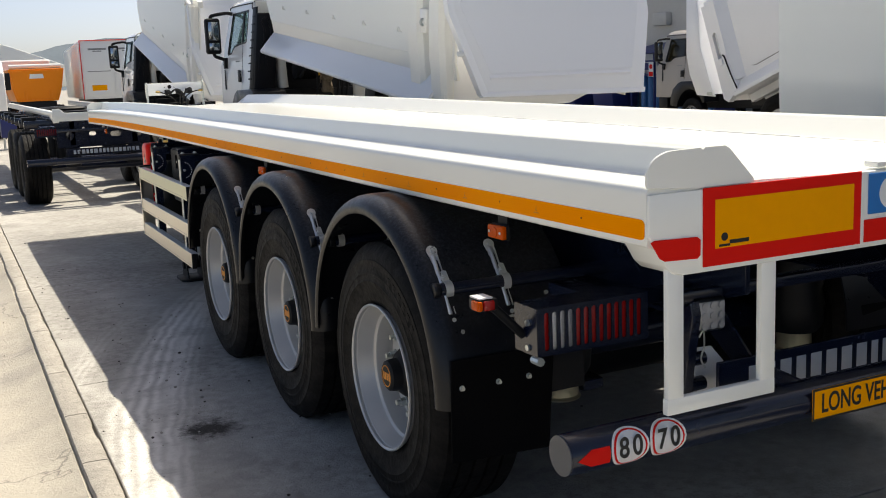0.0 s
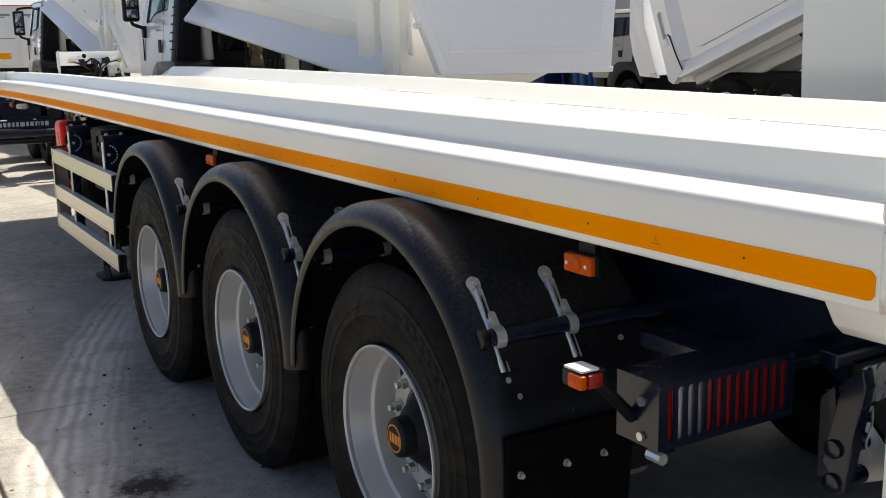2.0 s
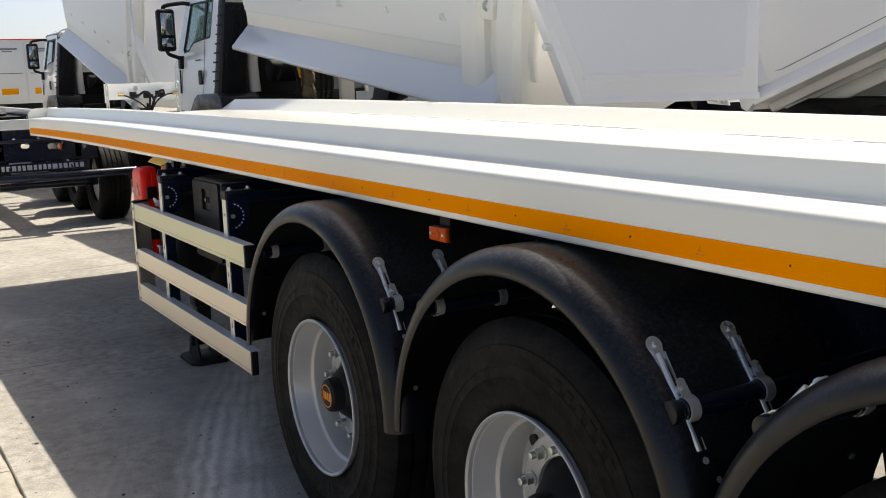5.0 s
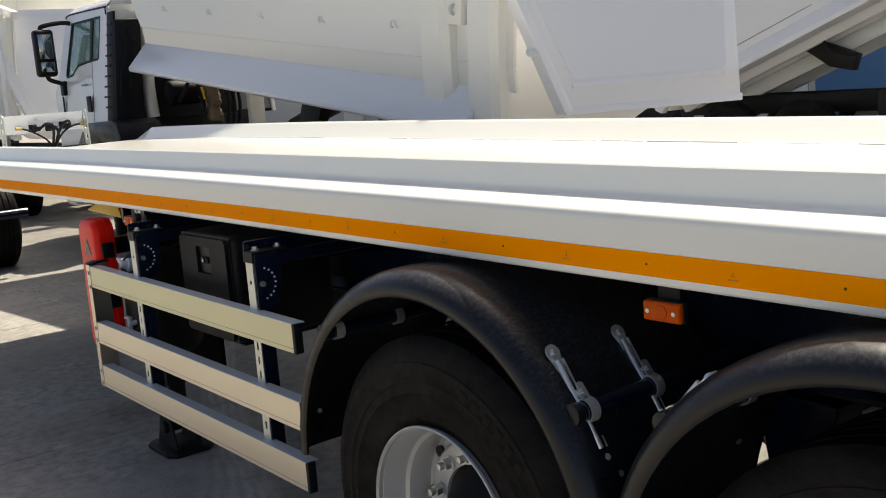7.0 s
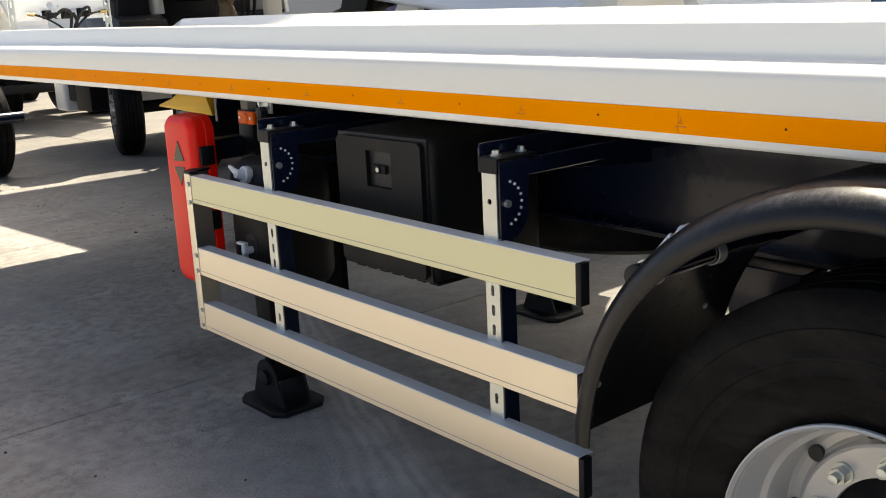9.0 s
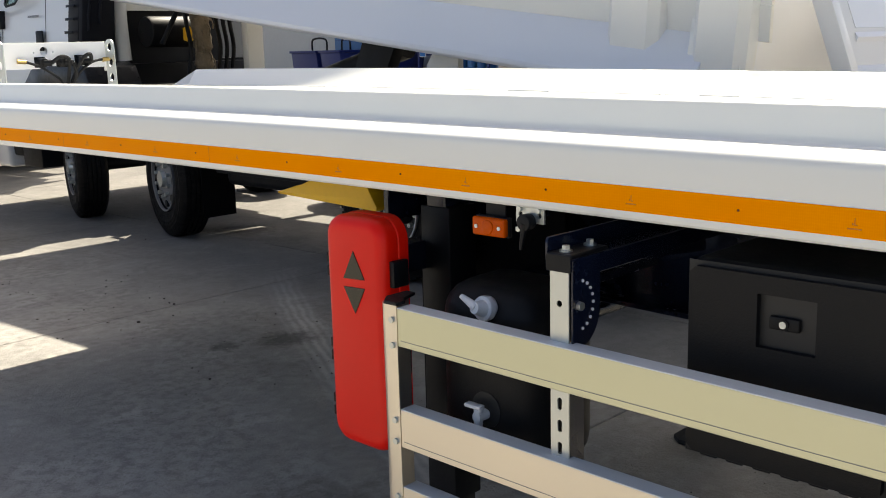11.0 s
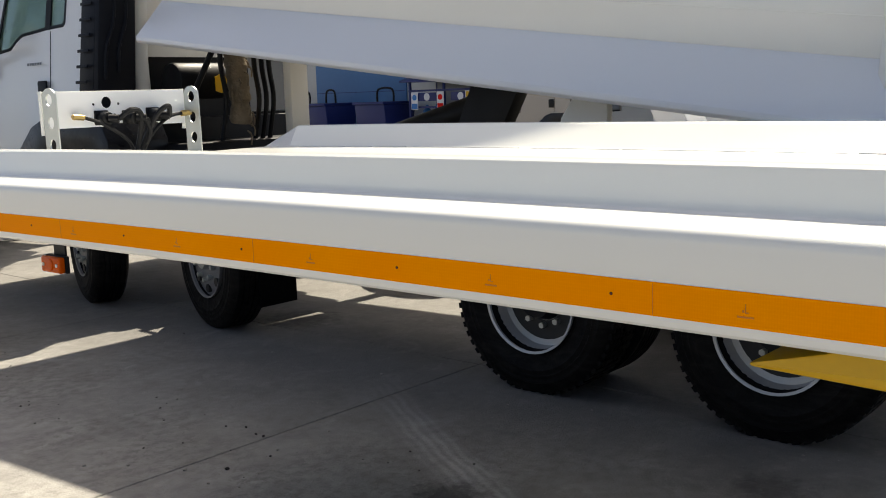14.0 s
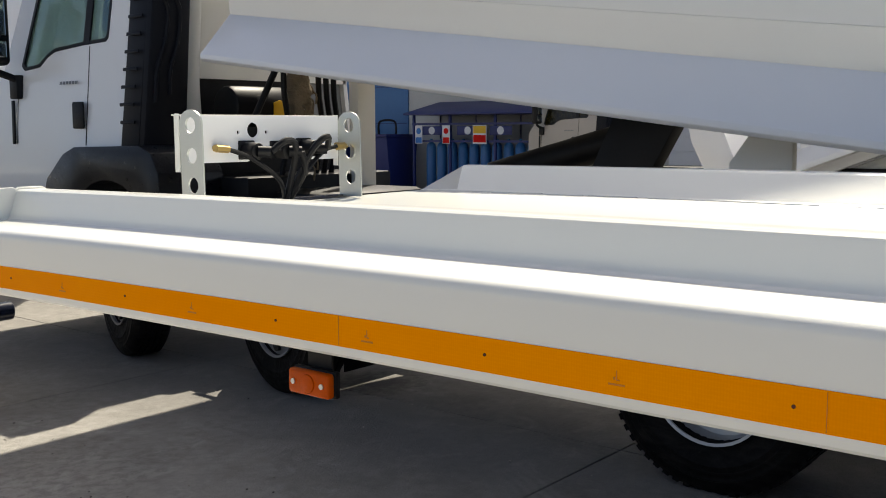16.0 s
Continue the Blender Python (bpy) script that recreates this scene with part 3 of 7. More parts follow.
# caulked weld line where the far rail meets the deck
rng = random.Random(11)
y = 0.3
while y < 10.3:
    ln = rng.uniform(0.08, 0.5)
    bead = box(WIDE - 0.350 + rng.uniform(-0.003, 0.003), WIDE - 0.344, y, y + ln, 1.377, 1.379 + rng.uniform(0.0005, 0.003))
    part("weld_bead", tilt(rack(bead)), WELD, trailer)
    y += ln + rng.uniform(0.002, 0.05)

# rear beam
beam = prism([(0.0015, 1.368), (0.0015, 1.262), (0.052, 1.180), (0.075, 1.160), (0.11, 1.152), (WIDE - 0.11, 1.152), (WIDE - 0.075, 1.160), (WIDE - 0.052, 1.180), (WIDE - 0.0015, 1.262), (WIDE - 0.0015, 1.368)], "y", -0.006, 0.13, 0.004)
part("rear_beam", beam, WHITE, trailer)
lip = box(0.80, 1.34, 0.0, 0.05, 1.375, 1.392, 0.006)
part("latch_cover", lip, WHITE, trailer)


def marker_plate(x0, x1, z0, z1):
    p = part("rear_marker_plate", box(x0, x1, -0.010, -0.006, z0, z1, 0.001, 1), REDFILM, trailer, "red and yellow reflective rear marker plate")
    part("yellow_field", box(x0 + 0.038, x1 - 0.03, -0.0118, -0.0100, z0 + 0.045, z1 - 0.032, 0.0006, 1), YELLOWFILM, p)
    ink = box(x0 + 0.085, x0 + 0.15, -0.0128, -0.0118, z0 + 0.054, z0 + 0.064)
    join(ink, rod((x0 + 0.068, -0.0118, z0 + 0.074), (x0 + 0.068, -0.0128, z0 + 0.074), 0.011, 14), box(x0 + 0.05, x0 + 0.086, -0.0128, -0.0118, z0 + 0.049, z0 + 0.055))
    part("print", ink, BLACKINK, p)


marker_plate(0.169, 0.729, 1.166, 1.371)
marker_plate(WIDE - 0.729, WIDE - 0.169, 1.166, 1.371)


def red_flag(sign):
    pts = [(0.004, 1.247), (0.016, 1.252), (0.150, 1.248), (0.160, 1.240), (0.160, 1.200), (0.150, 1.192), (0.046, 1.196), (0.032, 1.204)]
    if sign < 0:
        pts = [(WIDE - x, z) for x, z in reversed(pts)]
    part("red_reflector", prism(pts, "y", -0.010, -0.006), REDFILM, trailer)


red_flag(1), red_flag(-1)
part("red_reflector", box(0.745, WIDE - 0.745, -0.0100, -0.006, 1.168, 1.232, 0.001, 1), REDFILM, trailer)
logo = part("badge_plate", box(0.757, WIDE - 0.757, -0.0100, -0.006, 1.246, 1.362, 0.002, 1), BLUELOGO, trailer, "blue badge plate with a pale oval")
part("oval", lathe([(0.0, -0.012), (0.046, -0.012), (0.046, -0.010), (0.0, -0.010)], (0.845, 0, 1.303), "y", 28, False), GREYWHITE, logo)

# white tubular frame under the rear corner
fr = box(0.063, 0.114, 0.0, 0.020, 0.790, 1.175, 0.003)
part("frame_post", fr, WHITE, trailer)
part("frame_post", box(0.376, 0.428, 0.0, 0.020, 0.790, 1.175, 0.003), WHITE, trailer)
part("frame_rail", box(0.060, 0.428, -0.001, 0.021, 0.782, 0.826, 0.003), WHITE, trailer)

# rear underrun tube with its stickers
TY, TZ, TR = 0.108, 0.693, 0.056
tube = part("underrun_tube", rod((-0.200, TY, TZ), (WIDE + 0.200, TY, TZ), TR, 40, bevel=0.004), NAVY, trailer, "navy round underrun bar")
part("end_cap", rod((-0.2035, TY, TZ), (-0.2000, TY, TZ), TR * 0.96, 32), TUBECAP, tube)


def wrap(x0, x1, a0, a1, tip=0.0, r=TR + 0.0012, n=10, m=1):
    """A sticker bent round the tube, between two angles from the horizontal rear line."""
    bm = bmesh.new()
    rows = []
    for k in range(n + 1):
        a = radians(a0 + (a1 - a0) * k / n)
        t = abs(2 * k / n - 1)
        xa = x0 + tip * t
        rows.append([bm.verts.new((xa + (x1 - xa) * j / m, TY - r * math.cos(a), TZ + r * math.sin(a))) for j in range(m + 1)])
    for a, b in zip(rows, rows[1:]):
        for j in range(m):
            bm.faces.new((a[j], a[j + 1], b[j + 1], b[j]))
    bmesh.ops.recalc_face_normals(bm, faces=bm.faces[:])
    return bm


def wrap_disc(cx, ca, rad, r, n=26):
    bm = bmesh.new()
    mid = bm.verts.new((cx, TY - r * math.cos(ca), TZ + r * math.sin(ca)))
    inner, outer = [], []
    for k in range(n):
        t = 2 * math.pi * k / n
        for ring, q in ((inner, 0.5), (outer, 1.0)):
            a = ca + q * rad * math.sin(t) / TR
            ring.append(bm.verts.new((cx + q * rad * math.cos(t), TY - r * math.cos(a), TZ + r * math.sin(a))))
    for k in range(n):
        j = (k + 1) % n
        bm.faces.new((mid, inner[k], inner[j]))
        bm.faces.new((inner[k], outer[k], outer[j], inner[j]))
    return bm


part("red_arrow", wrap(-0.186, -0.084, -26, 22, 0.045, n=12), REDFILM, tube)
for cx, text in ((-0.020, "80"), (0.104, "70")):
    s = part("speed_sticker", wrap_disc(cx, radians(4), 0.061, TR + 0.0012), FILMWHITE, tube, "round white speed sticker")
    ring = wrap_disc(cx, radians(4), 0.054, TR + 0.0018)
    part("red_ring", ring, REDFILM, tube)
    part("white_field", wrap_disc(cx, radians(4), 0.048, TR + 0.0024), FILMWHITE, tube)
    for side, digit in zip((-1, 1), text):
        words("digit", digit, 0.078, shift(cx + 0.0215 * side, TY - TR - 0.0032, TZ + 0.006) @ pose(0, 0, 0, 86), BLACKINK, tube, 0.0006, 0.85, 0.0012)
lv = part("long_vehicle_plate", box(0.620, 1.085, TY - TR - 0.006, TY - TR - 0.003, TZ - 0.048, TZ + 0.048, 0.001, 1), YELLOWFILM, tube, "yellow plate reading LONG VEHICLE")
edge = box(0.620, 1.085, TY - TR - 0.0072, TY - TR - 0.006, TZ + 0.042, TZ + 0.048)
join(edge, box(0.620, 1.085, TY - TR - 0.0072, TY - TR - 0.006, TZ - 0.048, TZ - 0.042), box(0.620, 0.626, TY - TR - 0.0072, TY - TR - 0.006, TZ - 0.042, TZ + 0.042), box(1.079, 1.085, TY - TR - 0.0072, TY - TR - 0.006, TZ - 0.042, TZ + 0.042))
part("border", edge, BLACKINK, tube)
words("lettering", "LONG VEHICLE", 0.082, shift(0.851, TY - TR - 0.0068, TZ - 0.001) @ pose(0, 0, 0, 90), BLACKINK, tube, 0.0006, 0.70, 0.0012)
for x in (0.66, 1.48):
    part("tube_bracket", prism([(0.12, 0.70), (0.16, 0.66), (0.36, 0.68), (0.62, 0.86), (0.62, 1.02), (0.34, 0.76), (0.12, 0.74)], "x", x, x + 0.012, 0.002, 1), NAVY, trailer)

# maker's panel behind the frame: bars in place of its lettering
panel = part("name_panel", box(0.49, 1.65, 0.300, 0.312, 0.652, 0.782, 0.003, 1), NAVY, trailer, "navy panel with silver lettering bars")
rng = random.Random(5)
x = 0.612
while x < 1.58:
    wdt = rng.choice((0.030, 0.040, 0.046))
    bar = box(x, x + wdt, 0.2975, 0.2998, 0.674, 0.752, 0.0008, 1)
    part("lettering_bar", bar, SILVERINK, panel)
    x += wdt + 0.022

# chassis
for x in (0.54, 1.47):
    pts = [(0.30, 1.300), (0.30, 0.98), (0.62, 0.88), (4.9, 0.865), (6.7, 0.89), (7.4, 1.165), (FRONT - 0.1, 1.185), (FRONT - 0.1, 1.300)]
    part("chassis_beam", tilt(prism(pts, "x", x + 0.055, x + 0.075, 0.002, 1)), NAVY, trailer)
    low = [(0.62, 0.870), (4.9, 0.855), (6.7, 0.88), (7.4, 1.155), (FRONT - 0.1, 1.175), (FRONT - 0.1, 1.187), (7.4, 1.170), (6.7, 0.895), (4.9, 0.870), (0.62, 0.885)]
    part("beam_flange", tilt(prism(low, "x", x, x + 0.13, 0.002, 1)), NAVY, trailer)
for k in range(15):
    y = 0.45 + 0.68 * k
    part("cross_member", tilt(prism([(0.06, 1.296), (0.06, 1.272), (0.55, 1.215), (WIDE - 0.55, 1.215), (WIDE - 0.06, 1.272), (WIDE - 0.06, 1.296)], "y", y, y + 0.035, 0.002, 1)), NAVY, trailer)
# rear cross-beam with lightening holes and its stiffeners
part("perforated_beam", plate_with_holes("y", [(0.62, 0.99), (1.52, 0.99), (1.52, 1.19), (0.62, 1.19)], [(0.72, 1.09, 0.05, 0.035), (0.90, 1.09, 0.07, 0.035), (1.12, 1.09, 0.03), (1.30, 1.09, 0.07, 0.035)] + [(0.8 + 0.05 * k, 1.165, 0.007) for k in range(5)], 0.60, 0.608), NAVY, trailer)
part("light_beam", box(0.42, 1.55, 0.40, 0.45, 0.955, 0.99, 0.004), NAVY, trailer)


# ---- running gear ----
def tyre_profile(R, w, x0, grooves=4, block=False):
    """From the bead over the sidewall and the grooved tread to the other bead."""
    r0 = 0.276
    side = [(r0, x0 + 0.052), (r0 + 0.004, x0 + 0.030), (r0 + 0.03, x0 + 0.016), (r0 + 0.038, x0 + 0.013), (r0 + 0.046, x0 + 0.013), (r0 + 0.10, x0 + 0.002), (r0 + 0.108, x0 - 0.002), (r0 + 0.116, x0 + 0.001), (r0 + 0.134, x0 + 0.002), (r0 + 0.136, x0 + 0.0005), (r0 + 0.142, x0 + 0.0005), (r0 + 0.144, x0 + 0.002), (R - 0.075, x0 + 0.004), (R - 0.072, x0 + 0.003), (R - 0.066, x0 + 0.004), (R - 0.064, x0 + 0.0065), (R - 0.045, x0 + 0.012), (R - 0.020, x0 + 0.026), (R - 0.008, x0 + 0.036)]
    tread = []
    t0, t1 = x0 + 0.044, x0 + w - 0.044
    pitch = (t1 - t0) / (grooves + 1)
    for k in range(grooves + 1):
        a = t0 + k * pitch
        tread += [(R, a + (0.0 if k == 0 else 0.007)), (R + 0.001, a + pitch / 2), (R, a + pitch - (0.0 if k == grooves else 0.007))]
        if k < grooves:
            tread += [(R - 0.013, a + pitch - 0.004), (R - 0.013, a + pitch + 0.004)]
    other = [(r, 2 * x0 + w - u) for r, u in reversed(side)]
    return side + tread + other


def make_wheel(x, y, parent, R=0.535, w=0.385, z=None, n=72):
    """A dished trailer wheel: tyre, silver rim with bolted disc, black hub."""
    z = R - 0.021 if z is None else z
    c = (0, y, z)
    rim = [(0.282, 0.006), (0.288, 0.0), (0.292, 0.002), (0.293, 0.008), (0.286, 0.017), (0.281, 0.021), (0.279, 0.026), (0.267, 0.080), (0.263, 0.088), (0.252, 0.095), (0.250, 0.100), (0.249, 0.150),
           (0.246, 0.170), (0.238, 0.177), (0.222, 0.176), (0.214, 0.168), (0.208, 0.152), (0.202, 0.149), (0.142, 0.149), (0.140, 0.160), (0.215, 0.184), (0.255, 0.20), (0.275, 0.30)]
    rim = [(r, x + u) for r, u in rim] + [(0.296, x + w - 0.02), (0.300, x + w), (0.288, x + w - 0.006), (0.285, x + 0.30), (0.285, x + 0.09)]
    wheel = part("wheel", lathe(rim, c, "x", n), RIM, parent, "silver steel wheel with ten bolts", 24)
    part("tyre", lathe(tyre_profile(R, w, x), c, "x", n), RUBBER, wheel, "black highway tyre, slightly dusty")
    hub = lathe([(0.0, x + 0.034), (0.050, x + 0.034), (0.060, x + 0.041), (0.063, x + 0.055), (0.066, x + 0.080), (0.085, x + 0.095), (0.110, x + 0.13), (0.138, x + 0.158), (0.142, x + 0.25), (0.0, x + 0.25)], c, "x", 40, False)
    part("hub", hub, BLACK, wheel, "black hub cap")
    mark = lathe([(0.040, x + 0.0325), (0.0435, x + 0.0325), (0.0435, x + 0.036), (0.040, x + 0.036)], c, "x", 30)
    for k, (a, b, wd) in enumerate(((-0.03, -0.02, 0.012), (-0.012, -0.004, 0.012), (0.006, 0.012, 0.012), (0.022, 0.026, 0.009))):
        join(mark, prism([(y + a - wd / 2, z - 0.017), (y + a + wd / 2, z - 0.013), (y + a + wd / 2, z + 0.016), (y + a - wd / 2, z + 0.014)], "x", x + 0.0325, x + 0.036))
    part("hub_print", mark, ORANGEMARK, wheel, "orange printed emblem")
    nut = None
    for k in range(10):
        a = 2 * math.pi * (k + 0.3) / 10
        py, pz = y + 0.1675 * math.cos(a), z + 0.1675 * math.sin(a)
        if nut is None:
            nut = rod((x + 0.150, py, pz), (x + 0.144, py, pz), 0.022, 18)
            join(nut, rod((x + 0.146, py, pz), (x + 0.122, py, pz), 0.0175, 6), rod((x + 0.124, py, pz), (x + 0.104, py, pz), 0.011, 12, bevel=0.001))
            nut = part("wheel_nut", nut, STEEL, wheel)
            at = Vector((0, py, pz))
        else:
            o = nut.copy()
            scene.collection.objects.link(o)
            o.matrix_basis = shift(0, py - at.y, pz - at.z)
    for k in range(10):
        a = 2 * math.pi * k / 10
        py, pz = y + 0.228 * math.cos(a), z + 0.228 * math.sin(a)
        # Black discs paint the shade inside the hand holes.
        part("hand_hole", rod((x + 0.166, py, pz), (x + 0.180, py, pz), 0.017, 14), BLACKINK, wheel)
    # raised lettering bars on the sidewall
    for start, count, radius, tall, wide in ((20, 6, 0.432, 0.034, 0.013), (200, 6, 0.432, 0.034, 0.013)):
        shape = None
        for k in range(count):
            turn = Matrix.Translation(c) @ Matrix.Rotation(radians(start + 6.4 * k), 4, "X") @ Matrix.Translation(-Vector(c))
            if shape is None:
                shape = part("sidewall_lettering_bar", box(x + 0.0016, x + 0.005, y - wide, y + wide, z + radius - tall / 2, z + radius + tall / 2, 0.0006, 1), RUBBER, wheel)
                shape.matrix_basis = turn
            else:
                o = shape.copy()
                scene.collection.objects.link(o)
                o.matrix_basis = turn
    return wheel


first = make_wheel(-0.117, AXLES[0], trailer)
for y in AXLES[1:]:
    again(first, shift(0, y - AXLES[0], 0))
flip = Matrix.Translation((WIDE, 0, 0)) @ Matrix.Diagonal((-1, 1, 1, 1))
for y in AXLES:
    c = (0, y, 0.52)
    part("wheel", lathe(tyre_profile(0.528, 0.385, WIDE - 0.307), c, "x", 40), RUBBER, trailer)
    part("rim", rod((WIDE - 0.18, y, 0.52), (WIDE + 0.02, y, 0.52), 0.285, 32), RIM, trailer)
    part("brake_drum", rod((WIDE - 0.34, y, 0.52), (WIDE - 0.18, y, 0.52), 0.21, 28), BLACK, trailer)
    part("brake_drum", rod((0.16, y, 0.52), (0.34, y, 0.52), 0.21, 28), BLACK, trailer)
    part("axle", rod((0.1, y, 0.52), (WIDE - 0.1, y, 0.52), 0.073, 20), NAVY, trailer)
    for bx in (0.485, WIDE - 0.44):
        part("air_bag", lathe([(0.0, 0.52), (0.10, 0.52), (0.122, 0.56), (0.128, 0.63), (0.115, 0.70), (0.128, 0.77), (0.12, 0.84), (0.0, 0.86)], (bx, y - 0.375, 0), "z", 26, False), BLACK, trailer)
        part("bag_foot", lathe([(0.0, 0.432), (0.080, 0.432), (0.084, 0.438), (0.074, 0.446), (0.074, 0.505), (0.082, 0.520), (0.0, 0.520)], (bx, y - 0.375, 0), "z", 26, False), PASSIVATED, trailer, "yellow passivated steel foot")
    part("trailing_arm", prism([(y - 0.45, 0.46), (y + 0.06, 0.40), (y + 0.62, 0.74), (y + 0.62, 0.82), (y - 0.02, 0.52), (y - 0.45, 0.50)], "x", 0.55, 0.64, 0.004, 1), NAVY, trailer)
    part("hanger", prism([(y + 0.50, 0.86), (y + 0.54, 0.66), (y + 0.70, 0.66), (y + 0.74, 0.86)], "x", 0.53, 0.66, 0.004, 1), NAVY, trailer)


def build_fender(y):
    """A rolled plastic mudguard over one wheel, with a rounded outer lip."""
    yc, zc, R = y + 0.018, 0.566, 0.666
    sect = [(0.42, 0.0), (0.10, 0.004), (0.0, 0.006), (-0.070, 0.006), (-0.098, 0.003), (-0.120, -0.005), (-0.137, -0.017), (-0.148, -0.032), (-0.152, -0.048), (-0.151, -0.058), (-0.146, -0.066), (-0.139, -0.064),
            (-0.138, -0.052), (-0.134, -0.036), (-0.122, -0.020), (-0.10, -0.010), (-0.06, -0.006), (0.0, -0.006), (0.42, -0.008)]
    bm = bmesh.new()
    rings = []
    for k in range(41):
        a = radians(2 + 178.5 * k / 40)
        ring = []
        for x, d in sect:
            r = R + d
            ring.append(bm.verts.new((x, yc + r * math.cos(a), zc + r * math.sin(a))))
        rings.append(ring)
    m = len(sect)
    for a, b in zip(rings, rings[1:]):
        for j in range(m):
            bm.faces.new((a[j], a[(j + 1) % m], b[(j + 1) % m], b[j]))
    bm.faces.new(rings[0])
    bm.faces.new(rings[-1][::-1])
    bmesh.ops.recalc_face_normals(bm, faces=bm.faces[:])
    fender = part("fender", bm, PLASTIC, trailer, "dusty black plastic wheel fender", 50)
    for a, x in ((168, -0.06), (158, 0.30), (22, -0.04), (30, 0.32)):
        a = radians(180 - a)
        p = Vector((x, yc + R * math.cos(a), zc + R * math.sin(a)))
        o = Vector((0, math.cos(a), math.sin(a)))
        part("fender_bolt", rod(p - 0.012 * o, p + 0.007 * o, 0.008, 8), STEEL, fender)
    # carrying tubes with two slotted galvanised straps each, on the rear and the front quarter
    for top, low, ty, tz in ((Vector((0, yc - 0.452, zc + 0.509)), Vector((0, yc - 0.600, zc + 0.291)), yc - 0.544, zc + 0.388),
                             (Vector((0, yc + 0.590, zc + 0.327)), Vector((0, yc + 0.413, zc + 0.533)), yc + 0.500, zc + 0.426)):
        tube_part = part("fender_tube", rod((-0.090, ty, tz), (0.60, ty, tz), 0.024, 22), NAVY, trailer)
        part("tube_cap", rod((-0.112, ty, tz), (-0.084, ty, tz), 0.027, 22, bevel=0.005), PLASTIC, tube_part)
        for x in (-0.062, 0.165):
            way = (top - low).normalized()
            out = Vector((0, -way.z, way.y))
            mid = Vector((x, 0, 0)) + (top + low) / 2
            bar = rod((-0.0075, -0.112, 0.006), (-0.0075, 0.112, 0.006), 0.0075, 12, bevel=0.003)
            join(bar, box(0.0085, 0.0115, -0.112, 0.112, -0.002, 0.010), box(-0.0095, 0.0095, -0.006, 0.006, 0.001, 0.010))
            for s in (-1, 1):
                join(bar, prism([(-0.0145, s * 0.085), (0.0115, s * 0.100), (0.0115, s * 0.120), (-0.0145, s * 0.120)], "z", -0.003, 0.003))
            for s in (-1, 1):
                tab = [(0.021 * math.cos(radians(q)) - 0.001, s * 0.133 + s * 0.021 * math.sin(radians(q))) for q in range(0, 181, 20)] + [(-0.0155, s * 0.108), (0.0125, s * 0.108)]
                join(bar, prism(tab, "z", -0.004, 0.000), rod((0, s * 0.133, -0.004), (0, s * 0.133, 0.007), 0.008, 8))
            join(bar, rod((0.0, 0.022, 0.008), (0.0, 0.022, 0.034), 0.006, 8), rod((0.0, 0.022, 0.010), (0.0, 0.022, 0.018), 0.010, 6))
            frame_m = Matrix((Vector((1, 0, 0)), way, Vector((1, 0, 0)).cross(way))).transposed().to_4x4()
            bmesh.ops.transform(bar, matrix=Matrix.Translation(mid) @ frame_m, verts=bar.verts[:])
            part("strap", bar, ZINC, fender, "slotted galvanised strap")
            part("clamp", lathe([(0.0265, -0.014), (0.030, -0.014), (0.030, 0.014), (0.0265, 0.014)], (x + 0.006, ty, tz), "x", 22), ZINC, fender)
            ear = prism([(0.026, -0.013), (0.062, -0.010), (0.066, 0.0), (0.062, 0.010), (0.026, 0.013)], "z", 0.012, 0.016)
            bmesh.ops.transform(ear, matrix=Matrix.Translation((x + 0.006, ty, tz)) @ frame_m @ Matrix.Rotation(radians(90), 4, "Z"), verts=ear.verts[:])
            part("clamp_ear", ear, ZINC, fender)
    return fender


# Added black cylinder on straps, hiding the sunlit ground beyond the axle.
part("air_reservoir", rod((0.70, 1.92, 0.43), (1.80, 1.92, 0.43), 0.20, 30, bevel=0.04), BLACK, trailer, "added black cylinder that hides sunlit ground under the chassis")
for x in (0.95, 1.5):
    part("reservoir_strap", prism([(1.90, 0.60), (1.94, 0.60), (1.94, 0.92), (1.90, 0.92)], "x", x, x + 0.04), BLACK, trailer)
for y in AXLES:
    again(build_fender(y), flip)
# rear mud flap
flap = part("mud_flap", prism([(-0.118, 0.74), (-0.124, 0.60), (-0.130, 0.384), (0.256, 0.366), (0.285, 0.74)], "y", 0.905, 0.913, 0.002, 1), FLAP, trailer, "black rubber mud flap")
for x in (-0.084, 0.057, 0.176):
    part("bolt", join(rod((x, 0.906, 0.642), (x, 0.892, 0.642), 0.007, 8), rod((x, 0.905, 0.642), (x, 0.902, 0.642), 0.010, 12)), STEEL, flap)


part("mud_flap", prism([(WIDE - 0.335, 0.66), (WIDE - 0.318, 0.325), (WIDE + 0.078, 0.335), (WIDE + 0.108, 0.66)], "y", 0.925, 0.933, 0.002, 1), FLAP, trailer)


# ---- lamps ----
def side_lamp(y):
    z = 1.174 + rise(y)
    lamp = part("side_marker_lamp", box(0.020, 0.034, y - 0.052, y + 0.052, z - 0.024, z + 0.024, 0.004), BLACK, trailer)
    part("lens", box(0.004, 0.022, y - 0.050, y + 0.050, z - 0.022, z + 0.022, 0.006, 3), AMBER, lamp, "amber lens")
    part("bulb_boss", rod((0.006, y, z), (0.001, y, z), 0.017, 18, bevel=0.003), AMBER, lamp)
    for s in (-1, 1):
        part("screw", rod((0.005, y + s * 0.035, z), (0.0015, y + s * 0.035, z), 0.005, 10), STEEL, lamp)
    part("bracket", box(0.034, 0.040, y - 0.03, y + 0.03, z - 0.01, 1.300 + rise(y), 0.001, 1), BLACK, lamp)


for y in (0.801, 3.472, 6.426, 9.385):
    side_lamp(y)

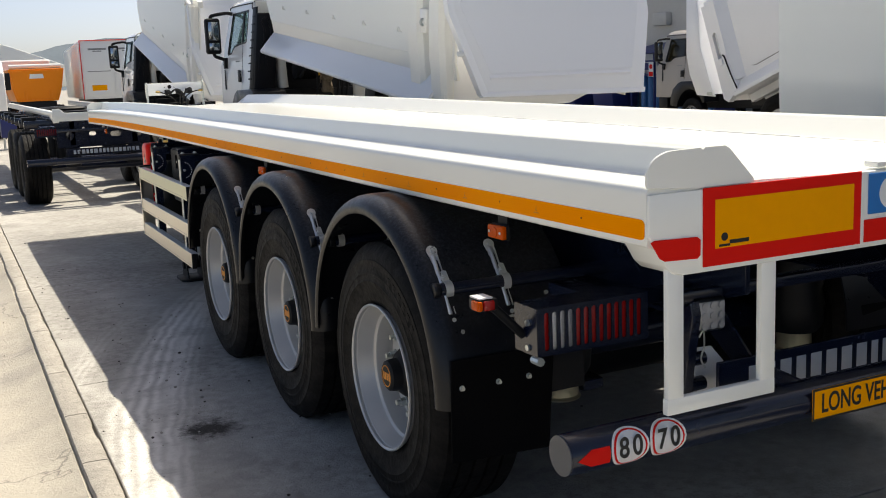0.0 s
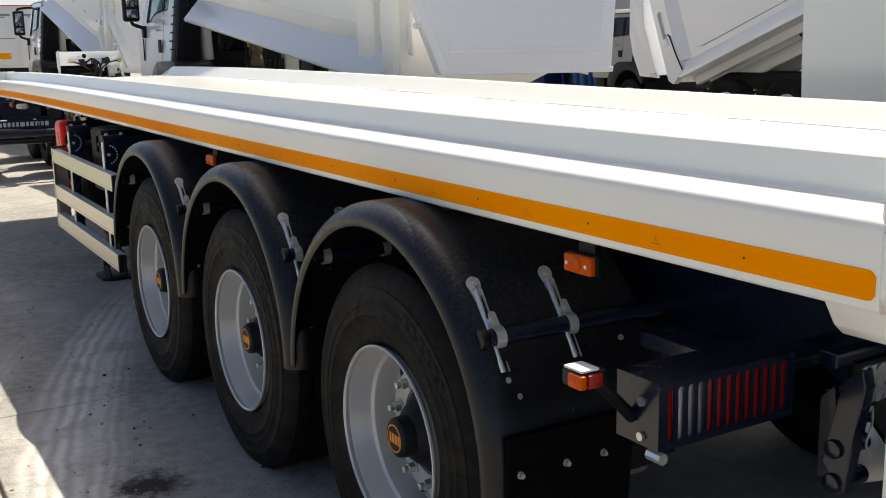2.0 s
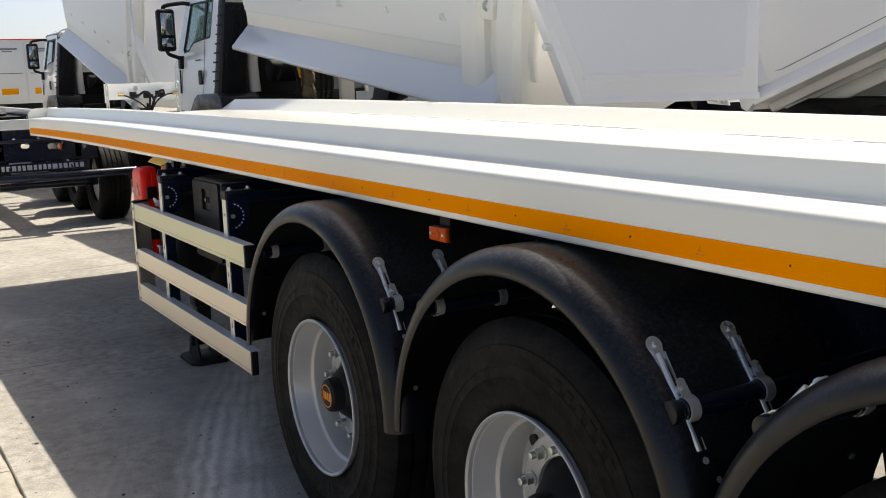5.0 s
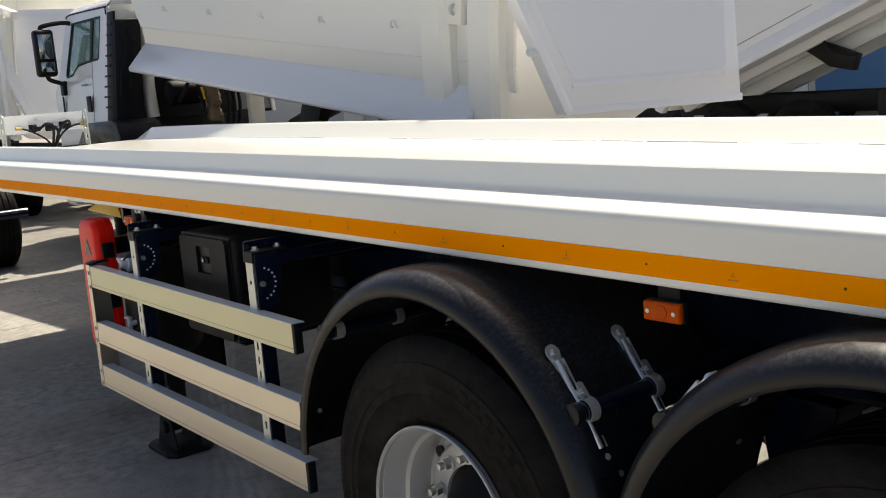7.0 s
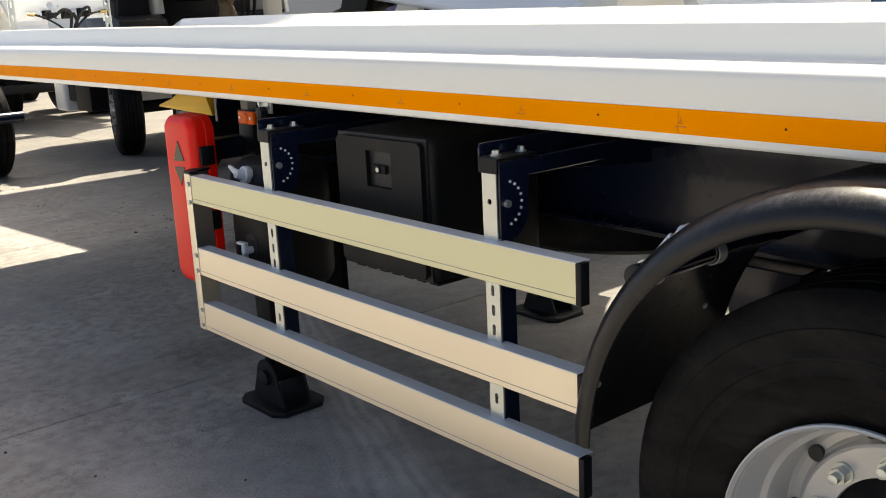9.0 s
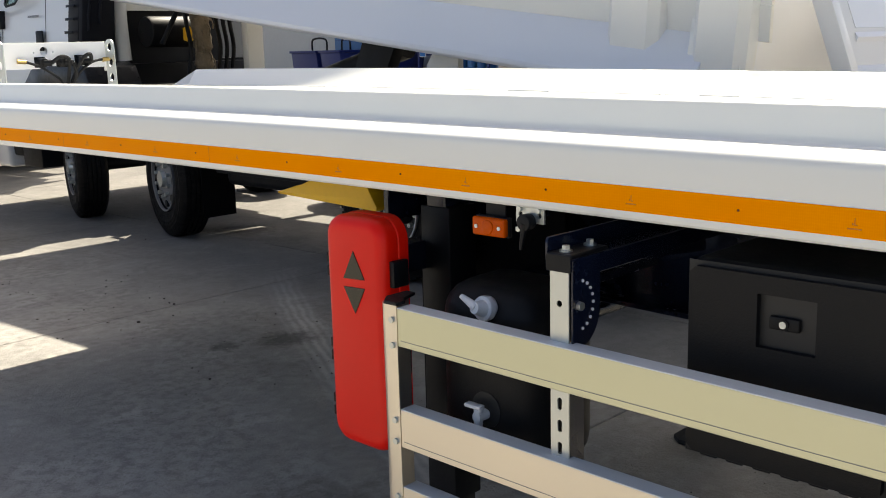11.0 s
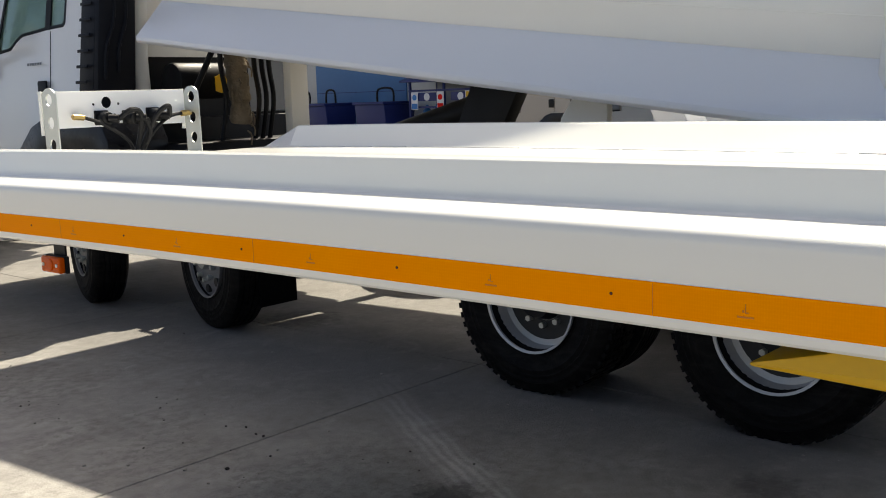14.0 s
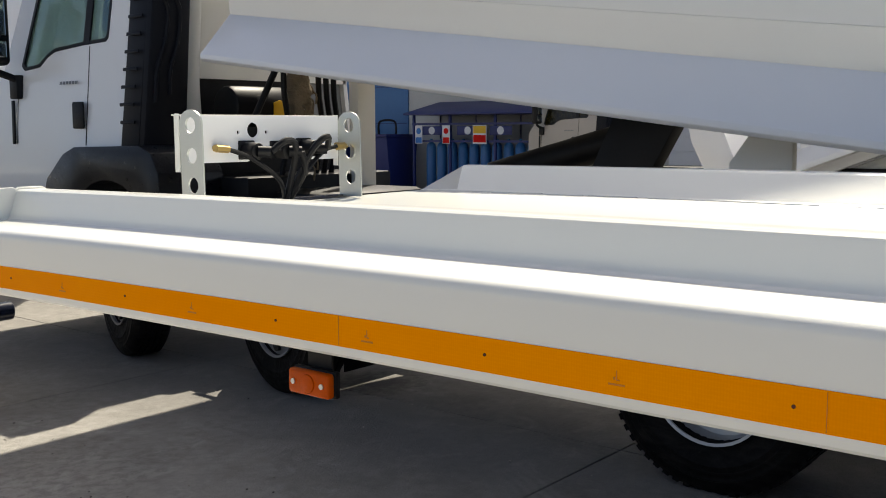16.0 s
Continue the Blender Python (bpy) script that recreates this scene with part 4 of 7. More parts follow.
CX0, CX1, CZ0, CZ1, CY = -0.058, 0.342, 0.852, 0.998, 0.45
slots = [(CX0 + 0.034 + 0.0277 * k, (CZ0 + CZ1) / 2, 0.0088, 0.058) for k in range(13)]
cage = part("tail_lamp_cage", plate_with_holes("y", [(CX0, CZ0), (CX1, CZ0), (CX1, CZ1), (CX0, CZ1)], slots, CY, CY + 0.005), NAVY, trailer, "navy slotted steel guard over the tail lamp")
part("cage_end", box(CX0, CX0 + 0.004, CY + 0.005, CY + 0.13, CZ0, CZ1), NAVY, cage)
part("cage_end", box(CX1 - 0.004, CX1, CY + 0.005, CY + 0.13, CZ0, CZ1), NAVY, cage)
part("cage_floor", box(CX0 + 0.004, CX1 - 0.004, CY + 0.005, CY + 0.13, CZ0, CZ0 + 0.004), NAVY, cage)
part("cage_top", box(CX0 + 0.004, CX1 - 0.004, CY + 0.005, CY + 0.13, CZ1 - 0.004, CZ1), NAVY, cage)
part("cage_back", box(CX0 + 0.004, CX1 - 0.004, CY + 0.126, CY + 0.13, CZ0 + 0.004, CZ1 - 0.004), NAVY, cage)
lens_y = CY + 0.007
part("red_lens", box(CX0 + 0.133, CX1 - 0.012, lens_y, lens_y + 0.05, CZ0 + 0.010, CZ1 - 0.010, 0.006), REDLENS, cage, "red tail lamp lens")
part("clear_lens", box(CX0 + 0.048, CX0 + 0.131, lens_y, lens_y + 0.05, CZ0 + 0.010, CZ1 - 0.010, 0.006), CLEARLENS, cage, "clear reversing lamp lens")
part("outer_lens", box(CX0 + 0.018, CX0 + 0.046, lens_y, lens_y + 0.05, CZ0 + 0.010, CZ1 - 0.010, 0.006), REDLENS, cage)
part("cage_bracket", box(0.20, 0.30, CY + 0.13, 0.80, CZ1 - 0.05, CZ1 - 0.01, 0.003, 1), NAVY, cage)
part("cage_arm", box(CX1 - 0.06, CX1 + 0.25, CY + 0.10, CY + 0.14, CZ1 - 0.07, CZ1 - 0.02, 0.003, 1), NAVY, cage)
for z in (CZ0 + 0.02, CZ1 - 0.05):
    part("bolt", rod((CX0 - 0.007, CY + 0.05, z), (CX0, CY + 0.05, z), 0.010, 8), STEEL, cage)
part("hinge_bolt", rod((CX0 + 0.004, CY - 0.012, CZ0 - 0.012), (CX0 + 0.004, CY + 0.03, CZ0 - 0.012), 0.013, 8), STEEL, cage)
# outline lamp on its rubber arm
part("outline_lamp_arm", hose([(CX0, CY + 0.08, 0.905), (-0.11, CY + 0.075, 0.955), (-0.150, CY + 0.075, 0.995), (-0.175, CY + 0.075, 1.015)], 0.014, 10), BLACK, trailer)
ol = part("outline_lamp", box(-0.226, -0.160, CY + 0.040, CY + 0.105, 1.003, 1.040, 0.007), BLACK, trailer, "small red and amber outline lamp")
part("red_lens", box(-0.212, -0.176, CY + 0.032, CY + 0.044, 1.006, 1.036, 0.005), REDLENS, ol)
part("amber_lens", box(-0.232, -0.214, CY + 0.034, CY + 0.080, 1.006, 1.036, 0.006), AMBER, ol)
part("white_top", box(-0.224, -0.178, CY + 0.042, CY + 0.100, 1.0395, 1.045, 0.002), WHITEPLASTIC, ol)
# work lamp inside the frame, and folded latch gear beside it
wl = part("work_lamp", box(0.335, 0.455, 0.385, 0.42, 0.985, 1.095, 0.012), BLACK, trailer, "square clear work lamp")
wl.matrix_basis = shift(0.14, 0, -0.13)
part("lens", box(0.345, 0.445, 0.376, 0.388, 0.995, 1.085, 0.006), CLEARLENS, wl)
for k in range(9):
    part("led", rod((0.362 + 0.033 * (k % 3), 0.377, 1.008 + 0.032 * (k // 3)), (0.362 + 0.033 * (k % 3), 0.372, 1.008 + 0.032 * (k // 3)), 0.012, 12), CLEARLENS, wl)
latch_gear = part("ramp_latch", prism([(0.34, 0.80), (0.40, 0.86), (0.36, 1.06), (0.31, 1.10), (0.30, 1.06), (0.33, 0.88)], "x", 0.20, 0.235, 0.003, 1), NAVY, trailer, "navy folded latch with pins")
latch_gear.matrix_basis = shift(0.20, 0.01, -0.12)
part("mount_sheet", prism([(0.478, 0.764), (0.500, 0.806), (0.550, 0.804), (0.622, 0.723), (0.618, 0.644), (0.500, 0.664)], "y", 0.40, 0.408, 0.001, 1), FILMWHITE, trailer, "pale sheet-steel bracket")
part("latch_plate", prism([(0.40, 0.80), (0.47, 0.78), (0.47, 0.98), (0.43, 1.02)], "x", 0.27, 0.285, 0.003, 1), NAVY, latch_gear)
for z in (0.82, 0.90):
    part("pin", rod((0.19, 0.37, z), (0.30, 0.37, z), 0.022, 16, bevel=0.003), NAVY, latch_gear)
part("spring_clip", hose([(0.25, 0.33, 0.98), (0.262, 0.325, 1.0), (0.27, 0.33, 0.95), (0.262, 0.335, 0.91), (0.275, 0.33, 0.88)], 0.003, 6), STEEL, latch_gear)

# ---- reflective tape with its rivets and small prints ----
tape = part("reflective_tape", tilt(prism([(0.012, 1.262), (0.018, 1.2545), (0.026, 1.252), (10.62, 1.252), (10.62, 1.304), (0.026, 1.304), (0.018, 1.3015), (0.012, 1.294)], "x", -0.0018, 0.0)), TAPE, trailer, "amber reflective tape along the side")
rivet = None
for k in range(23):
    y = 0.292 + 0.4582 * k
    z = 1.2785 + rise(y)
    if y > 10.6:
        break
    if rivet is None:
        rivet, ry = part("rivet", rod((-0.0016, y, z), (-0.0030, y, z), 0.0027, 8), mat("rivet_rust", (0.10, 0.015, 0.006), 0.6, vary=0.4, scale=80), tape), y
    else:
        o = rivet.copy()
        scene.collection.objects.link(o)
        o.matrix_basis = shift(0, y - ry, rise(y) - rise(ry))
MARKINK = mat("faded_print", (0.66, 0.20, 0.004), 0.5, vary=0.3, scale=60)
stamp = None
for k in range(22):
    y = 0.292 + 0.4582 * (k + 0.52)
    z = 1.278 + rise(y)
    if y > 10.55:
        break
    if stamp is None:
        bm = box(-0.0022, -0.0018, y - 0.013, y + 0.013, z - 0.012, z - 0.009)
        join(bm, box(-0.0022, -0.0018, y - 0.0009, y + 0.0009, z - 0.005, z + 0.009), box(-0.0022, -0.0018, y - 0.005, y - 0.0009, z - 0.005, z - 0.003), box(-0.0022, -0.0018, y + 0.002, y + 0.005, z - 0.004, z))
        stamp, sy = part("print", bm, MARKINK, tape), y
    else:
        o = stamp.copy()
        scene.collection.objects.link(o)
        o.matrix_basis = shift(0, y - sy, rise(y) - rise(sy))
for y in (4.66, 7.55, 8.5, 9.3):
    part("tape_joint", tilt(box(-0.0024, -0.0018, y, y + 0.0012, 1.2535, 1.3025)), MARKINK, tape)

# ---- side guard ----
def lean(bm):
    """The guard rises slightly towards the front."""
    for v in bm.verts:
        v.co.z += 0.0095 * (v.co.y - 4.83)
    return bm


RAILS = ((0.908, 1.003, GREENALU), (0.650, 0.747, ALU), (0.446, 0.545, ALU))
guard = part("side_guard", lean(box(-0.132, -0.108, 4.83, 6.60, 0.908, 1.003, 0.0015, 1)), GREENALU, trailer, "aluminium side guard with three rails")
for z0, z1, metal in RAILS[1:]:
    part("guard_rail", lean(box(-0.132, -0.108, 4.83, 6.60, z0, z1, 0.0015, 1)), metal, guard)
for z0, z1, metal in RAILS:
    part("end_cap", lean(box(-0.134, -0.104, 4.815, 4.832, z0 - 0.001, z1 + 0.001, 0.003)), BLACK, guard)
    part("rail_groove", lean(box(-0.1326, -0.1318, 4.835, 6.59, z0 + 0.015, z0 + 0.0165)), GREYCAP, guard)
    # Pale paint makes this metal fold read bright instead of mirroring the dark underside.
    part("inner_fold", lean(box(-0.1315, -0.085, 4.83, 6.60, z1 - 0.002, z1 + 0.0015, 0.0006, 1)), GREYWHITE, guard)
# rounded end upright
arc = [(-0.134, 6.600), (-0.134, 6.635)] + [(-0.102 - 0.032 * math.cos(radians(t)), 6.635 + 0.032 * math.sin(radians(t))) for t in range(15, 91, 15)] + [(-0.03, 6.667), (-0.03, 6.663), (-0.102, 6.663)]
arc += [(-0.102 - 0.028 * math.cos(radians(t)), 6.635 + 0.028 * math.sin(radians(t))) for t in range(75, -1, -15)] + [(-0.130, 6.600)]
part("end_upright", prism(arc, "z", 0.462, 1.026), ALU, guard)
part("upright_cap", prism([(-0.136, 6.598), (-0.136, 6.64), (-0.10, 6.67), (-0.03, 6.67), (-0.03, 6.64), (-0.09, 6.62), (-0.105, 6.598)], "z", 1.026, 1.034, 0.001, 1), BLACK, guard)
for z in (0.990, 0.926, 0.735, 0.680, 0.535, 0.478):
    part("bolt", rod((-0.132, 6.615, z), (-0.140, 6.615, z), 0.008, 8), STEEL, guard)


def guard_post(y):
    post = part("guard_post", plate_with_holes("x", [(y - 0.024, 0.462), (y + 0.024, 0.462), (y + 0.024, 1.195), (y - 0.024, 1.195)], [(y, 0.60, 0.006, 0.014), (y, 0.83, 0.006, 0.014), (y, 0.78, 0.006, 0.014), (y, 0.88, 0.006, 0.014), (y, 0.53, 0.006, 0.014), (y, 1.10, 0.007)], -0.104, -0.100), STEEL, trailer, "galvanised slotted upright")
    part("inner_leg", box(-0.098, -0.045, y - 0.022, y - 0.012, 0.45, 1.0, 0.002, 1), NAVY, post)
    part("head", join(box(-0.103, 0.03, y - 0.030, y + 0.034, 1.196, 1.206, 0.002, 1), box(-0.106, -0.102, y - 0.030, y + 0.034, 1.168, 1.204, 0.001, 1)), BLACK, post)
    dial = [(-0.099, 1.196), (-0.099, 1.02)] + [(-0.075 + 0.075 * math.sin(radians(q)), 1.085 - 0.085 * math.cos(radians(q))) for q in range(-15, 91, 15)] + [(0.0, 1.196)]
    part("swing_plate", prism(dial, "y", y - 0.031, y - 0.026, 0.001, 1), NAVY, post)
    for k in range(9):
        q = radians(-72 + 18 * k)
        a, c = -0.082 + 0.054 * math.cos(q), 1.095 + 0.054 * math.sin(q)
        # White dots raised on the plate in place of drilled holes.
        part("dial_hole", rod((a, y - 0.0335, c), (a, y - 0.0305, c), 0.0036, 8), FILMWHITE, post)
    part("dial_bolt", rod((-0.078, y - 0.040, 1.095), (-0.078, y - 0.030, 1.095), 0.010, 6), STEEL, post)
    for bx in (-0.075, 0.01):
        part("bracket_bolt", join(rod((bx, y + 0.004, 1.206), (bx, y + 0.004, 1.210), 0.014, 14), rod((bx, y + 0.004, 1.209), (bx, y + 0.004, 1.219), 0.009, 6)), STEEL, post)
    part("outrigger", box(-0.02, 0.56, y - 0.024, y + 0.030, 1.150, 1.195, 0.003, 1), NAVY, post)
    part("side_plate", prism([(-0.095, 1.236), (-0.100, 1.225), (-0.100, 1.190), (0.02, 1.150), (0.56, 1.10), (0.56, 1.236)], "y", y + 0.034, y + 0.040, 0.001, 1), NAVY, post)


guard_post(5.126)
guard_post(6.135)
for item in [o for o in scene.objects if o.parent == trailer and o.name.split(".")[0] in ("side_guard", "guard_post")]:
    again(item, flip)

# ---- tool box, water tank, extinguisher ----
tool = part("tool_box", box(0.012, 0.44, 5.475, 5.905, 0.80, 1.212, 0.028, 3), BOXBLACK, trailer, "black plastic tool box with a latch")
door_pts = [(5.51, 0.815), (5.875, 0.815), (5.888, 0.828), (5.888, 1.186), (5.875, 1.198), (5.51, 1.198), (5.498, 1.186), (5.498, 0.828)]
door_bm = bmesh.new()
hole = [(5.628, 1.058), (5.744, 1.058), (5.744, 1.162), (5.628, 1.162)]
ring_edges = []
for loop in (door_pts, hole):
    vs = [door_bm.verts.new((-0.006, p, q)) for p, q in loop]
    ring_edges += [door_bm.edges.new((vs[k], vs[(k + 1) % len(vs)])) for k in range(len(vs))]
bmesh.ops.triangle_fill(door_bm, use_beauty=True, edges=ring_edges)
out = bmesh.ops.extrude_face_region(door_bm, geom=door_bm.faces[:])
bmesh.ops.translate(door_bm, vec=(0.020, 0, 0), verts=[g for g in out["geom"] if isinstance(g, bmesh.types.BMVert)])
bmesh.ops.recalc_face_normals(door_bm, faces=door_bm.faces[:])
tool_door = part("door", door_bm, BOXBLACK, tool)
part("door_seam", box(0.0105, 0.0125, 5.488, 5.898, 0.806, 1.207), BLACKINK, tool)
part("latch_recess", box(0.0085, 0.0105, 5.628, 5.744, 1.058, 1.162), BLACKINK, tool_door)
part("latch", join(box(-0.002, 0.010, 5.662, 5.722, 1.096, 1.122, 0.004), rod((-0.006, 5.692, 1.109), (0.0, 5.692, 1.109), 0.011, 14)), BOXBLACK, tool_door)
part("lock", rod((-0.0075, 5.692, 1.109), (-0.005, 5.692, 1.109), 0.007, 12), STEEL, tool_door)
for k in range(7):
    part("base_rib", box(0.03, 0.42, 5.49 + 0.058 * k, 5.530 + 0.058 * k, 0.792, 0.802, 0.003, 1), BOXBLACK, tool)
part("box_strap", box(0.44, 0.56, 5.5, 5.85, 1.10, 1.22, 0.004, 1), NAVY, tool)

tank = part("water_tank", box(-0.018, 0.26, 6.275, 6.60, 0.60, 1.072, 0.085, 5), BOXBLACK, trailer, "black plastic water tank with white taps")
part("filler", join(rod((-0.005, 6.418, 1.024), (-0.030, 6.418, 1.028), 0.030, 24, bevel=0.004), rod((-0.028, 6.418, 1.028), (-0.055, 6.420, 1.034), 0.021, 20, 0.014), rod((-0.048, 6.420, 1.034), (-0.052, 6.463, 1.056), 0.012, 12, 0.006)), WHITEPLASTIC, tank)
part("tap_hole", rod((-0.010, 6.42, 0.775), (-0.020, 6.42, 0.775), 0.045, 24), BLACKINK, tank)
part("tap", join(rod((-0.018, 6.42, 0.765), (-0.055, 6.42, 0.765), 0.013, 14), rod((-0.048, 6.42, 0.785), (-0.048, 6.42, 0.725), 0.011, 12), box(-0.060, -0.04, 6.405, 6.455, 0.786, 0.796, 0.003)), WHITEPLASTIC, tank)
part("tank_strap", box(0.22, 0.58, 6.32, 6.52, 1.04, 1.06, 0.002, 1), NAVY, tank)

def rounded(y0, y1, z0, z1, q, n=7):
    pts = []
    for cy, cz, a0 in ((y1 - q, z1 - q, 0), (y0 + q, z1 - q, 90), (y0 + q, z0 + q, 180), (y1 - q, z0 + q, 270)):
        pts += [(cy + q * math.cos(radians(a0 + 90 * k / n)), cz + q * math.sin(radians(a0 + 90 * k / n))) for k in range(n + 1)]
    return pts


def pillow(y0, y1, z0, z1, q, back, front, soft):
    """A shell with round corners whose front edge is rolled over."""
    bm = bmesh.new()
    rings = []
    for x, inset in [(back, 0.0)] + [(front + soft * (1 - math.sin(radians(a))), soft * (1 - math.cos(radians(a)))) for a in range(0, 91, 15)]:
        rings.append([bm.verts.new((x, y, z)) for y, z in rounded(y0 + inset, y1 - inset, z0 + inset, z1 - inset, q - inset)])
    n = len(rings[0])
    for a, b in zip(rings, rings[1:]):
        for k in range(n):
            bm.faces.new((a[k], a[(k + 1) % n], b[(k + 1) % n], b[k]))
    bm.faces.new(rings[0])
    bm.faces.new(rings[-1])
    bmesh.ops.recalc_face_normals(bm, faces=bm.faces[:])
    return bm


ex = part("extinguisher_box", pillow(6.722, 6.955, 0.565, 1.205, 0.062, 0.022, -0.012, 0.004), RED, trailer, "glossy red plastic extinguisher box")
part("lid", pillow(6.724, 6.953, 0.567, 1.203, 0.060, -0.0135, -0.070, 0.030), RED, ex)
for pts in ([(6.876, 1.036), (6.792, 1.040), (6.834, 1.114)], [(6.792, 1.018), (6.876, 1.014), (6.834, 0.944)]):
    part("window", prism(pts, "x", -0.0725, -0.0695, 0.0008, 1), SMOKED, ex, "smoked triangular window")
for z in (1.06, 0.82, 0.66):
    part("catch", box(-0.045, 0.01, 6.708, 6.727, z - 0.035, z + 0.035, 0.004), BLACK, ex)
    for dz in (-0.018, 0.018):
        part("hinge", box(-0.052, -0.002, 6.948, 6.966, z + dz - 0.015, z + dz + 0.015, 0.004), BLACK, ex)
part("box_bracket", box(0.02, 0.60, 6.83, 6.90, 1.02, 1.10, 0.003, 1), NAVY, ex)

ex.matrix_basis = shift(0.030, 0.022, 0)

# yellow chock in its holder, lashing lever, air tank
chock = part("wheel_chock", prism([(7.085, 1.290), (7.062, 1.240), (7.040, 1.205), (7.022, 1.180), (7.025, 1.168), (7.485, 1.184), (7.490, 1.190), (7.36, 1.224), (7.18, 1.290)], "x", 0.20, 0.36, 0.004), YELLOWPAINT, trailer, "yellow wheel chock under the deck")
part("chock_holder", box(0.19, 0.37, 6.96, 6.982, 1.15, 1.34, 0.003, 1), NAVY, trailer)
part("chock_rail", box(0.19, 0.37, 6.985, 7.60, 1.292, 1.345, 0.003, 1), NAVY, trailer)
lever = part("lashing_lever", tilt(plate_with_holes("x", [(6.265, 1.196), (6.345, 1.196), (6.345, 1.232), (6.265, 1.232)], [(6.278, 1.214, 0.006), (6.332, 1.214, 0.006)], 0.012, 0.017)), STEEL, trailer, "steel lever plate with a grey handle")
part("handle", tilt(join(rod((0.011, 6.304, 1.200), (-0.016, 6.304, 1.200), 0.019, 18, bevel=0.003), rod((-0.010, 6.303, 1.196), (-0.014, 6.312, 1.138), 0.009, 12, 0.004))), BLACK, lever)
for yy, zz in ((6.278, 1.226), (6.332, 1.226), (6.335, 1.180)):
    part("bolt", tilt(rod((0.012, yy, zz), (0.004, yy, zz), 0.007, 6)), STEEL, lever)
part("lever_plate_mount", tilt(box(0.018, 0.05, 6.275, 6.335, 1.21, 1.30, 0.002, 1)), NAVY, lever)
# Added matt black plate that keeps the gap beside the leg dark.
part("leg_gear_plate", box(0.40, 0.43, 6.50, 7.05, 0.42, 1.22, 0.006), FLAP, trailer)
spare = part("spare_wheel", lathe([(0.20, 0.760), (0.25, 0.752), (0.42, 0.752), (0.452, 0.772), (0.460, 0.82), (0.460, 0.93), (0.43, 0.985), (0.20, 0.99)], (1.07, 5.68, 0), "z", 60), RUBBER, trailer, "spare wheel slung flat under the chassis")
part("rim", lathe([(0.0, 0.80), (0.19, 0.80), (0.20, 0.77), (0.205, 0.99), (0.0, 0.99)], (1.07, 5.68, 0), "z", 40, False), RIM, spare)


def landing_leg(x):
    leg = part("landing_leg", box(x - 0.055, x + 0.055, 6.76, 6.87, 0.34, 1.20, 0.006), BLACK, trailer, "black landing leg on a pivoting foot")
    part("inner_tube", box(x - 0.043, x + 0.043, 6.772, 6.858, 0.14, 0.36, 0.004), BLACK, leg)
    part("foot_plate", prism([(x - 0.125, 6.70), (x - 0.085, 6.655), (x + 0.085, 6.655), (x + 0.125, 6.70), (x + 0.125, 6.93), (x + 0.085, 6.975), (x - 0.085, 6.975), (x - 0.125, 6.93)], "z", 0.0, 0.022, 0.004), BLACK, leg)
    for s in (-1, 1):
        ear = [(6.815 + 0.075 * math.cos(radians(t)), 0.125 + 0.075 * math.sin(radians(t))) for t in range(0, 181, 15)] + [(6.70, 0.02), (6.93, 0.02)]
        part("foot_ear", prism(ear, "x", x + s * 0.062 - 0.006, x + s * 0.062 + 0.006, 0.002, 1), BLACK, leg)
    part("pivot", rod((x - 0.085, 6.815, 0.125), (x + 0.085, 6.815, 0.125), 0.032, 20, bevel=0.004), BLACK, leg)
    part("leg_mount", box(x - 0.05, 0.60 if x < 1 else x + 0.05, 6.78, 6.85, 1.10, 1.25, 0.004, 1), NAVY, leg)


landing_leg(0.28)
landing_leg(1.86)
part("leg_stay", rod((0.30, 6.80, 0.75), (1.84, 6.80, 0.75), 0.025, 14), NAVY, trailer)
part("king_pin_plate", tilt(box(0.5, 1.6, 8.6, 10.4, 1.165, 1.178, 0.003, 1)), NAVY, trailer)

# ---- front coupling bracket with its lines ----
FY = 10.66
bk = part("coupling_bracket", plate_with_holes("y", [(0.700, 1.555), (0.95, 1.555), (0.985, 1.568), (1.20, 1.568), (1.235, 1.555), (1.356, 1.555), (1.356, 1.700), (0.700, 1.700)], [(0.975, 1.655, 0.024), (0.915, 1.648, 0.006), (1.03, 1.648, 0.006), (1.01, 1.598, 0.010), (1.13, 1.605, 0.010)], FY, FY + 0.006), SKYWHITE, trailer, "white coupling bracket with air and light plugs")
part("top_fold", box(0.700, 1.356, FY, FY + 0.05, 1.699, 1.703, 0.001, 1), WHITE, bk)
for x0 in (0.694, 1.358):
    yc = FY - 0.050
    ring = [(yc + 0.052 * math.cos(radians(t)), 1.676 + 0.040 * math.sin(radians(t))) for t in range(0, 181, 12)]
    part("side_arm", plate_with_holes("x", [(yc + 0.048, 1.425)] + ring + [(yc - 0.056, 1.425)], [(yc, 1.670, 0.024), (yc - 0.003, 1.580, 0.024), (yc - 0.006, 1.492, 0.024)], x0, x0 + 0.006), STEEL, bk, "galvanised arm with three holes")
    part("side_fold", box(x0 - 0.004, x0 + 0.002, FY + 0.003, FY + 0.024, 1.53, 1.705, 0.001, 1), WHITE, bk)
    part("weld", rod((x0 + 0.007, FY - 0.003, 1.56), (x0 + 0.007, FY - 0.003, 1.698), 0.004, 8), WELD, bk)
for x, z in ((0.945, 1.592), (1.075, 1.590), (1.190, 1.598)):
    p = part("plug", join(rod((x, FY - 0.001, z), (x, FY - 0.06, z - 0.004), 0.027, 18, bevel=0.004), rod((x, FY - 0.058, z - 0.004), (x + 0.03, FY - 0.085, z - 0.006), 0.018, 14)), BLACK, bk, "black electric plug")
    part("flange", box(x - 0.032, x + 0.032, FY - 0.004, FY - 0.0005, z - 0.03, z + 0.03, 0.004), BLACK, p)
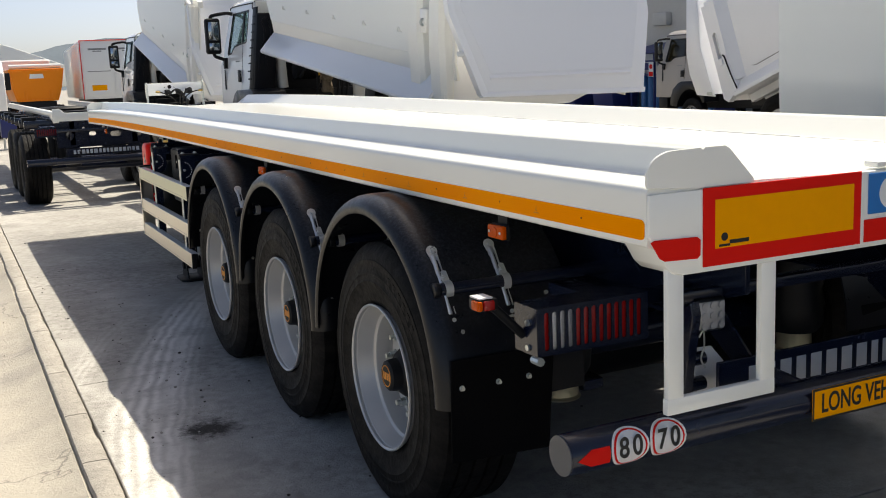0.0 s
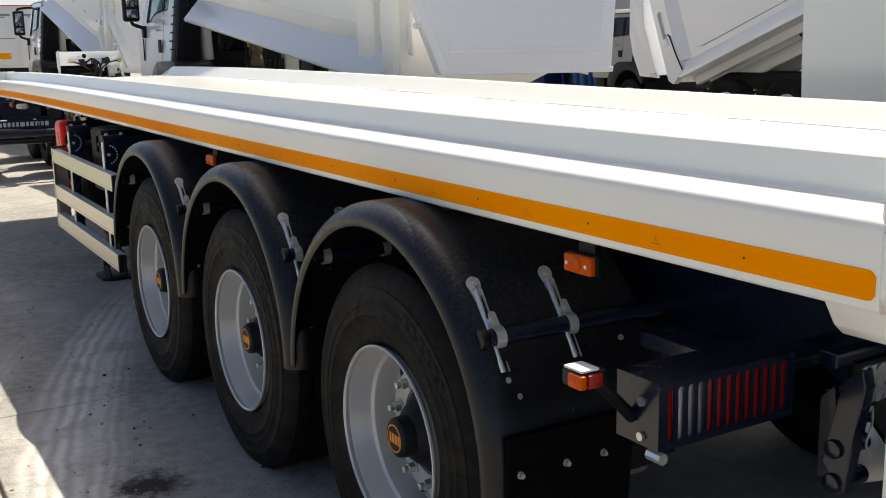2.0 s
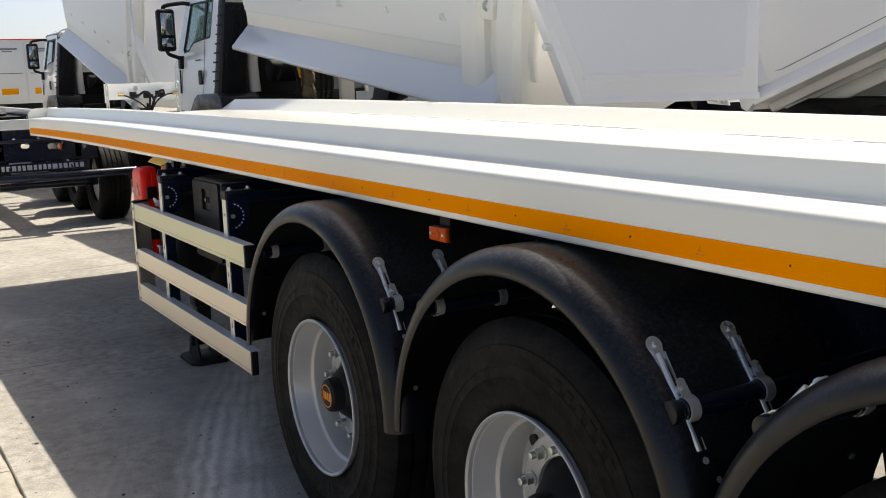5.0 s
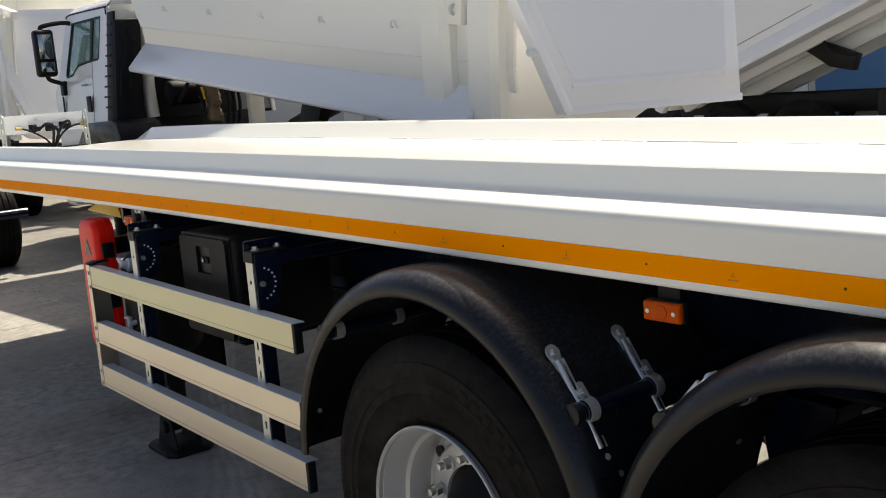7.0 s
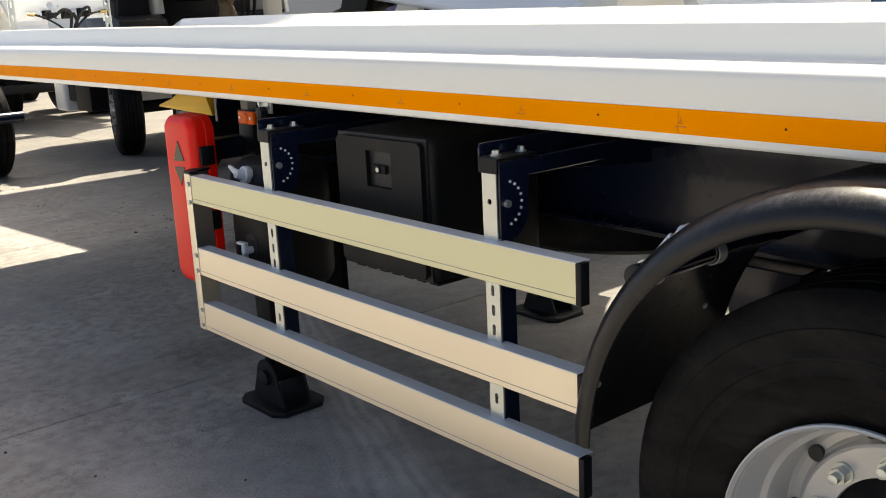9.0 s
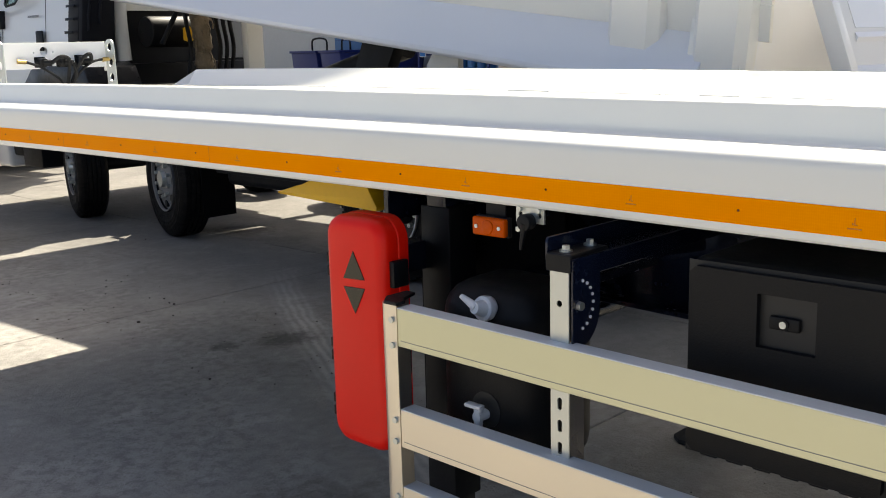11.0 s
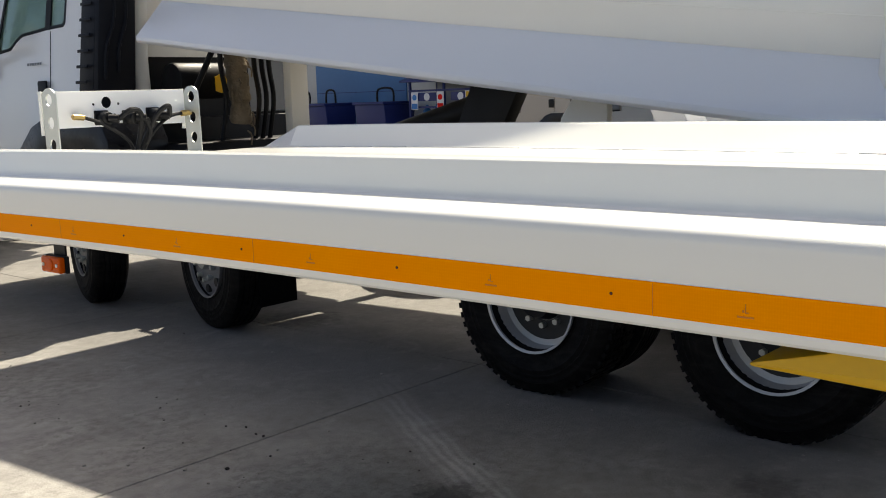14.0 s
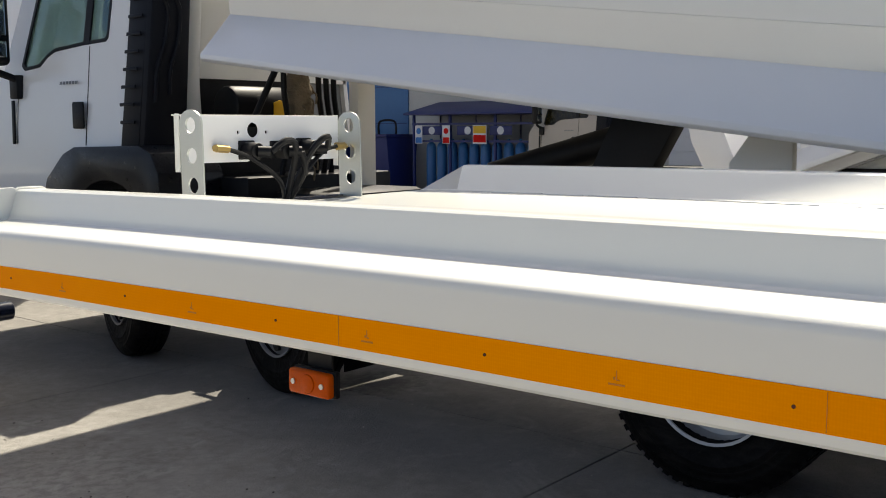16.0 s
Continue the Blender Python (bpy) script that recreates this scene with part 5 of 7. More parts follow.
for x, s in ((0.822, 1), (1.345, -1)):
    part("air_fitting", join(rod((x - 0.02 * s, FY - 0.03, 1.600), (x + 0.028 * s, FY - 0.03, 1.596), 0.012, 6), rod((x, FY, 1.600), (x, FY - 0.03, 1.600), 0.011, 12)), BRASS, bk, "brass air fitting")
low = (1.085, FY - 0.02, 1.415)
for k, pts in enumerate(([(0.85, FY - 0.03, 1.596), (0.92, FY - 0.06, 1.565), (1.02, FY - 0.07, 1.495), low], [(1.317, FY - 0.03, 1.598), (1.24, FY - 0.05, 1.585), (1.15, FY - 0.07, 1.53), (1.10, FY - 0.03, 1.43)],
                        [(0.975, FY - 0.085, 1.586), (1.03, FY - 0.10, 1.622), (1.085, FY - 0.08, 1.59), (1.075, FY - 0.04, 1.43)], [(1.105, FY - 0.085, 1.584), (1.12, FY - 0.08, 1.52), (1.09, FY - 0.03, 1.42)], [(1.22, FY - 0.085, 1.592), (1.20, FY - 0.11, 1.632), (1.15, FY - 0.10, 1.60), (1.11, FY - 0.06, 1.50), (1.10, FY - 0.03, 1.42)])):
    part("line", hose(pts, 0.0075 if k < 2 else 0.011, 8), BLACK, bk)
part("bracket_foot", box(0.74, 1.43, FY - 0.02, FY + 0.02, 1.405, 1.430, 0.003, 1), NAVY, bk)


# ---- tipper trucks ----
def truck_wheel(x, y, parent, rear=False):
    """A truck wheel on the left side; its outer face at x."""
    R, w, c = 0.52, 0.30, (0, y, 0.515)
    if rear:
        prof = [(0.276, x + 0.004), (0.290, x), (0.286, x + 0.02), (0.278, x + 0.05), (0.270, x + 0.14), (0.20, x + 0.155), (0.0, x + 0.155), (0.0, x + 0.17), (0.27, x + 0.17), (0.29, x + w)]
    else:
        prof = [(0.276, x + 0.004), (0.290, x), (0.286, x + 0.02), (0.278, x + 0.045), (0.255, x + 0.05), (0.20, x + 0.03), (0.12, x + 0.02), (0.0, x + 0.02), (0.0, x + 0.06), (0.27, x + 0.08), (0.29, x + w)]
    wheel = part("wheel", lathe(prof, c, "x", 44, False), RIM if rear else DULLRIM, parent, "silver steel truck wheel")
    part("tyre", lathe(tyre_profile(R, w, x, 5 if rear else 4), c, "x", 60), RUBBER, wheel)
    if rear:
        part("inner_tyre", lathe(tyre_profile(R, w, x + 0.34, 5), c, "x", 44), RUBBER, wheel)
        lug = None
        for k in range(58):
            a = 2 * math.pi * k / 58
            for s in (0, 1):
                b = box(x + 0.032 + s * 0.12, x + 0.142 + s * 0.12, -0.016, 0.016, R - 0.014, R + 0.006)
                bmesh.ops.transform(b, matrix=Matrix.Translation(c) @ Matrix.Rotation(a + s * 0.07, 4, "X"), verts=b.verts[:])
                lug = b if lug is None else join(lug, b)
        tagged(part("tread", lug, RUBBER, wheel), kind="stuff")
        part("hub", rod((x + 0.16, y, c[2]), (x + 0.06, y, c[2]), 0.13, 24, 0.10), BLACK, wheel)
        part("wheel_disc", lathe([(0.262, x + 0.145), (0.20, x + 0.150), (0.13, x + 0.150), (0.13, x + 0.154), (0.262, x + 0.154)], c, "x", 40), DARKSTEEL, wheel)
    else:
        part("hub", rod((x + 0.06, y, c[2]), (x - 0.02, y, c[2]), 0.085, 24, 0.07), STEEL, wheel)
        for k in range(8):
            a = 2 * math.pi * k / 8
            # The dark of each hand hole, as a black disc on the wheel face.
            part("hand_hole", rod((x + 0.020, y + 0.222 * math.cos(a), c[2] + 0.222 * math.sin(a)), (x + 0.045, y + 0.222 * math.cos(a), c[2] + 0.222 * math.sin(a)), 0.032, 12), BLACKINK, wheel)
    nut = None
    for k in range(10):
        a = 2 * math.pi * (k + 0.5) / 10
        d = x + (0.150 if rear else 0.022)
        off = Vector((0, 0.155 * math.cos(a), 0.155 * math.sin(a)))
        if nut is None:
            nut, base = part("wheel_nut", rod(Vector((d, y, c[2])) + off, Vector((d - 0.035, y, c[2])) + off, 0.017, 6), STEEL, wheel), off
        else:
            o = nut.copy()
            scene.collection.objects.link(o)
            o.matrix_basis = Matrix.Translation(off - base)
    return wheel


def build_cab(t, y0=5.94, y1=7.75, W=2.46, paint=None, glass=None):
    """A forward-control cab: side shells leaning in above the waist, with door, glass, mirror and air intake."""
    paint, glass = paint or CABWHITE, glass or GLASS

    def C(name, bm, material, parent, label=""):
        for v in bm.verts:
            inset = 0.04 + 0.16 * min(max((v.co.z - 1.85) / 1.0, 0), 1.15)
            v.co.x = W / 2 + (v.co.x - W / 2) * (1 - 2 * inset / W)
        return part(name, bm, material, parent, label)

    shell = [(y0, 1.50), (y0, 2.86), (y0 + 0.05, 2.92), (y0 + 0.12, 2.94), (y1 - 0.50, 2.96), (y1 - 0.36, 2.92), (y1 - 0.12, 2.12), (y1, 1.95), (y1, 1.05), (y0 + 1.11, 1.05), (y0 + 0.95, 1.30), (y0 + 0.71, 1.48), (y0 + 0.47, 1.52)]
    win = [(y0 + p, z) for p, z in ((0.21, 2.84), (0.21, 2.33), (0.24, 2.30), (0.53, 2.29), (0.93, 2.26), (1.03, 2.22), (1.13, 2.15), (1.35, 2.13), (1.41, 2.17), (1.25, 2.84))]
    inner = [(y0 + p, z) for p, z in ((0.238, 2.812), (0.238, 2.350), (0.26, 2.328), (0.53, 2.318), (0.94, 2.288), (1.045, 2.245), (1.145, 2.178), (1.34, 2.158), (1.378, 2.185), (1.225, 2.812))]
    cab = None
    for x0, x1 in ((0.0, 0.05), (W - 0.05, W)):
        bm = bmesh.new()
        edges = []
        for loop in (shell, win):
            vs = [bm.verts.new((x0, a, b)) for a, b in loop]
            edges += [bm.edges.new((vs[i], vs[(i + 1) % len(vs)])) for i in range(len(vs))]
        bmesh.ops.triangle_fill(bm, use_beauty=True, edges=edges)
        out = bmesh.ops.extrude_face_region(bm, geom=bm.faces[:])
        bmesh.ops.translate(bm, vec=(x1 - x0, 0, 0), verts=[g for g in out["geom"] if isinstance(g, bmesh.types.BMVert)])
        bmesh.ops.recalc_face_normals(bm, faces=bm.faces[:])
        cab = C("cab", bm, paint, t, "white forward-control cab") if cab is None else C("cab_side", bm, paint, cab)
    dome = [(0.01, 2.93), (0.03, 2.98), (0.12, 3.04), (0.40, 3.10), (W / 2, 3.13)]
    dome += [(W - x, z) for x, z in reversed(dome[:-1])]
    C("roof", prism(dome + [(x, z - 0.03) for x, z in reversed(dome)], "y", y0 + 0.03, y1 - 0.36, 0.012), paint, cab)
    for x in (-0.004, W + 0.004):
        C("drip_rail", hose([(x, y0 + 0.02, 2.84), (x, y0 + 0.06, 2.925), (x, y0 + 0.14, 2.935), (x, y1 - 0.50, 2.955), (x, y1 - 0.36, 2.91)], 0.011, 6, 3), BLACK, cab)
    C("rear_wall", box(0.05, W - 0.05, y0, y0 + 0.04, 2.05, 2.96), CREAM, cab)
    # Added flat black sheet that darkens the open bay below the rear wall.
    C("engine_tunnel", box(0.62, W - 0.6, y0 + 0.02, y0 + 0.042, 1.2, 2.05), BLACK, cab)
    C("front_wall", prism([(y1 - 0.12, 2.12), (y1, 1.95), (y1, 1.05), (y1 - 0.05, 1.05), (y1 - 0.06, 1.95), (y1 - 0.18, 2.12)], "x", 0.05, W - 0.05), paint, cab)
    C("floor", box(0.05, W - 0.05, y0 + 0.04, y1 - 0.06, 1.5, 1.54), BLACK, cab)
    C("dash", box(0.14, W - 0.14, y1 - 0.62, y1 - 0.20, 1.54, 2.10, 0.05), BLACK, cab)
    C("seat", join(box(0.40, 0.90, y0 + 0.35, y0 + 0.85, 1.54, 1.95, 0.05), box(0.42, 0.88, y0 + 0.28, y0 + 0.42, 1.95, 2.62, 0.05)), BLACK, cab)
    C("lining", box(0.06, W - 0.06, y0 + 0.042, y0 + 0.06, 1.55, 2.9), GREYCAP, cab)
    C("windscreen", prism([(y1 - 0.36, 2.93), (y1 - 0.12, 2.12), (y1 - 0.135, 2.12), (y1 - 0.375, 2.93)], "x", 0.05, W - 0.05), glass, cab)
    for x in (0.018, W - 0.030):
        C("side_window", prism(win, "x", x, x + 0.008), glass, cab, "pale green side window").visible_shadow = False
    # dark window surround and split pillar
    bm = bmesh.new()
    a = [bm.verts.new((-0.003, p, q)) for p, q in win]
    b = [bm.verts.new((-0.003, p, q)) for p, q in inner]
    for i in range(len(a)):
        j = (i + 1) % len(a)
        bm.faces.new((a[i], a[j], b[j], b[i]))
    out = bmesh.ops.extrude_face_region(bm, geom=bm.faces[:])
    bmesh.ops.translate(bm, vec=(0.012, 0, 0), verts=[g for g in out["geom"] if isinstance(g, bmesh.types.BMVert)])
    bmesh.ops.recalc_face_normals(bm, faces=bm.faces[:])
    C("window_seal", bm, BLACK, cab)
    C("pillar_strip", box(-0.004, 0.012, y0 + 0.46, y0 + 0.54, 2.29, 2.82), BLACK, cab)
    for yy, top in ((y0 + 0.45, 2.28), (y0 + 1.45, 2.10)):
        C("door_gap", box(-0.0015, 0.001, yy - 0.004, yy + 0.004, 1.55, top), BLACK, cab)
    C("door_handle", box(-0.018, 0.004, y0 + 0.45, y0 + 0.60, 1.67, 1.87, 0.014), BLACK, cab, "black recessed door handle")
    C("model_badge", join(*[box(-0.003, 0.0, y0 + 0.57 + 0.043 * k, y0 + 0.60 + 0.043 * k, 2.005, 2.028) for k in range(6)]), GREYCAP, cab)
    C("indicator", box(-0.012, 0.002, y0 + 1.47, y0 + 1.51, 1.55, 1.90, 0.006), BLACK, cab)
    C("lower_step", box(0.04, 0.5, y0 + 1.30, y1 - 0.08, 0.55, 1.05, 0.03), BLACK, cab)
    # mirror on its bracket
    my = y1 - 0.37
    mirror = part("mirror", box(-0.27, -0.01, my - 0.07, my + 0.08, 2.17, 2.78, 0.045, 3), BLACK, cab, "black door mirror housing")
    part("mirror_glass", join(box(-0.230, -0.055, my - 0.076, my - 0.068, 2.40, 2.72, 0.01), box(-0.230, -0.055, my - 0.076, my - 0.068, 2.23, 2.36, 0.01)), MIRROR, mirror)
    part("mirror_arm", hose([(0.20, my - 0.14, 2.84), (0.10, my - 0.05, 2.86), (-0.14, my + 0.01, 2.82), (-0.14, my + 0.01, 2.74)], 0.030, 8), BLACK, mirror)
    part("mirror_foot", hose([(-0.14, my + 0.01, 2.2), (-0.12, my, 2.13), (0.0, my - 0.02, 2.08), (0.10, my - 0.03, 2.04)], 0.030, 8), BLACK, mirror)
    part("mirror_mount", box(0.02, 0.12, my - 0.06, my + 0.06, 1.91, 2.10, 0.012), BLACK, mirror)
    # black air intake with pressed ribs on the rear corner, and the cream duct beside it
    intake = C("air_intake", box(0.0, 0.39, y0 - 0.27, y0 - 0.005, 1.45, 2.76, 0.035), INTAKE, cab, "black ribbed air intake behind the cab")
    for k in range(2):
        xx = 0.12 + 0.12 * k
        C("intake_rib", hose([(xx, y0 - 0.273, 1.85 + 0.06 * k), (xx - 0.01, y0 - 0.275, 2.1), (xx + 0.04, y0 - 0.275, 2.3), (xx + 0.04, y0 - 0.275, 2.50), (xx - 0.02, y0 - 0.275, 2.62), (xx + 0.05, y0 - 0.273, 2.68)], 0.017, 8), INTAKE, intake)
    C("intake_edge", box(-0.006, 0.03, y0 - 0.22, y0 - 0.004, 1.50, 2.86, 0.01), INTAKE, intake)
    for k in range(9):
        C("edge_clip", box(-0.010, 0.0, y0 - 0.19, y0 - 0.02, 1.70 + 0.125 * k, 1.725 + 0.125 * k, 0.004), INTAKE, intake)
    for z in (1.95, 2.45):
        C("intake_knob", rod((0.38, y0 - 0.10, z), (0.45, y0 - 0.10, z), 0.035, 12), INTAKE, intake)
    part("duct", hose([(0.62, y0 - 0.09, 2.85), (0.62, y0 - 0.09, 2.6), (0.60, y0 - 0.08, 2.25), (0.58, y0 - 0.09, 1.95), (0.60, y0 - 0.09, 1.55)], 0.085, 14), CREAM, cab, "cream air duct")
    # boxy wheel arch with a flat top
    yc, zc = 6.03, 0.62
    outer = [(5.36, 0.92), (5.40, 1.36), (5.48, 1.50), (5.62, 1.550), (6.44, 1.535), (6.60, 1.48), (6.84, 1.29), (6.94, 1.05), (6.96, 0.80)]
    inner_arc = [(yc + 0.62 * math.cos(radians(q)), zc + 0.68 * math.sin(radians(q))) for q in range(12, 157, 12)]
    part("wheel_arch", prism(outer + inner_arc, "x", -0.035, 0.52, 0.008), PLASTIC, t, "black plastic wheel arch")
    return cab


def build_tipper(M, tip=7.4, gate=True, cab=True, label="white four-axle tipper truck with its body raised", paint=None):
    """An eight-wheeled tipper: x 0 to 2.5 across, y forward from the rear axle, the body raised by tip degrees."""
    paint = paint or CREAM
    t = tagged(empty("tipper_truck"), label, "truck", "tipper trucks")
    for x in (0.72, 1.54):
        part("frame_rail", box(x, x + 0.24 - 0.16, -1.15, 7.4, 0.86, 1.14, 0.006), BLACK, t)
    for y in (-1.0, -0.35, 0.7, 1.9, 3.0, 4.1, 5.2):
        part("cross_member", box(0.80, 1.56, y, y + 0.12, 0.92, 1.08, 0.004), BLACK, t)
    for y in (0.04, 1.405):
        truck_wheel(0.03, y, t, True)
        part("wheel", lathe(tyre_profile(0.52, 0.30, 2.17, 4), (0, y, 0.515), "x", 36), RUBBER, t)
        part("wheel", lathe(tyre_profile(0.52, 0.30, 1.83, 4), (0, y, 0.515), "x", 36), RUBBER, t)
        part("axle", rod((0.2, y, 0.515), (2.3, y, 0.515), 0.10, 18), BLACK, t)
        part("leaf_spring", prism([(y - 0.6, 0.80), (y, 0.66), (y + 0.6, 0.80), (y + 0.6, 0.86), (y, 0.74), (y - 0.6, 0.86)], "x", 0.62, 0.70, 0.004, 1), BLACK, t)
    for y, steer in ((4.30, -13), (6.03, -18)):
        turned = truck_wheel(0.02, y, t)
        turned.matrix_basis = shift(0.17, y, 0) @ Matrix.Rotation(radians(steer), 4, "Z") @ shift(-0.17, -y, 0)
        part("wheel", lathe(tyre_profile(0.52, 0.30, 2.18, 4), (0, y, 0.515), "x", 36), RUBBER, t)
        part("axle", rod((0.2, y, 0.515), (2.3, y, 0.515), 0.07, 16), BLACK, t)
    part("mud_flap", box(0.03, 0.36, 3.70, 3.71, 0.22, 0.95, 0.002, 1), FLAP, t)
    part("fuel_tank", box(0.10, 0.62, 2.05, 3.45, 0.52, 1.02, 0.06, 3), BLACK, t)
    part("tank_guard", box(0.08, 0.12, 2.05, 3.55, 0.62, 0.70, 0.004, 1), BLACK, t)
    part("engine_block", box(0.75, 1.75, 4.5, 6.6, 0.75, 1.22, 0.06), BLACK, t)
    part("oil_tank", rod((0.72, 5.60, 1.83), (1.36, 5.60, 1.83), 0.155, 24, bevel=0.03), BLACK, t, "black cylindrical oil tank with a yellow label")
    part("tank_label", prism([(1.06, 1.74), (1.12, 1.72), (1.18, 1.74), (1.18, 1.86), (1.12, 1.88), (1.06, 1.86)], "y", 5.440, 5.448), YELLOWPAINT, t)
    part("pale_post", box(1.54, 1.74, 5.02, 5.12, 1.05, 2.45, 0.012), paint, t)
    part("gear_shelf", box(0.50, 2.0, 5.10, 5.70, 1.05, 1.32, 0.02), BLACK, t)
    wrap_bm = bmesh.new()
    rings = []
    for k in range(34):
        z = 2.45 - 0.030 * k
        rad = 0.085 + 0.020 * noise.noise(Vector((0, 0, z * 9))) + 0.006 * (k % 3)
        rings.append([wrap_bm.verts.new((1.12 + 0.02 * math.sin(z * 5) + rad * math.cos(2 * math.pi * q / 16) * (1 + 0.14 * noise.noise(Vector((q, z * 14, 2)))), 5.22 + rad * math.sin(2 * math.pi * q / 16), z + 0.012 * math.sin(2 * math.pi * q / 16))) for q in range(16)])
    for p0, p1 in zip(rings, rings[1:]):
        for q in range(16):
            wrap_bm.faces.new((p0[q], p0[(q + 1) % 16], p1[(q + 1) % 16], p1[q]))
    bmesh.ops.recalc_face_normals(wrap_bm, faces=wrap_bm.faces[:])
    exhaust = part("exhaust", wrap_bm, WRAP, t, "exhaust pipe in ragged tan heat wrap")
    for k in range(12):
        z0 = 2.0 - 0.055 * k
        a = 0.7 * k
        part("loose_wrap", hose([(1.12 + 0.085 * math.cos(a), 5.22 - 0.085 * abs(math.sin(a)), z0), (1.12 + 0.11 * math.cos(a), 5.20 - 0.11 * abs(math.sin(a)), z0 - 0.03), (1.12 + 0.115 * math.cos(a), 5.20 - 0.10 * abs(math.sin(a)), z0 - 0.08 - 0.02 * (k % 3))], 0.008, 5, 3), WRAP, exhaust)
    for k, (xx, zz) in enumerate(((1.30, 2.4), (1.38, 2.35), (1.46, 2.4), (0.95, 2.3))):
        part("hydraulic_hose", hose([(xx, 5.20, zz), (xx - 0.02, 5.18, 1.95), (xx + 0.03, 5.2, 1.65), (xx, 5.25, 1.3)], 0.022, 8), BLACK, t)
    part("slanted_stay", rod((0.72, 5.30, 1.70), (1.05, 5.30, 2.25), 0.025, 10), BLACK, t)
    part("hoist", rod((1.25, 3.5, 1.34), (1.25, 2.4, 1.62), 0.10, 20), BLACK, t)
    part("stay", prism([(2.20, 1.15), (2.54, 1.15), (2.27, 1.72), (1.90, 1.68)], "x", 0.66, 0.78, 0.006), BLACK, t)
    part("hinge_bracket", prism([(1.30, 1.15), (1.64, 1.15), (1.62, 1.48), (1.52, 1.62), (1.30, 1.60)], "x", 0.68, 0.74, 0.006), GREYWHITE, t)
    part("rear_bumper", box(0.1, 2.4, -1.30, -1.20, 0.52, 0.64, 0.01), BLACK, t)
    if cab:
        build_cab(t)
        part("cab_mount", box(0.4, 2.1, 5.7, 7.5, 1.10, 1.52, 0.02), BLACK, t)
        part("steps", box(0.06, 0.5, 6.75, 7.2, 0.45, 1.1, 0.02), BLACK, t)
        part("front_bumper", box(0.02, 2.44, 7.45, 7.80, 0.42, 1.06, 0.05, 3), CABWHITE, t)
    # body, drawn level with its rear fold at (-1.3, 1.585), then swung about the hinge
    swing = Matrix.Translation((0, -1.2, 1.15)) @ Matrix.Rotation(radians(tip), 4, "X") @ Matrix.Translation((0, 1.2, -1.15))
    back = Matrix.Translation((0, -1.2, 1.15)) @ Matrix.Rotation(radians(-7.4), 4, "X") @ Matrix.Translation((0, 1.2, -1.15))
    q = back @ Vector((0, -1.3, 1.585))
    oy, oz, L, Hh = q.y, q.z, 6.17, 1.60

    def B(name, bm, material, parent, lab="", angle=35):
        bmesh.ops.transform(bm, matrix=swing @ Matrix.Translation((0, oy, oz)), verts=bm.verts[:])
        return part(name, bm, material, parent, lab, angle)

    body = B("tipper_body", prism([(0.0, 0.20), (0.0, Hh), (L + 0.42, Hh), (L + 0.36, 0.55), (L + 0.08, 0.20)], "x", 0.165, 0.195), paint, t, "cream steel tipper body", 30)
    B("lower_side", prism([(0.199, 0.012), (0.165, 0.199), (0.195, 0.199), (0.235, 0.012)], "y", 0.0, L + 0.06, 0.003, 1), paint, body)
    B("far_side", prism([(0.0, 0.0), (0.0, Hh), (L + 0.42, Hh), (L + 0.36, 0.55), (L, 0.0)], "x", 2.265, 2.295), paint, body)
    B("body_floor", box(0.235, 2.265, 0.32, L, -0.02, 0.03), paint, body)
    B("front_wall", prism([(L, 0.0), (L + 0.36, 0.55), (L + 0.42, Hh), (L + 0.38, Hh), (L + 0.32, 0.56), (L - 0.04, 0.02)], "x", 0.235, 2.265), paint, body)
    B("top_rail", box(0.15, 0.26, 0.0, L + 0.44, Hh - 0.02, Hh + 0.10, 0.015), paint, body)
    B("cab_guard", box(0.17, 2.29, L + 0.40, L + 1.40, Hh + 0.02, Hh + 0.08, 0.01), paint, body, "plate guarding the cab roof")
    B("top_rail", box(2.24, 2.35, 0.0, L + 0.44, Hh - 0.02, Hh + 0.10, 0.015), paint, body)
    B("skirt", prism([(0.192, 0.022), (-0.030, -0.245), (-0.030, -0.275), (-0.010, -0.295), (0.02, -0.290), (0.0, -0.262), (0.200, -0.030)], "y", 0.30, L + 0.05, 0.004), SKYWHITE, body, "pale side skirt under the body")
    B("skirt_end", prism([(0.198, -0.006), (-0.030, -0.25), (0.02, -0.29), (0.20, -0.05)], "y", L + 0.05, L + 0.055), SKYWHITE, body)
    for x in (0.78, 1.62):
        B("sub_frame", box(x, x + 0.12, 0.45, L - 0.2, -0.26, -0.02, 0.006), paint, body)
    for k in range(9):
        B("floor_bearer", box(0.25, 2.25, 0.35 + 0.66 * k, 0.47 + 0.66 * k, -0.14, -0.02, 0.004, 1), paint, body)
    for k in range(5):
        yy = 1.35 + 1.05 * k
        B("rope_hook", hose([(0.168, yy - 0.03, 0.40), (0.142, yy - 0.03, 0.415), (0.137, yy - 0.02, 0.45), (0.137, yy + 0.02, 0.45), (0.142, yy + 0.03, 0.415), (0.168, yy + 0.03, 0.40)], 0.0065, 6, 3), paint, body)
    B("far_skirt", prism([(2.31, -0.004), (2.53, -0.245), (2.53, -0.28), (2.30, -0.03)], "y", 0.30, L + 0.05), paint, body)
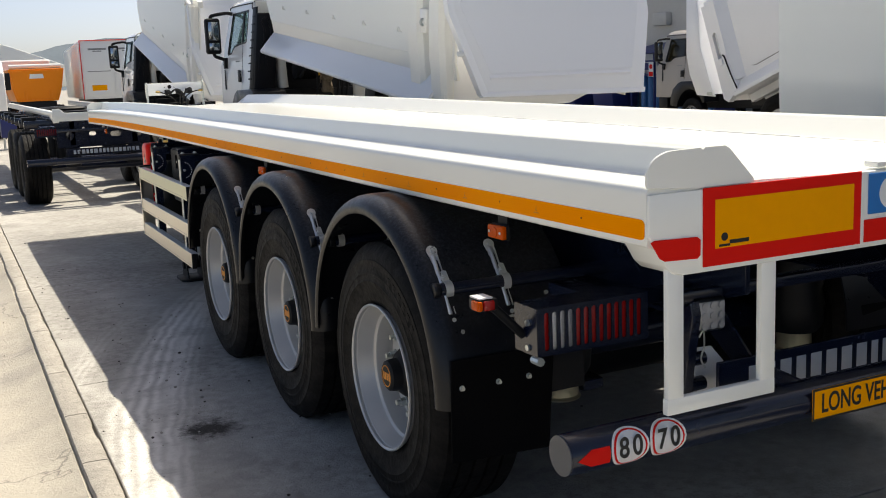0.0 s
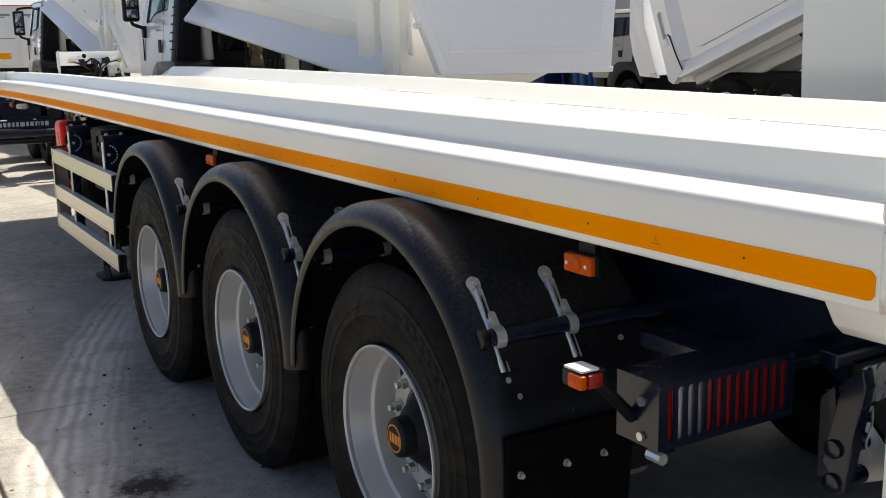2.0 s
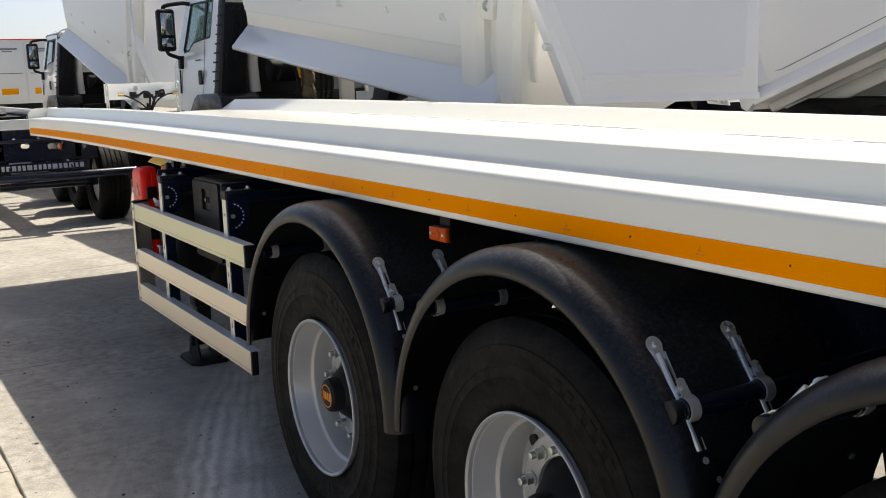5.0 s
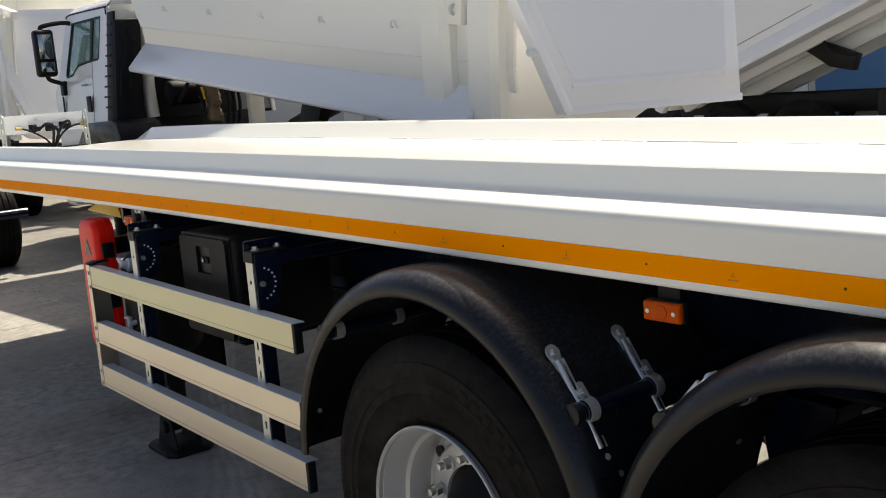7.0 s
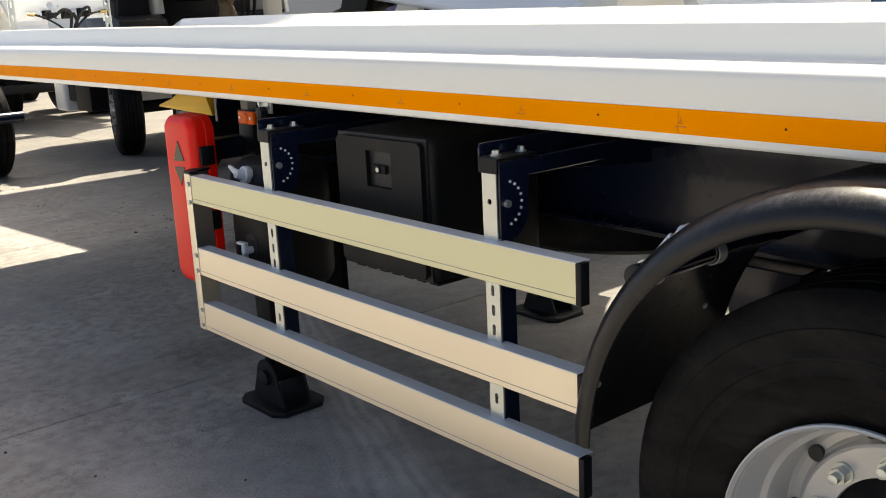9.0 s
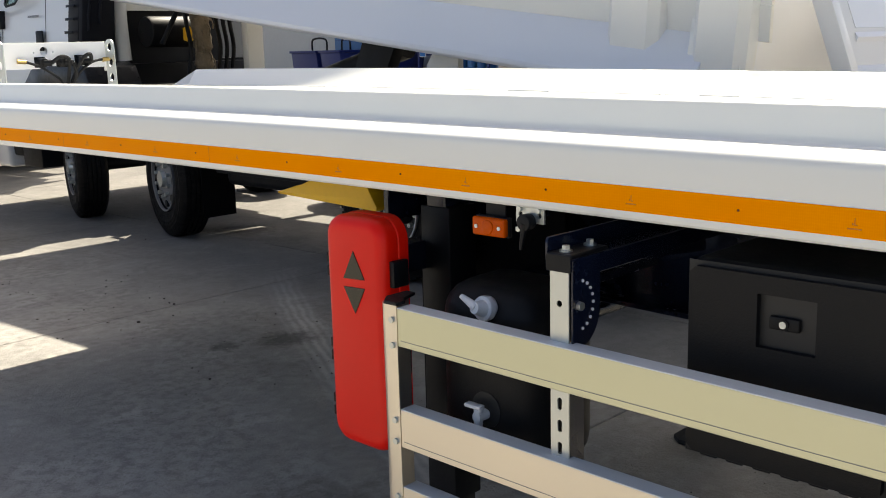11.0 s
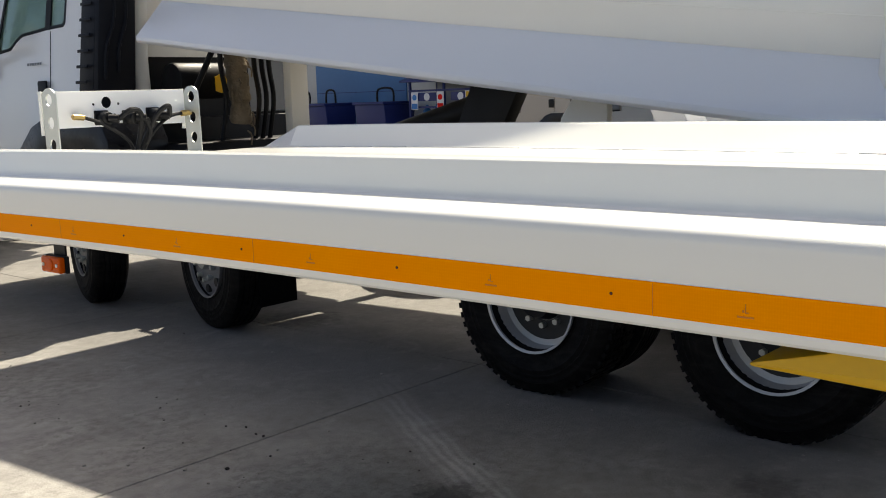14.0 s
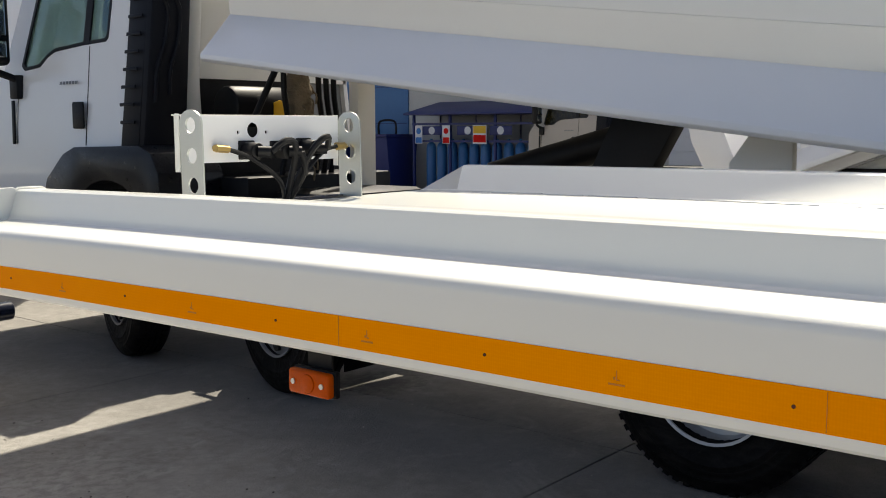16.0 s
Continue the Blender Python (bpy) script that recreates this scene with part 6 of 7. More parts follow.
    for s0, s1, low, prow in ((0.60, 0.95, -0.10, 0.045), (0.06, 0.40, -0.24, 0.035)):
        ch = 0.06
        for v0, v1, a0, a1 in ((low, 0.45, prow + 0.05, prow), (0.45, Hh, prow, prow)):
            bm = bmesh.new()
            rows = []
            for v, front in ((v0, a0), (v1, a1)):
                rows.append([bm.verts.new(p) for p in ((0.20, s0, v), (front + 0.05, s0 + 0.01, v), (front, s0 + ch, v), (front, s1 - ch, v), (front + 0.05, s1 - 0.01, v), (0.20, s1, v))])
            for k in range(6):
                bm.faces.new((rows[0][k], rows[0][(k + 1) % 6], rows[1][(k + 1) % 6], rows[1][k]))
            bm.faces.new(rows[0][::-1])
            bm.faces.new(rows[1])
            bmesh.ops.recalc_face_normals(bm, faces=bm.faces[:])
            B("rear_post", bm, paint, body, "", 20)
    B("post_flare", prism([(0.10, -0.30), (0.40, -0.30), (0.40, 0.10), (0.10, 0.10), (0.09, -0.12)], "x", 0.10, 0.21, 0.006), paint, body)
    B("post_ring", hose([(0.05, 0.50, 0.60), (0.02, 0.50, 0.585), (0.02, 0.50, 0.55), (0.05, 0.50, 0.535)], 0.014, 8, 3), STEEL, body)
    B("ring_plate", box(0.045, 0.2, 0.42, 0.585, 0.46, 0.70, 0.006), paint, body)
    if gate:
        yg = -1.70
        bowl = [(0.24, 2.06), (0.24, 1.42), (0.40, 1.31), (1.00, 1.26), (1.75, 1.30), (2.06, 1.42), (2.28, 1.75), (2.30, 2.06)]
        chute = part("spill_chute", prism(bowl, "y", -1.02, -0.95, 0.012), SKYWHITE, t, "white end wall under the open tailgate")
        part("chute_lip", box(0.24, 2.30, -1.03, -0.945, 2.062, 2.085, 0.006), paint, chute)
        pts = [(0.29, 1.455), (2.23, 1.425), (2.44, 2.25), (2.44, 3.30), (0.04, 3.30), (0.04, 2.25)]

        def hung(bm):
            """The gate swings from its top, so it leans out towards its lower edge."""
            for v in bm.verts:
                v.co.y += 0.22 * (v.co.z - 1.45)
            return bm

        g = part("tailgate", hung(prism(pts, "y", yg, yg + 0.06, 0.008)), SKYWHITE, t, "white tailgate hanging open")
        part("gate_frame", hung(prism([(0.26, 1.44), (0.34, 1.46), (0.095, 2.27), (0.095, 3.3), (0.02, 3.3), (0.02, 2.25)], "y", yg - 0.01, yg + 0.09, 0.008)), SKYWHITE, g)
        part("gate_rib", hung(prism([(yg - 0.016, 1.615), (yg - 0.004, 1.64), (yg - 0.004, 1.59)], "x", 0.38, 2.08)), SKYWHITE, g)
        part("gate_frame", hung(prism([(0.27, 1.425), (2.24, 1.395), (2.26, 1.45), (0.29, 1.48)], "y", yg - 0.005, yg + 0.09, 0.008)), SKYWHITE, g)
        part("gate_panel", hung(prism([(0.40, 1.66), (2.12, 1.66), (2.30, 2.30), (2.30, 3.2), (0.17, 3.2), (0.17, 2.30)], "y", yg - 0.004, yg, 0.002, 1)), SKYWHITE, g)
        for x in (0.16, 2.30):
            part("gate_pin", hung(rod((x - 0.08, yg + 0.03, 1.86), (x + 0.02, yg + 0.03, 1.86), 0.028, 14)), GREYWHITE, g)
        top = swing @ Vector((0, oy + 0.05, oz + Hh))
        for x in (0.02, 2.36):
            part("gate_arm", hose([(x, yg + 0.43, 3.22), (x, yg + 0.46, 3.30), (x, top.y, top.z + 0.02)], 0.04, 8), paint, g)
    t.matrix_basis = M
    return t


# beside the trailer, and the next one ahead of it
build_tipper(shift(3.0, 8.62, 0), 7.4, label="white four-axle tipper truck, body raised, tailgate open")
build_tipper(shift(3.0, 19.9, 0), 13.0, label="white four-axle tipper truck with steeply raised body")


def build_raised_body():
    """A tipper facing the other way across the yard, its body raised, the gate hanging free."""
    t = tagged(empty("tipper_truck"), "white tipper with raised body on a black chassis", "truck", "tipper trucks")
    ang = radians(21)
    c, s = math.cos(ang), math.sin(ang)
    m = Matrix(((1, 0, 0, 12.1), (0, -c, s, 13.4), (0, s, c, 0.90), (0, 0, 0, 1)))

    def E(name, bm, material, parent, label=""):
        bmesh.ops.transform(bm, matrix=m, verts=bm.verts[:])
        bmesh.ops.recalc_face_normals(bm, faces=bm.faces[:])
        return part(name, bm, material, parent, label, 30)

    body = E("tipper_body", prism([(0.02, 0.28), (6.2, 0.28), (6.5, 0.8), (6.55, 1.95), (0.02, 1.95)], "x", 0.12, 0.15), SKYWHITE, t, "white steel tipper body")
    E("far_side", prism([(0.0, 0.0), (6.2, 0.0), (6.5, 0.8), (6.55, 1.95), (0.0, 1.95)], "x", 2.36, 2.40), SKYWHITE, body)
    E("body_floor", box(0.15, 2.36, 0.0, 6.2, 0.02, 0.07), SKYWHITE, body)
    E("front_wall", prism([(6.2, 0.02), (6.5, 0.8), (6.55, 1.95), (6.51, 1.95), (6.46, 0.8), (6.15, 0.05)], "x", 0.15, 2.36), SKYWHITE, body)
    E("skirt", prism([(0.13, 0.30), (-0.05, 0.07), (-0.05, 0.0), (0.02, -0.02), (0.14, 0.02)], "y", 0.30, 6.2, 0.004, 1), SKYWHITE, body, "white side skirt with sky blue mixed into its colour")
    # Thin grey strip draws the shading of a pressed crease.
    E("skirt_crease", prism([(0.75, 0.44), (0.90, 0.41), (3.2, 0.40), (3.2, 0.39), (0.90, 0.395)], "x", 0.112, 0.120), GREYCAP, body)
    E("top_rail", box(0.05, 0.17, 0.0, 6.55, 1.93, 2.06, 0.015), SKYWHITE, body)
    post = E("rear_post", plate_with_holes("x", [(0.0, 0.06), (0.10, -0.04), (0.40, 0.10), (0.36, 0.55), (0.36, 1.95), (0.0, 1.95)], [(0.17, 1.05, 0.062, 0.30)], -0.03, 0.10), SKYWHITE, body)
    E("post_back", box(0.10, 0.12, 0.0, 0.40, 0.05, 1.95), SKYWHITE, post)
    E("ram", rod((0.03, 0.17, 1.32), (0.03, 0.17, 0.92), 0.034, 14), GREYWHITE, post, "white hydraulic ram in the post")
    E("ram_rod", rod((0.03, 0.17, 0.92), (0.03, 0.17, 0.80), 0.018, 12), STEEL, post)
    E("ram_foot", box(-0.05, 0.06, 0.12, 0.23, 0.68, 0.82, 0.01), SKYWHITE, post)
    E("hydraulic_hose", hose([(-0.03, 0.25, 0.86), (-0.05, 0.31, 0.80), (-0.05, 0.36, 0.45), (-0.04, 0.42, 0.12)], 0.014, 8), BLACK, post)
    E("post_facet", prism([(-0.03, 0.36), (0.12, 0.36), (0.12, 0.56)], "z", 0.30, 1.95), SKYWHITE, post)
    for x in (0.35, 0.72, 1.05, 1.38, 1.72, 2.05):
        E("floor_beam", prism([(x, 0.02), (x + 0.04, -0.12), (x + 0.16, -0.12), (x + 0.20, 0.02)], "y", 0.25, 6.1, 0.01, 1), SKYWHITE, body)
    for x in (0.80, 1.60):
        E("sub_frame", box(x, x + 0.12, 0.1, 5.6, -0.34, -0.12, 0.006), GREYWHITE, body)
    E("hoist_bracket", prism([(2.62, -0.05), (2.98, -0.11), (3.42, -0.51), (3.26, -0.70), (2.94, -0.49), (2.78, -0.26)], "x", 0.45, 0.60, 0.01), BLACK, body)
    E("hoist_hose", hose([(0.42, 3.0, 0.0), (0.40, 3.1, -0.3), (0.42, 3.4, -0.5)], 0.025, 8), BLACK, body)
    gate = part("tailgate", prism([(13.76, 1.00), (14.28, 1.03), (14.50, 1.45), (14.60, 1.85), (14.60, 3.2), (14.32, 3.2), (14.18, 1.95), (13.92, 1.35)], "x", 12.12, 12.17, 0.008), SKYWHITE, t, "white tailgate hanging open")
    part("gate_panel", prism([(14.24, 1.03), (14.28, 1.03), (14.50, 1.45), (14.60, 1.85), (14.60, 3.2), (14.56, 3.2), (14.56, 1.86), (14.46, 1.47)], "x", 12.17, 14.40), SKYWHITE, gate)
    part("gate_lug", rod((12.05, 13.86, 1.06), (12.14, 13.86, 1.06), 0.035, 12), STEEL, gate)
    for x in (12.85, 13.65):
        part("frame_rail", box(x, x + 0.10, 4.2, 13.5, 0.80, 1.10, 0.006), BLACK, t)
    for y in (5.2, 7.0, 8.6, 10.2, 11.6, 13.0):
        part("cross_member", box(12.95, 13.65, y, y + 0.12, 0.86, 1.04, 0.004), BLACK, t)
    part("side_box", box(12.3, 12.8, 8.2, 9.6, 0.55, 1.12, 0.04), BLACK, t)
    for y in (12.1, 10.75, 7.1, 5.4):
        for x in (12.15, 14.05):
            part("wheel", lathe(tyre_profile(0.52, 0.32, x, 4), (0, y, 0.515), "x", 40), RUBBER, t)
            part("rim", rod((x + 0.06, y, 0.515), (x + 0.26, y, 0.515), 0.27, 24), RIM, t)
        part("axle", rod((12.3, y, 0.515), (14.2, y, 0.515), 0.08, 14), BLACK, t)
    part("hoist", rod((13.3, 9.2, 1.05), (13.3, 9.0, 2.1), 0.11, 18), BLACK, t)
    part("rear_bumper", box(12.3, 14.3, 13.55, 13.62, 0.45, 0.60, 0.01), BLACK, t)


build_raised_body()


def lone_cab(M, label):
    t = tagged(empty("parked_truck"), label, "truck")
    build_cab(t, paint=TAUPE, glass=SMOKED)
    part("frame", box(0.7, 1.7, 1.5, 7.5, 0.7, 1.2, 0.02), BLACK, t)
    for y in (6.03, 2.6):
        truck_wheel(0.02, y, t)
        part("wheel", lathe(tyre_profile(0.52, 0.30, 2.18, 4), (0, y, 0.515), "x", 36), RUBBER, t)
    t.matrix_basis = M
    return t


lone_cab(shift(14.9, 13.0, 0) @ Matrix.Scale(0.8, 4), "grey-beige truck cab parked across the yard")


def build_box_body():
    """The tall grey-white tipping trailer standing beside the flatbed."""
    t = tagged(empty("tipping_trailer"), "tall grey-white tipping trailer with smooth sides", "trailer")
    pts = [(3.36, 1.02), (3.33, 1.55), (3.31, 2.6), (3.30, 3.35), (3.34, 3.42), (5.56, 3.42), (5.60, 3.35), (5.58, 2.6), (5.54, 1.55), (5.50, 1.02)]
    body = part("body", prism(pts, "y", -6.2, 3.0, 0.02), GREYWHITE, t)
    part("skirt", prism([(-5.9, 1.03), (1.15, 1.03), (1.45, 1.45), (1.40, 1.47), (-5.9, 1.47)], "x", 3.10, 3.26, 0.01), WHITE, body)
    for x in (3.9, 4.8):
        part("frame_rail", box(x, x + 0.1, -6.0, 2.9, 0.75, 1.03, 0.006), BLACK, t)
    for y in (-3.2, -1.9, -0.6):
        for x in (3.25, 5.15):
            part("wheel", lathe(tyre_profile(0.52, 0.385, x, 4), (0, y, 0.515), "x", 40), RUBBER, t)
        part("axle", rod((3.4, y, 0.515), (5.4, y, 0.515), 0.07, 16), BLACK, t)
    for x in (3.7, 5.1):
        part("landing_leg", box(x, x + 0.1, 1.9, 2.0, 0.0, 1.0, 0.006), BLACK, t)


build_box_body()


def build_chassis_trailer():
    """The bare navy chassis trailer standing ahead, with a white top frame."""
    t = tagged(empty("chassis_trailer"), "bare navy chassis semi-trailer with white top frame", "trailer")
    for x in (0.10, 0.98):
        part("chassis_beam", box(x, x + 0.08, 13.75, 24.0, 0.86, 1.22, 0.006), NAVY, t)
    for k in range(9):
        part("cross_member", box(-0.45, 1.60, 14.6 + 1.0 * k, 14.68 + 1.0 * k, 1.10, 1.22, 0.004), NAVY, t)
    part("white_side", prism([(13.62, 1.20), (13.62, 1.36), (24.0, 1.40), (24.0, 1.30), (14.2, 1.28)], "x", -0.12, -0.04, 0.006), WHITE, t)
    part("white_side", prism([(13.62, 1.20), (13.62, 1.36), (24.0, 1.40), (24.0, 1.30), (14.2, 1.28)], "x", 1.20, 1.28, 0.006), WHITE, t)
    part("white_rear", prism([(-0.12, 1.22), (1.28, 1.22), (1.28, 1.34), (0.05, 1.34), (-0.02, 1.40), (-0.12, 1.40)], "y", 13.60, 13.66, 0.006), WHITE, t)
    part("rear_panel", plate_with_holes("y", [(-0.08, 0.83), (1.24, 0.83), (1.24, 1.21), (-0.08, 1.21)], [(0.10, 1.0, 0.06), (0.42, 1.02, 0.05, 0.03), (0.75, 1.0, 0.08, 0.04), (1.08, 1.0, 0.05), (0.58, 1.1, 0.02), (0.3, 1.1, 0.02)], 13.75, 13.765), NAVY, t)
    part("rear_rib", box(-0.08, 1.24, 13.70, 13.76, 1.06, 1.10, 0.004), NAVY, t)
    plate = part("name_panel", box(0.02, 1.12, 13.66, 13.67, 0.715, 0.82, 0.002, 1), NAVY, t, "navy panel with silver lettering bars")
    rng = random.Random(8)
    x = 0.12
    while x < 1.02:
        w = rng.choice((0.035, 0.045, 0.055))
        part("lettering_bar", box(x, x + w, 13.656, 13.659, 0.738, 0.797), SILVERINK, plate)
        x += w + 0.018
    part("underrun_tube", rod((-0.53, 13.60, 0.65), (1.66, 13.60, 0.65), 0.052, 28, bevel=0.004), NAVY, t)
    for x in (0.2, 0.9):
        part("tube_bracket", prism([(13.60, 0.66), (13.66, 0.66), (14.1, 0.95), (14.1, 1.1), (13.60, 0.74)], "x", x, x + 0.015), NAVY, t)
    for x in (-0.56, 1.28):
        for y in (14.36, 15.67, 16.98):
            part("wheel", lathe(tyre_profile(0.52, 0.385, x, 4), (0, y, 0.512), "x", 48), RUBBER, t)
            part("rim", rod((x + 0.06, y, 0.512), (x + 0.32, y, 0.512), 0.29, 28), RIM, t)
    for y in (14.36, 15.67, 16.98):
        part("axle", rod((-0.3, y, 0.512), (1.45, y, 0.512), 0.07, 16), NAVY, t)
        part("air_bag", rod((0.14, y - 0.4, 0.55), (0.14, y - 0.4, 0.88), 0.11, 20), BLACK, t)
        part("air_bag", rod((1.02, y - 0.4, 0.55), (1.02, y - 0.4, 0.88), 0.11, 20), BLACK, t)
    for x0 in (-0.36, 1.06):
        part("lamp_cage", plate_with_holes("y", [(x0, 0.99), (x0 + 0.40, 0.99), (x0 + 0.40, 1.13), (x0, 1.13)], [(x0 + 0.04 + 0.028 * k, 1.06, 0.008, 0.05) for k in range(12)], 13.95, 13.96), NAVY, t)
        part("lamp", box(x0 + 0.02, x0 + 0.38, 13.97, 14.02, 1.0, 1.12, 0.006), REDLENS, t)
        part("lamp_mount", box(x0 + 0.1, x0 + 0.3, 14.02, 14.62, 1.08, 1.14, 0.004), NAVY, t)
    part("coupling", lathe([(0.10, 1.24), (0.42, 1.24), (0.46, 1.30), (0.40, 1.34), (0.12, 1.34)], (0.6, 19.5, 0), "z", 32), BLACK, t)
    part("top_frame", box(0.0, 1.2, 18.6, 20.6, 1.20, 1.26, 0.006), BLACK, t)
    for x in (0.1, 0.98):
        part("landing_leg", box(x, x + 0.1, 21.4, 21.5, 0.0, 0.9, 0.006), NAVY, t)
    for k in range(5):
        part("twist_lock", box(-0.42, -0.2, 15.4 + 1.6 * k, 15.65 + 1.6 * k, 1.14, 1.26, 0.01), BLACK, t)


build_chassis_trailer()


# ---- vehicles at the far end of the yard ----
def build_orange_tipper():
    t = tagged(empty("orange_tipper"), "orange tipper seen from behind", "truck")
    pts = [(1.22, 1.22), (2.78, 1.22), (2.95, 1.75), (3.08, 2.50), (0.98, 2.50), (1.08, 1.75)]
    body = part("body", prism(pts, "y", 42.0, 47.0, 0.03), ORANGE, t)
    part("tailgate", prism([(1.28, 1.30), (2.72, 1.30), (2.88, 1.75), (3.0, 2.42), (1.06, 2.42), (1.14, 1.75)], "y", 41.93, 42.0, 0.01), ORANGE, body)
    for x in (1.5, 2.45):
        part("rib", box(x, x + 0.1, 41.90, 41.94, 1.3, 1.65, 0.01), ORANGE, body)
    part("pale_panel", prism([(1.75, 2.12), (2.30, 2.12), (2.26, 2.30), (1.78, 2.30)], "y", 41.915, 41.93), GREYWHITE, body)
    part("cover_roll", rod((1.05, 42.3, 2.60), (3.0, 42.3, 2.60), 0.09, 16), GREYWHITE, body)
    for x in (0.95, 2.6):
        for y in (43.2, 44.6):
            part("wheel", lathe(tyre_profile(0.52, 0.5, x, 4), (0, y, 0.515), "x", 32), RUBBER, t)
    part("frame", box(1.3, 2.7, 42.0, 49.0, 0.6, 1.2, 0.02), BLACK, t)
    part("cab", box(0.95, 3.1, 47.4, 49.2, 0.9, 3.0, 0.1, 3), CABWHITE, t)


build_orange_tipper()


def build_walking_floor():
    t = tagged(empty("box_trailer"), "white corrugated box trailer with red edge strips", "trailer")
    x0, x1, y0, y1, z0, z1 = 3.95, 6.45, 42.0, 55.0, 1.20, 3.57
    body = part("body", box(x0, x1, y0, y1, z0, z1, 0.02), GREYWHITE, t)
    for k in range(24):
        part("side_rib", box(x0 - 0.06, x0 + 0.01, y0 + 0.3 + 0.53 * k, y0 + 0.42 + 0.53 * k, z0 + 0.05, z1 - 0.1, 0.01), WHITE, body)
    for xa, xb in ((x0 + 0.12, x0 + 1.22), (x0 + 1.28, x1 - 0.12)):
        d = part("door", box(xa, xb, y0 - 0.03, y0, z0 + 0.1, z1 - 0.08, 0.01), GREYWHITE, body)
        part("door_groove", box(xa + 0.1, xb - 0.1, y0 - 0.036, y0 - 0.03, z0 + 1.1, z0 + 1.13), GREYCAP, d)
        part("amber_plate", box(xa + 0.22, xb - 0.3, y0 - 0.040, y0 - 0.03, z0 + 0.34, z0 + 0.56), YELLOWFILM, d)
        part("print_bar", box(xa + 0.18, xb - 0.22, y0 - 0.036, y0 - 0.03, z1 - 0.40, z1 - 0.33), GREYCAP, d)
        part("print_bar", box(xa + 0.35, xb - 0.40, y0 - 0.036, y0 - 0.03, z1 - 0.47, z1 - 0.43), GREYCAP, d)
    for xa in (x0 - 0.02, x1 - 0.03):
        part("red_strip", box(xa, xa + 0.03, y0 - 0.035, y0 - 0.01, z0, z1), REDFILM, body)
    part("red_strip", box(x0, x1, y0 - 0.035, y0 - 0.01, z1 - 0.03, z1), REDFILM, body)
    part("frame", box(x0 + 0.5, x1 - 0.5, y0 + 0.2, y1, 0.7, 1.2, 0.02), BLACK, t)
    for x in (x0 + 0.05, x1 - 0.43):
        for y in (44.0, 45.3, 46.6):
            part("wheel", lathe(tyre_profile(0.52, 0.385, x, 4), (0, y, 0.515), "x", 32), RUBBER, t)
    part("landing_leg", box(x0 + 1.1, x0 + 1.4, 53, 53.3, 0.0, 0.8, 0.02), BLACK, t)
    t.matrix_basis = shift(3.77, 42.0, 0) @ Matrix.Rotation(radians(-3.4), 4, "Z") @ shift(-3.95, -42.0, 0)


build_walking_floor()


def build_far_tipper():
    t = tagged(empty("white_tipping_semitrailer"), "white half-pipe tipping semi-trailer parked sideways", "trailer")
    part("body", prism([(-9.0, 1.5), (1.8, 1.45), (5.6, 1.9), (6.0, 2.5), (2.3, 3.95), (1.1, 4.35), (-9.0, 4.35)], "y", 58.0, 60.4, 0.05), WHITE, t)
    for k in range(6):
        part("rib", box(-6.0 + 1.5 * k, -5.85 + 1.5 * k, 57.9, 58.0, 1.6, 4.2, 0.02), WHITE, t)
    part("frame", box(-8, 3, 58.6, 59.8, 0.8, 1.5, 0.03), BLACK, t)
    for x in (-6.0, -4.7, -3.4, 2.0):
        part("wheel", lathe(tyre_profile(0.52, 0.385, 58.1, 3), (0, 0, 0), "x", 28), RUBBER, t).matrix_basis = shift(x, 0, 0.515) @ Matrix.Rotation(math.pi / 2, 4, "Z")


build_far_tipper()


def build_van():
    """White truck parked beside the orange one, only its flank in view."""
    t = tagged(empty("white_truck"), "white truck parked at the far end", "truck")
    part("cab", prism([(36.5, 0.9), (36.5, 2.3), (37.2, 2.75), (40.0, 2.75), (40.0, 0.9)], "x", -1.6, 0.55, 0.08), CABWHITE, t)
    part("mirror", box(0.55, 0.75, 36.9, 37.1, 1.7, 2.3, 0.04), BLACK, t)
    part("window", box(0.55, 0.56, 37.4, 38.6, 1.7, 2.4, 0.004), SMOKED, t)
    for y in (37.6, 39.4):
        part("wheel", lathe(tyre_profile(0.52, 0.3, 0.2, 4), (0, y, 0.515), "x", 30), RUBBER, t)
        part("wheel", lathe(tyre_profile(0.52, 0.3, -1.55, 4), (0, y, 0.515), "x", 30), RUBBER, t)


build_van()
bin_thing = tagged(empty("blue_crate"), "violet-blue plastic crate on a stand", "crate")
part("crate", box(-0.05, 0.38, 30.0, 30.6, 0.35, 1.05, 0.02), BLUECRATE, bin_thing)
for x in (0.0, 0.30):
    for y in (30.05, 30.5):
        part("leg", box(x, x + 0.04, y, y + 0.04, 0.0, 0.36), STEEL, bin_thing)

# ---- workshop across the yard ----
BX = 20.0


